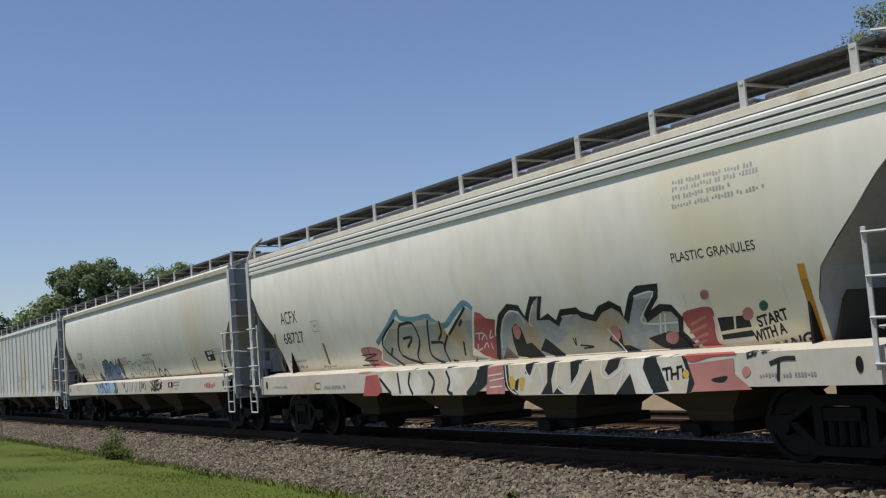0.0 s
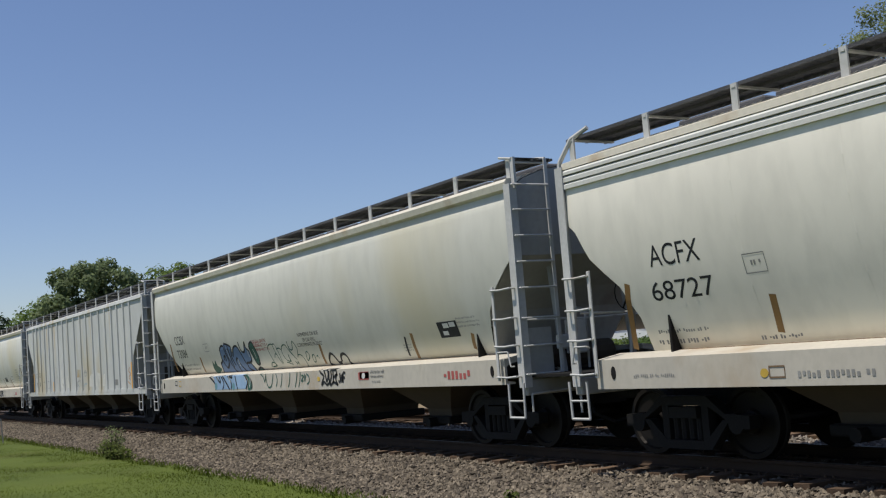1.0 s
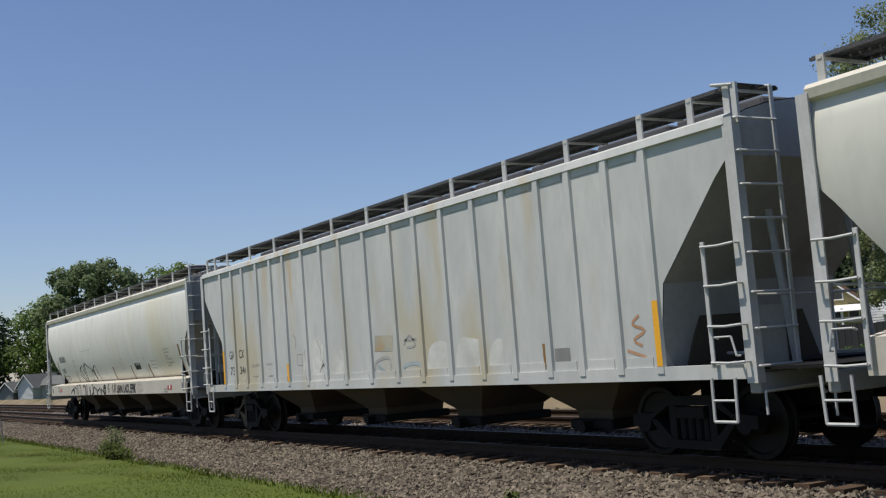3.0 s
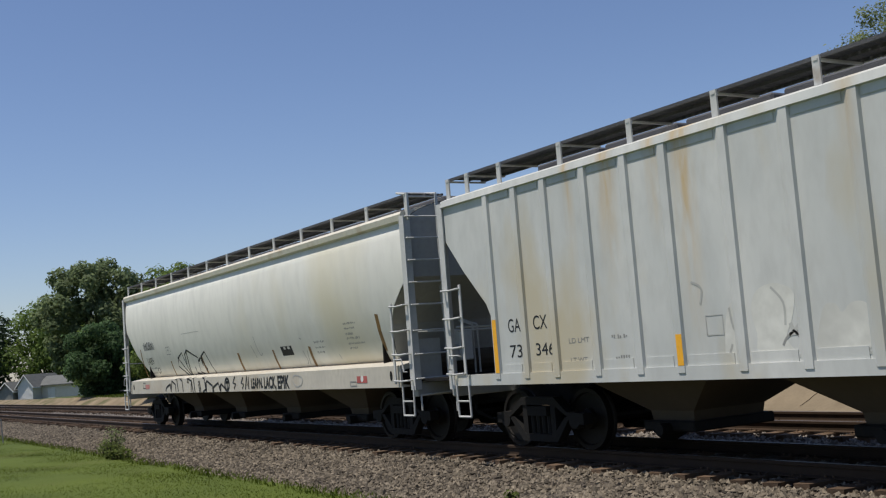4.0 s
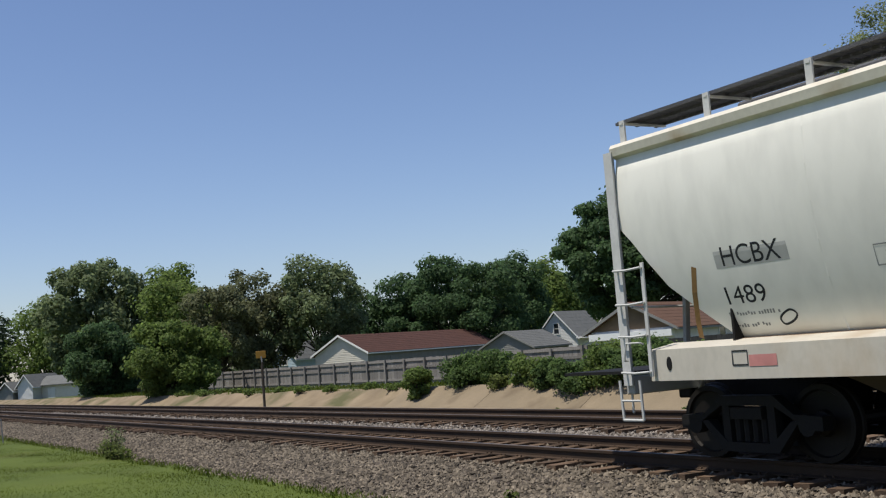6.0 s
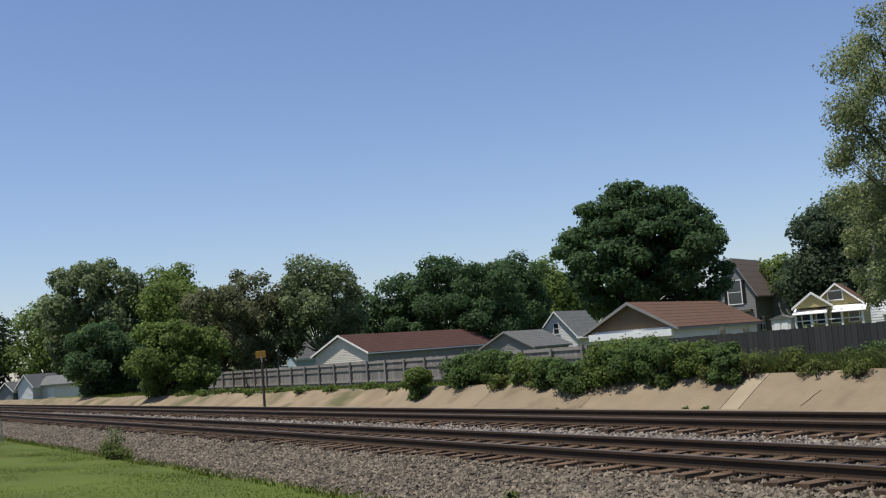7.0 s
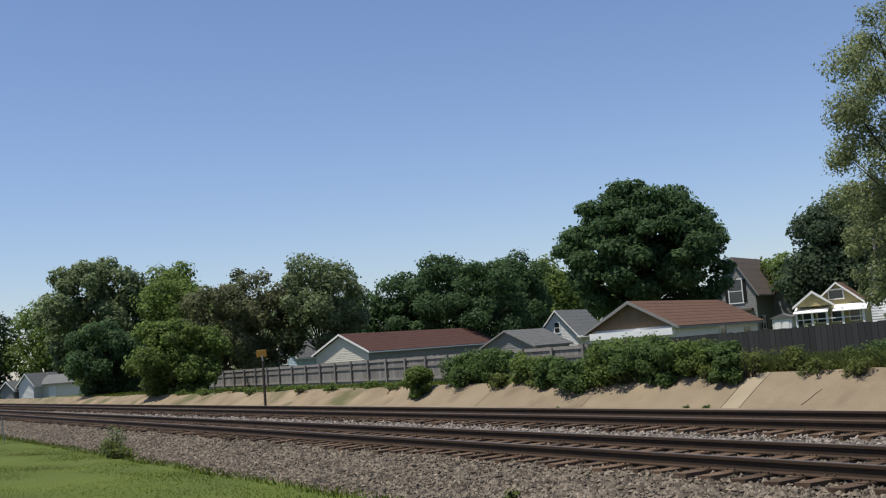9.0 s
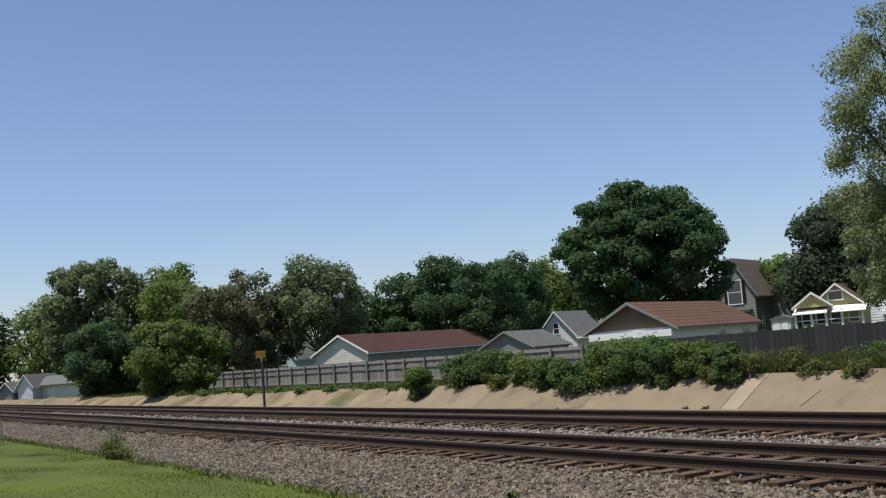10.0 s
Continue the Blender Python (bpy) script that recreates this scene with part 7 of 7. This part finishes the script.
part("side_window", boxes((5.99, 6.03, 14.2, 15.6, 1.2, 1.55)), GLASS_DARK, g2, "narrow dark window")
part("awning", boxes((0.0, 6.0, -0.5, 0.0, 1.45, 1.9)), TRIM_WHITE, g2, "white awning")
g2b = gabled("shed", "small low shed with grey shingle roof", pose(-109.5, 70.0, 0, 0, 0, TOWN), 7.0, 9.0, -0.6, 1.3, 3.1, DIM_SIDING, DIM_SIDING, ROOF_GREY, DIM_SIDING, trim=DIM_SIDING, category="shed")
wh = gabled("white_house", "small white clapboard house with grey shingle roof", pose(-124.5, 89.0, 0, 0, 0, TOWN), 6.2, 9.0, -0.6, 2.2, 5.6, WHITE_SIDING, WHITE_SIDING, ROOF_GREY, WHITE_SIDING, over=0.45)
window(wh, pose(3.1, -0.02, 2.7), 0.75, 1.4, 2)
window(wh, pose(3.2, -0.02, 0.2), 0.9, 1.3, 2)
part("porch_roof", boxes((6.2, 8.6, -0.5, 2.5, 1.9, 2.1)), TRIM_WHITE, wh, "white porch roof")
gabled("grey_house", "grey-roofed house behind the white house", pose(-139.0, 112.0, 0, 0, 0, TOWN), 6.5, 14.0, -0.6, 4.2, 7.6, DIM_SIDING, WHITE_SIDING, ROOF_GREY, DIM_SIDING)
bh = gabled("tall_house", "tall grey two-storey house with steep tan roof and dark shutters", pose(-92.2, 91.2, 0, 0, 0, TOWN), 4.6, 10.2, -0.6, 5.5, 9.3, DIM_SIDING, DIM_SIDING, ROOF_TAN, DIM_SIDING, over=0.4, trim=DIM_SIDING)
window(bh, pose(2.35, -0.02, 4.3), 1.5, 2.6, 2, shutters=TRUCK_BLACK)
part("bay_roof", boxes((0.6, 4.2, -0.8, 0.0, 3.35, 3.6)), ROOF_TAN, bh, "tan bay roof")
window(bh, pose(4.6, 2.0, 1.2, 0, 0, 90), 1.0, 1.4, 2, shutters=TRUCK_BLACK)
part("rear_wing", boxes((4.62, 6.8, 6.2, 10.0, -0.6, 5.2)), DIM_SIDING, bh)
part("rear_wing_roof", prism(bmesh.new(), [(5.9, 5.2), (10.3, 5.2), (10.3, 5.35), (8.1, 6.9), (5.9, 5.35)][::-1], "x", 4.62, 7.1), ROOF_TAN, bh)
ph = gabled("yellow_house", "small yellow house with white trim, porch and tan roof", pose(-76.4, 88.9, 0, 0, 0, TOWN + 6), 4.6, 9.0, -0.6, 3.2, 5.1, YELLOW_SIDING, YELLOW_SIDING, ROOF_BROWN, YELLOW_SIDING, over=0.35)
window(ph, pose(2.2, -0.02, 3.65), 1.3, 0.85, 1)
part("porch_gable", prism(bmesh.new(), [(-1.6, 3.05), (1.9, 3.05), (0.15, 4.35)], "y", -1.5, -0.2), YELLOW_SIDING, ph)
for s in (-1, 1):
    part("porch_trim", prism(bmesh.new(), [(0.15, 4.35), (0.15 + s * 2.0, 2.9), (0.15 + s * 2.0, 3.12), (0.15, 4.6)], "y", -1.75, -1.45), TRIM_WHITE, ph, "white bargeboard")
for ax, bx in ((-1.75, 1.55), (2.0, 5.15)):
    part("porch_awning", prism(bmesh.new(), [(-0.2, 3.05), (-2.3, 2.45), (-2.3, 2.38), (-0.2, 2.97)], "x", ax, bx), TRIM_WHITE, ph, "white porch awning")
for px in (-1.5, 0.0, 1.4, 2.9, 4.8):
    part("porch_post", boxes((px - 0.1, px + 0.1, -2.0, -1.8, -0.6, 2.75)), TRIM_WHITE, ph)
part("porch_railing", boxes((-1.5, 4.8, -1.95, -1.88, 1.7, 1.8)), TRIM_WHITE, ph)
for px in (-0.7, 0.7, 2.1, 3.8):
    window(ph, pose(px, -0.02, 1.4), 0.9, 1.3, 1)
wr = gabled("white_house", "tall white clapboard house behind a leafy tree", pose(-52.8, 67.4, 0, 0, 0, TOWN), 7.5, 9.0, -0.6, 4.6, 8.4, WHITE_SIDING, WHITE_SIDING, ROOF_TAN, WHITE_SIDING)
part("porch_roof", boxes((0.8, 7.5, -1.8, 0.0, 1.75, 1.95)), TRIM_WHITE, wr, "white porch roof")
window(wr, pose(3.4, -0.02, 4.6), 1.0, 1.6, 2)
lh = gabled("white_cottage", "small white cottage with grey roof far along the line", pose(-202.3, 34.3, 0, 0, 0, 46), 2.9, 9.0, -1.2, 1.2, 3.0, WHITE_SIDING, WHITE_SIDING, ROOF_GREY, GREY_SIDING)
part("side_wing", boxes((2.92, 10.5, 2.5, 7.5, -1.2, 1.0)), GREY_SIDING, lh)
part("wing_roof", prism(bmesh.new(), [(2.0, 1.0), (8.0, 1.0), (8.0, 1.15), (5.0, 2.7), (2.0, 1.15)], "x", 2.4, 11.0), ROOF_GREY, lh)
part("door", boxes((4.2, 5.6, 2.42, 2.5, -1.2, 0.7)), WHITE_SIDING, lh)
gabled("shed", "small grey shed beside the far white cottage", pose(-204.0, 31.6, 0, 0, 0, 46), 2.6, 5.0, -1.3, 0.6, 1.9, DIM_SIDING, DIM_SIDING, ROOF_GREY, DIM_SIDING, category="shed")
bl = gabled("blue_house", "pale blue house glimpsed between trees", pose(-135.5, 54.5, 0, 0, 0, TOWN), 4.0, 7.0, -0.6, 2.2, 4.2, BLUE_SIDING, BLUE_SIDING, ROOF_GREY, BLUE_SIDING)
window(bl, pose(2.0, -0.02, 1.4), 0.9, 1.2, 2)


def build_white_shed():
    s = thing("garden_shed", "small white boarded shed above the dark fence", "shed", pose(-78.5, 85.0, -0.4, 0, 0, TOWN))
    part("wall", boxes((0, 1.9, 0, 1.8, -0.1, 2.5)), WHITE_SIDING, s)
    part("roof", prism(bmesh.new(), [(-0.15, 2.5), (2.05, 2.5), (2.05, 2.6), (0.95, 2.95), (-0.15, 2.6)], "y", -0.15, 1.95), ROOF_GREY, s)
    for x in (0.25, 1.05):
        part("door_panel", boxes((x, x + 0.6, -0.04, 0.0, 0.1, 2.2)), TRIM_WHITE, s)


build_white_shed()


def build_pole():
    p = thing("utility_pole", "pale weathered utility pole with a transformer can", "utility pole", pose(-66.9, 86.8, -0.3))
    part("shaft", tube(bmesh.new(), (0, 0, 0), (0, 0, 12.9), 0.16, 0.12, 8), FENCE_GREY, p)
    part("transformer", bevelled(tube(bmesh.new(), (-0.35, 0, 10.2), (-0.35, 0, 11.0), 0.26, 0.26, 10), 0.02), STEEL_GREY, p)


build_pole()


# ---- trees and bushes ----
def leaf_cloud(centres, radii, count, size, seed, squash=0.85, hollow=0.35, flat=0.5):
    """Leaf sprays (bent quads) on and within a set of lobes; returns vertices and faces."""
    rng = np.random.default_rng(seed)
    c, r = np.array(centres, float), np.array(radii, float)
    pick = rng.choice(len(c), count, p=r ** 2 / (r ** 2).sum())
    d = rng.normal(0, 1, (count, 3))
    d /= np.linalg.norm(d, axis=1, keepdims=True)
    rad = r[pick] * (hollow + (1 - hollow) * rng.random(count) ** 0.45) * np.where(rng.random(count) < 0.18, rng.uniform(1.0, 1.4, count), rng.uniform(0.9, 1.1, count))
    p = c[pick] + d * rad[:, None] * np.array([1, 1, squash])
    s = size * rng.uniform(0.6, 1.4, count)
    n = d + rng.normal(0, flat, (count, 3)) + np.array([0, 0, 0.35])
    n /= np.linalg.norm(n, axis=1, keepdims=True)
    u = np.cross(n, rng.normal(0, 1, (count, 3)))
    u /= np.linalg.norm(u, axis=1, keepdims=True)
    w = np.cross(n, u)
    su, sw = s[:, None] * u, s[:, None] * w * rng.uniform(0.45, 0.8, (count, 1))
    droop = n * s[:, None] * rng.uniform(-0.35, 0.15, (count, 1))
    v = np.stack([p - su, p - sw * 0.9 + droop * 0.3, p + su + droop, p + sw], 1)
    f = np.array([[0, 1, 2, 3]]) + (np.arange(count) * 4)[:, None]
    return v.reshape(-1, 3).tolist(), f.tolist()


def lobes_for(rx, ry, rz, zc, n, seed, lobe=0.34, low=-0.75):
    """Lobes spread evenly over an ellipsoid, with some inside it."""
    rng = random.Random(seed)
    out, rad = [], []
    for i in range(n):
        t = 1 - (1 - low) * (i + 0.5) / n
        a = i * 2.39996 + rng.uniform(-0.4, 0.4)
        k = math.sqrt(max(0.0, 1 - t * t))
        q = rng.uniform(0.72, 0.98) if i % 3 else rng.uniform(0.3, 0.7)
        out.append((math.cos(a) * k * rx * q, math.sin(a) * k * ry * q, zc + t * rz * q))
        rad.append((rx + ry + rz) / 3 * lobe * rng.uniform(0.65, 1.2))
    return out, rad


def tree(name, label, x, y, z0, height, rx, rz, leaf, count, size, seed, n=26, trunk=0.28, lobe=0.34, low=-0.75, zc=None, hollow=0.35, category="tree", ry=None, squash=0.85):
    t = thing(name, label, category, pose(x, y, z0))
    zc = height - rz if zc is None else zc
    rng = random.Random(seed)
    centres, radii = lobes_for(rx, ry or rx, rz, zc, n, seed, lobe, low)
    bm = bmesh.new()
    fork = max(0.8, zc - rz * 0.75)
    p = Vector((0, 0, -1.3))
    for i in range(4):
        q = Vector((rng.uniform(-0.15, 0.15), rng.uniform(-0.15, 0.15), -1.3 + (fork + 1.3) * (i + 1) / 4))
        tube(bm, p, q, trunk * (1.15 - 0.12 * i), trunk * (1.03 - 0.12 * i), 8)
        p = q
    for c in centres[::2]:
        mid = p.lerp(Vector(c), 0.5) + Vector((rng.uniform(-0.4, 0.4), rng.uniform(-0.4, 0.4), rng.uniform(0.1, 0.6)))
        tube(bm, p, mid, trunk * 0.38, trunk * 0.2, 5)
        tube(bm, mid, c, trunk * 0.2, trunk * 0.06, 5)
    part("trunk", bm, BARK, t)
    v, f = leaf_cloud(centres, radii, int(count * 1.45), size * 0.78, seed, squash=squash, hollow=hollow)
    raw("crown", v, f, leaf, t)
    return t


# far left to right
tree("tree", "dark olive tree at the far end of the line", -232, 31.0, -1.2, 21.0, 7.5, 11.0, LEAF_SPRUCE, 9000, 0.5, 21, n=44, low=-1.0)
tree("tree", "green leafy tree behind the far cottage", -224, 45.0, -1.2, 18.0, 8.5, 9.6, LEAF_GREEN, 11000, 0.42, 22, n=50, low=-1.0)
tree("tree", "tall olive-brown tree with sky showing through its crown", -142.5, 34.0, -0.5, 17.6, 7.0, 7.8, LEAF_OLIVE, 15000, 0.34, 23, n=54, lobe=0.23, low=-0.9)
tree("tree", "dense green undergrowth tree beside the olive tree", -138, 33.5, -0.5, 8.5, 4.2, 4.2, LEAF_GREEN, 8000, 0.30, 24, n=34, low=-0.98)
tree("tree", "slim pale green tree top among others", -142, 44.0, -0.5, 16.0, 4.5, 7.0, LEAF_GREEN, 7000, 0.32, 25, n=34)
tree("tree", "rounded fresh green tree rooted on the bank by the fence", -70.0, 21.6, -0.2, 5.3, 2.9, 2.8, LEAF_GREEN, 17000, 0.15, 26, n=54, low=-1.0, lobe=0.26, trunk=0.14)
tree("tree", "dark green scrubby tree at the foot of the bank", -91.0, 22.2, 0.1, 6.2, 3.0, 3.2, LEAF_MAPLE, 12000, 0.18, 126, n=44, low=-1.0, lobe=0.28, trunk=0.14)
tree("tree", "dark olive scrub beside the bank", -97.0, 24.5, 0.0, 5.6, 2.8, 2.9, LEAF_OLIVE, 9000, 0.19, 127, n=40, low=-1.0, lobe=0.28, trunk=0.14)
tree("tree", "bright green small tree behind the bank", -126, 39.5, -0.5, 13.2, 5.0, 6.7, LEAF_GREEN, 12000, 0.28, 27, n=40, low=-0.95)
tree("tree", "sparse brownish-green tree in young leaf", -116, 41.0, -0.5, 12.0, 4.6, 5.8, LEAF_BROWN, 10000, 0.25, 28, n=44, lobe=0.26, low=-0.95)
tree("tree", "sparse brownish-green tree beside the fence", -121, 47.0, -0.5, 13.4, 4.9, 6.3, LEAF_BROWN, 9000, 0.26, 29, n=44, lobe=0.26, low=-0.9)
tree("tree", "olive-green tree with open branches above the garage", -117, 53.0, -0.5, 14.3, 5.3, 6.5, LEAF_OLIVE, 11000, 0.27, 30, n=48, lobe=0.25, low=-0.7)
tree("tree", "dark green rounded maple behind the garage", -136, 69.5, -0.5, 12.0, 5.6, 6.0, LEAF_MAPLE, 10000, 0.30, 31, n=44, lobe=0.28, low=-0.9)
tree("tree", "large dark green maple with dense rounded crown", -129, 78.5, -0.5, 15.4, 10.2, 8.2, LEAF_MAPLE, 34000, 0.29, 32, n=110, lobe=0.2, low=-0.9, squash=0.6)
tree("tree", "dark green maple beside the white house", -133, 92, -0.5, 15.6, 5.0, 7.4, LEAF_MAPLE, 12000, 0.30, 33, n=54, lobe=0.28, low=-0.9)
tree("tree", "lighter green tree far behind the houses", -146, 108.0, -0.5, 15.8, 7.5, 7.5, LEAF_GREEN, 8000, 0.40, 34, n=34)
tree("tree", "very large dark green maple with a broad domed crown", -73.5, 64.3, -0.4, 15.4, 7.5, 6.6, LEAF_MAPLE, 46000, 0.24, 35, n=150, trunk=0.45, lobe=0.18, low=-0.85, squash=0.6)
tree("tree", "dark conifer-green tree behind the yellow house", -80.8, 98.5, -0.5, 14.6, 5.2, 7.2, LEAF_SPRUCE, 12000, 0.32, 36, n=44)
tree("tree", "mid-green tree rising behind the dark tree", -82.0, 104.0, -0.5, 16.4, 6.6, 7.8, LEAF_MAPLE, 10000, 0.35, 37, n=40)
tree("tree", "yellow-green tree glimpsed behind the tall house", -92, 102.0, -0.5, 10.5, 4.5, 4.6, LEAF_GREEN, 5000, 0.33, 38)
tree("tree", "tall airy light green tree with drooping twigs", -25.9, 39.0, -0.1, 16.4, 5.1, 7.6, LEAF_LIGHT, 62000, 0.085, 39, n=170, trunk=0.2, lobe=0.14, low=-1.0, zc=8.3, hollow=0.05)
tree("tree", "young light green tree before the tall white house", -30.4, 41.0, -0.1, 7.4, 2.0, 3.0, LEAF_LIGHT, 16000, 0.085, 41, n=60, trunk=0.09, lobe=0.2, low=-1.0, hollow=0.1)
for i, (x, y, h, r) in enumerate(((-215, 60, 13, 8), (-200, 80, 14, 9), (-190, 110, 15, 9), (-262, 34, 17, 9), (-170, 130, 15, 9), (-275, 22, 15, 9), (-300, 12, 15, 9), (-330, 20, 17, 9), (-110, 140, 15, 9))):
    tree("tree", "distant green tree closing the view", x, y, -1.4 if x < -160 else -0.5, h, r, h * 0.5, LEAF_OLIVE, 4500, 0.55, 60 + i, n=34, low=-1.0)


def bush(label, x, y, h, r, leaf, count, size, seed, name="bush"):
    b = thing(name, label, "bush", pose(x, y, ground_z(x, y)))
    rng = random.Random(seed)
    centres, radii = [], []
    for i in range(22):
        a, q = rng.uniform(0, math.tau), rng.uniform(0.1, 0.75)
        centres.append((math.cos(a) * r * q, math.sin(a) * r * q * 0.7, h * rng.uniform(0.08, 0.86)))
        radii.append(min(r, h) * rng.uniform(0.2, 0.4))
    bm = bmesh.new()
    for c in centres:
        tube(bm, (c[0] * 0.2, c[1] * 0.2, -0.1), c, 0.025, 0.008, 5)
    part("stem", bm, BARK, b)
    v, f = leaf_cloud(centres, radii, count, size, seed, hollow=0.2)
    raw("foliage", v, f, leaf, b)


for i, (x, y, h, r) in enumerate(((-35.2, 19.75, 1.5, 0.8), (-33.2, 20.5, 1.55, 1.1), (-32.0, 20.8, 1.6, 1.0), (-29.2, 20.5, 1.45, 1.1), (-27.7, 20.2, 1.1, 0.8), (-26.2, 19.9, 1.35, 1.0), (-25.0, 20.3, 1.6, 1.1), (-23.9, 20.2, 1.45, 1.1), (-22.8, 20.1, 1.4, 1.0), (-21.7, 20.3, 1.35, 0.9), (-20.9, 20.5, 1.2, 0.7), (-20.1, 20.0, 1.4, 0.55), (-34.3, 21.5, 1.5, 1.0), (-24.4, 21.4, 1.6, 1.2))):
    bush("leafy green sapling bush on the concrete bank", x, y, h * 0.7, r, LEAF_BUSH if i % 3 else LEAF_GREEN, 5200, 0.055, 80 + i)
for i, x in enumerate((-30.4, -28.4, -26.9, -24.0)):
    bush("low yellow-green weeds hanging over the concrete", x, 20.15, 0.5, 0.6, LEAF_WEED, 500, 0.06, 100 + i, "weed_clump")
for i, (x, y) in enumerate(((-20.6, 19.0), (-20.1, 18.7), (-25.6, 18.8), (-19.9, 19.0))):
    bush("small green weed at the foot of the concrete", x, y, 0.22, 0.16, LEAF_BUSH, 90, 0.04, 110 + i, "weed_clump")
bush("tall thin pale green weed at the edge of the lawn", -30.7, 7.6, 0.80, 0.55, LEAF_LIGHT, 420, 0.035, 120, "weed_clump")
bush("tangle of pale green weeds at the edge of the lawn", -30.2, 7.35, 0.40, 0.6, LEAF_WEED, 600, 0.03, 123, "weed_clump")
bush("low green weeds at the edge of the lawn", -28.4, 7.2, 0.28, 0.8, LEAF_WEED, 500, 0.04, 121, "weed_clump")
bush("small green weed in the ballast", -11.6, 7.7, 0.35, 0.15, LEAF_WEED, 90, 0.035, 122, "weed_clump")
grass_blades("tall_weeds", 40000, -22.5, -9, 20.45, 24.5, 0.1, 0.5, LEAF_WEED, "tall yellow-green weeds above the concrete bank", 130, 0.5, 0.22)
for i in range(30):
    wx = -21.5 + 0.4 * i
    bush("leafy yellow-green weeds above the concrete bank", wx, 21.0 + 0.9 * math.sin(i * 2.3), 0.5 + 0.14 * math.sin(i * 1.7), 0.55, LEAF_WEED if i % 3 else LEAF_BUSH, 900, 0.032, 140 + i, "weed_clump")
for i in range(12):
    wx = -66.0 + 2.45 * i + 0.8 * math.sin(i * 1.3)
    bush("low green weeds hanging over the bare bank", wx, 20.5 + 0.3 * math.sin(i * 2.1), 0.3, 0.7, LEAF_GREEN, 350, 0.05, 170 + i, "weed_clump")
grass_blades("bank_grass", 12000, -95, -21, 20.4, 26.0, 0.06, 0.25, BLADE, "rough green grass below the wooden fence", 131, 0.4)



def motions():
    for car in CARS:
        x0 = car["start_x"]
        walk(car, [(0.5 * k, pose(x0 + SPEED * 0.5 * k, TRACK_Y, 0)) for k in range(21)])
    roll_rows = [(k / 30, math.degrees(SPEED * k / 30 / WHEEL_R)) for k in range(301)]
    for ws, px, pz in WHEELSETS:
        walk(ws, [(t, pose(px, 0, pz) @ pose(0, 0, 0, 0, a % 360.0, 0)) for t, a in roll_rows])


motions()
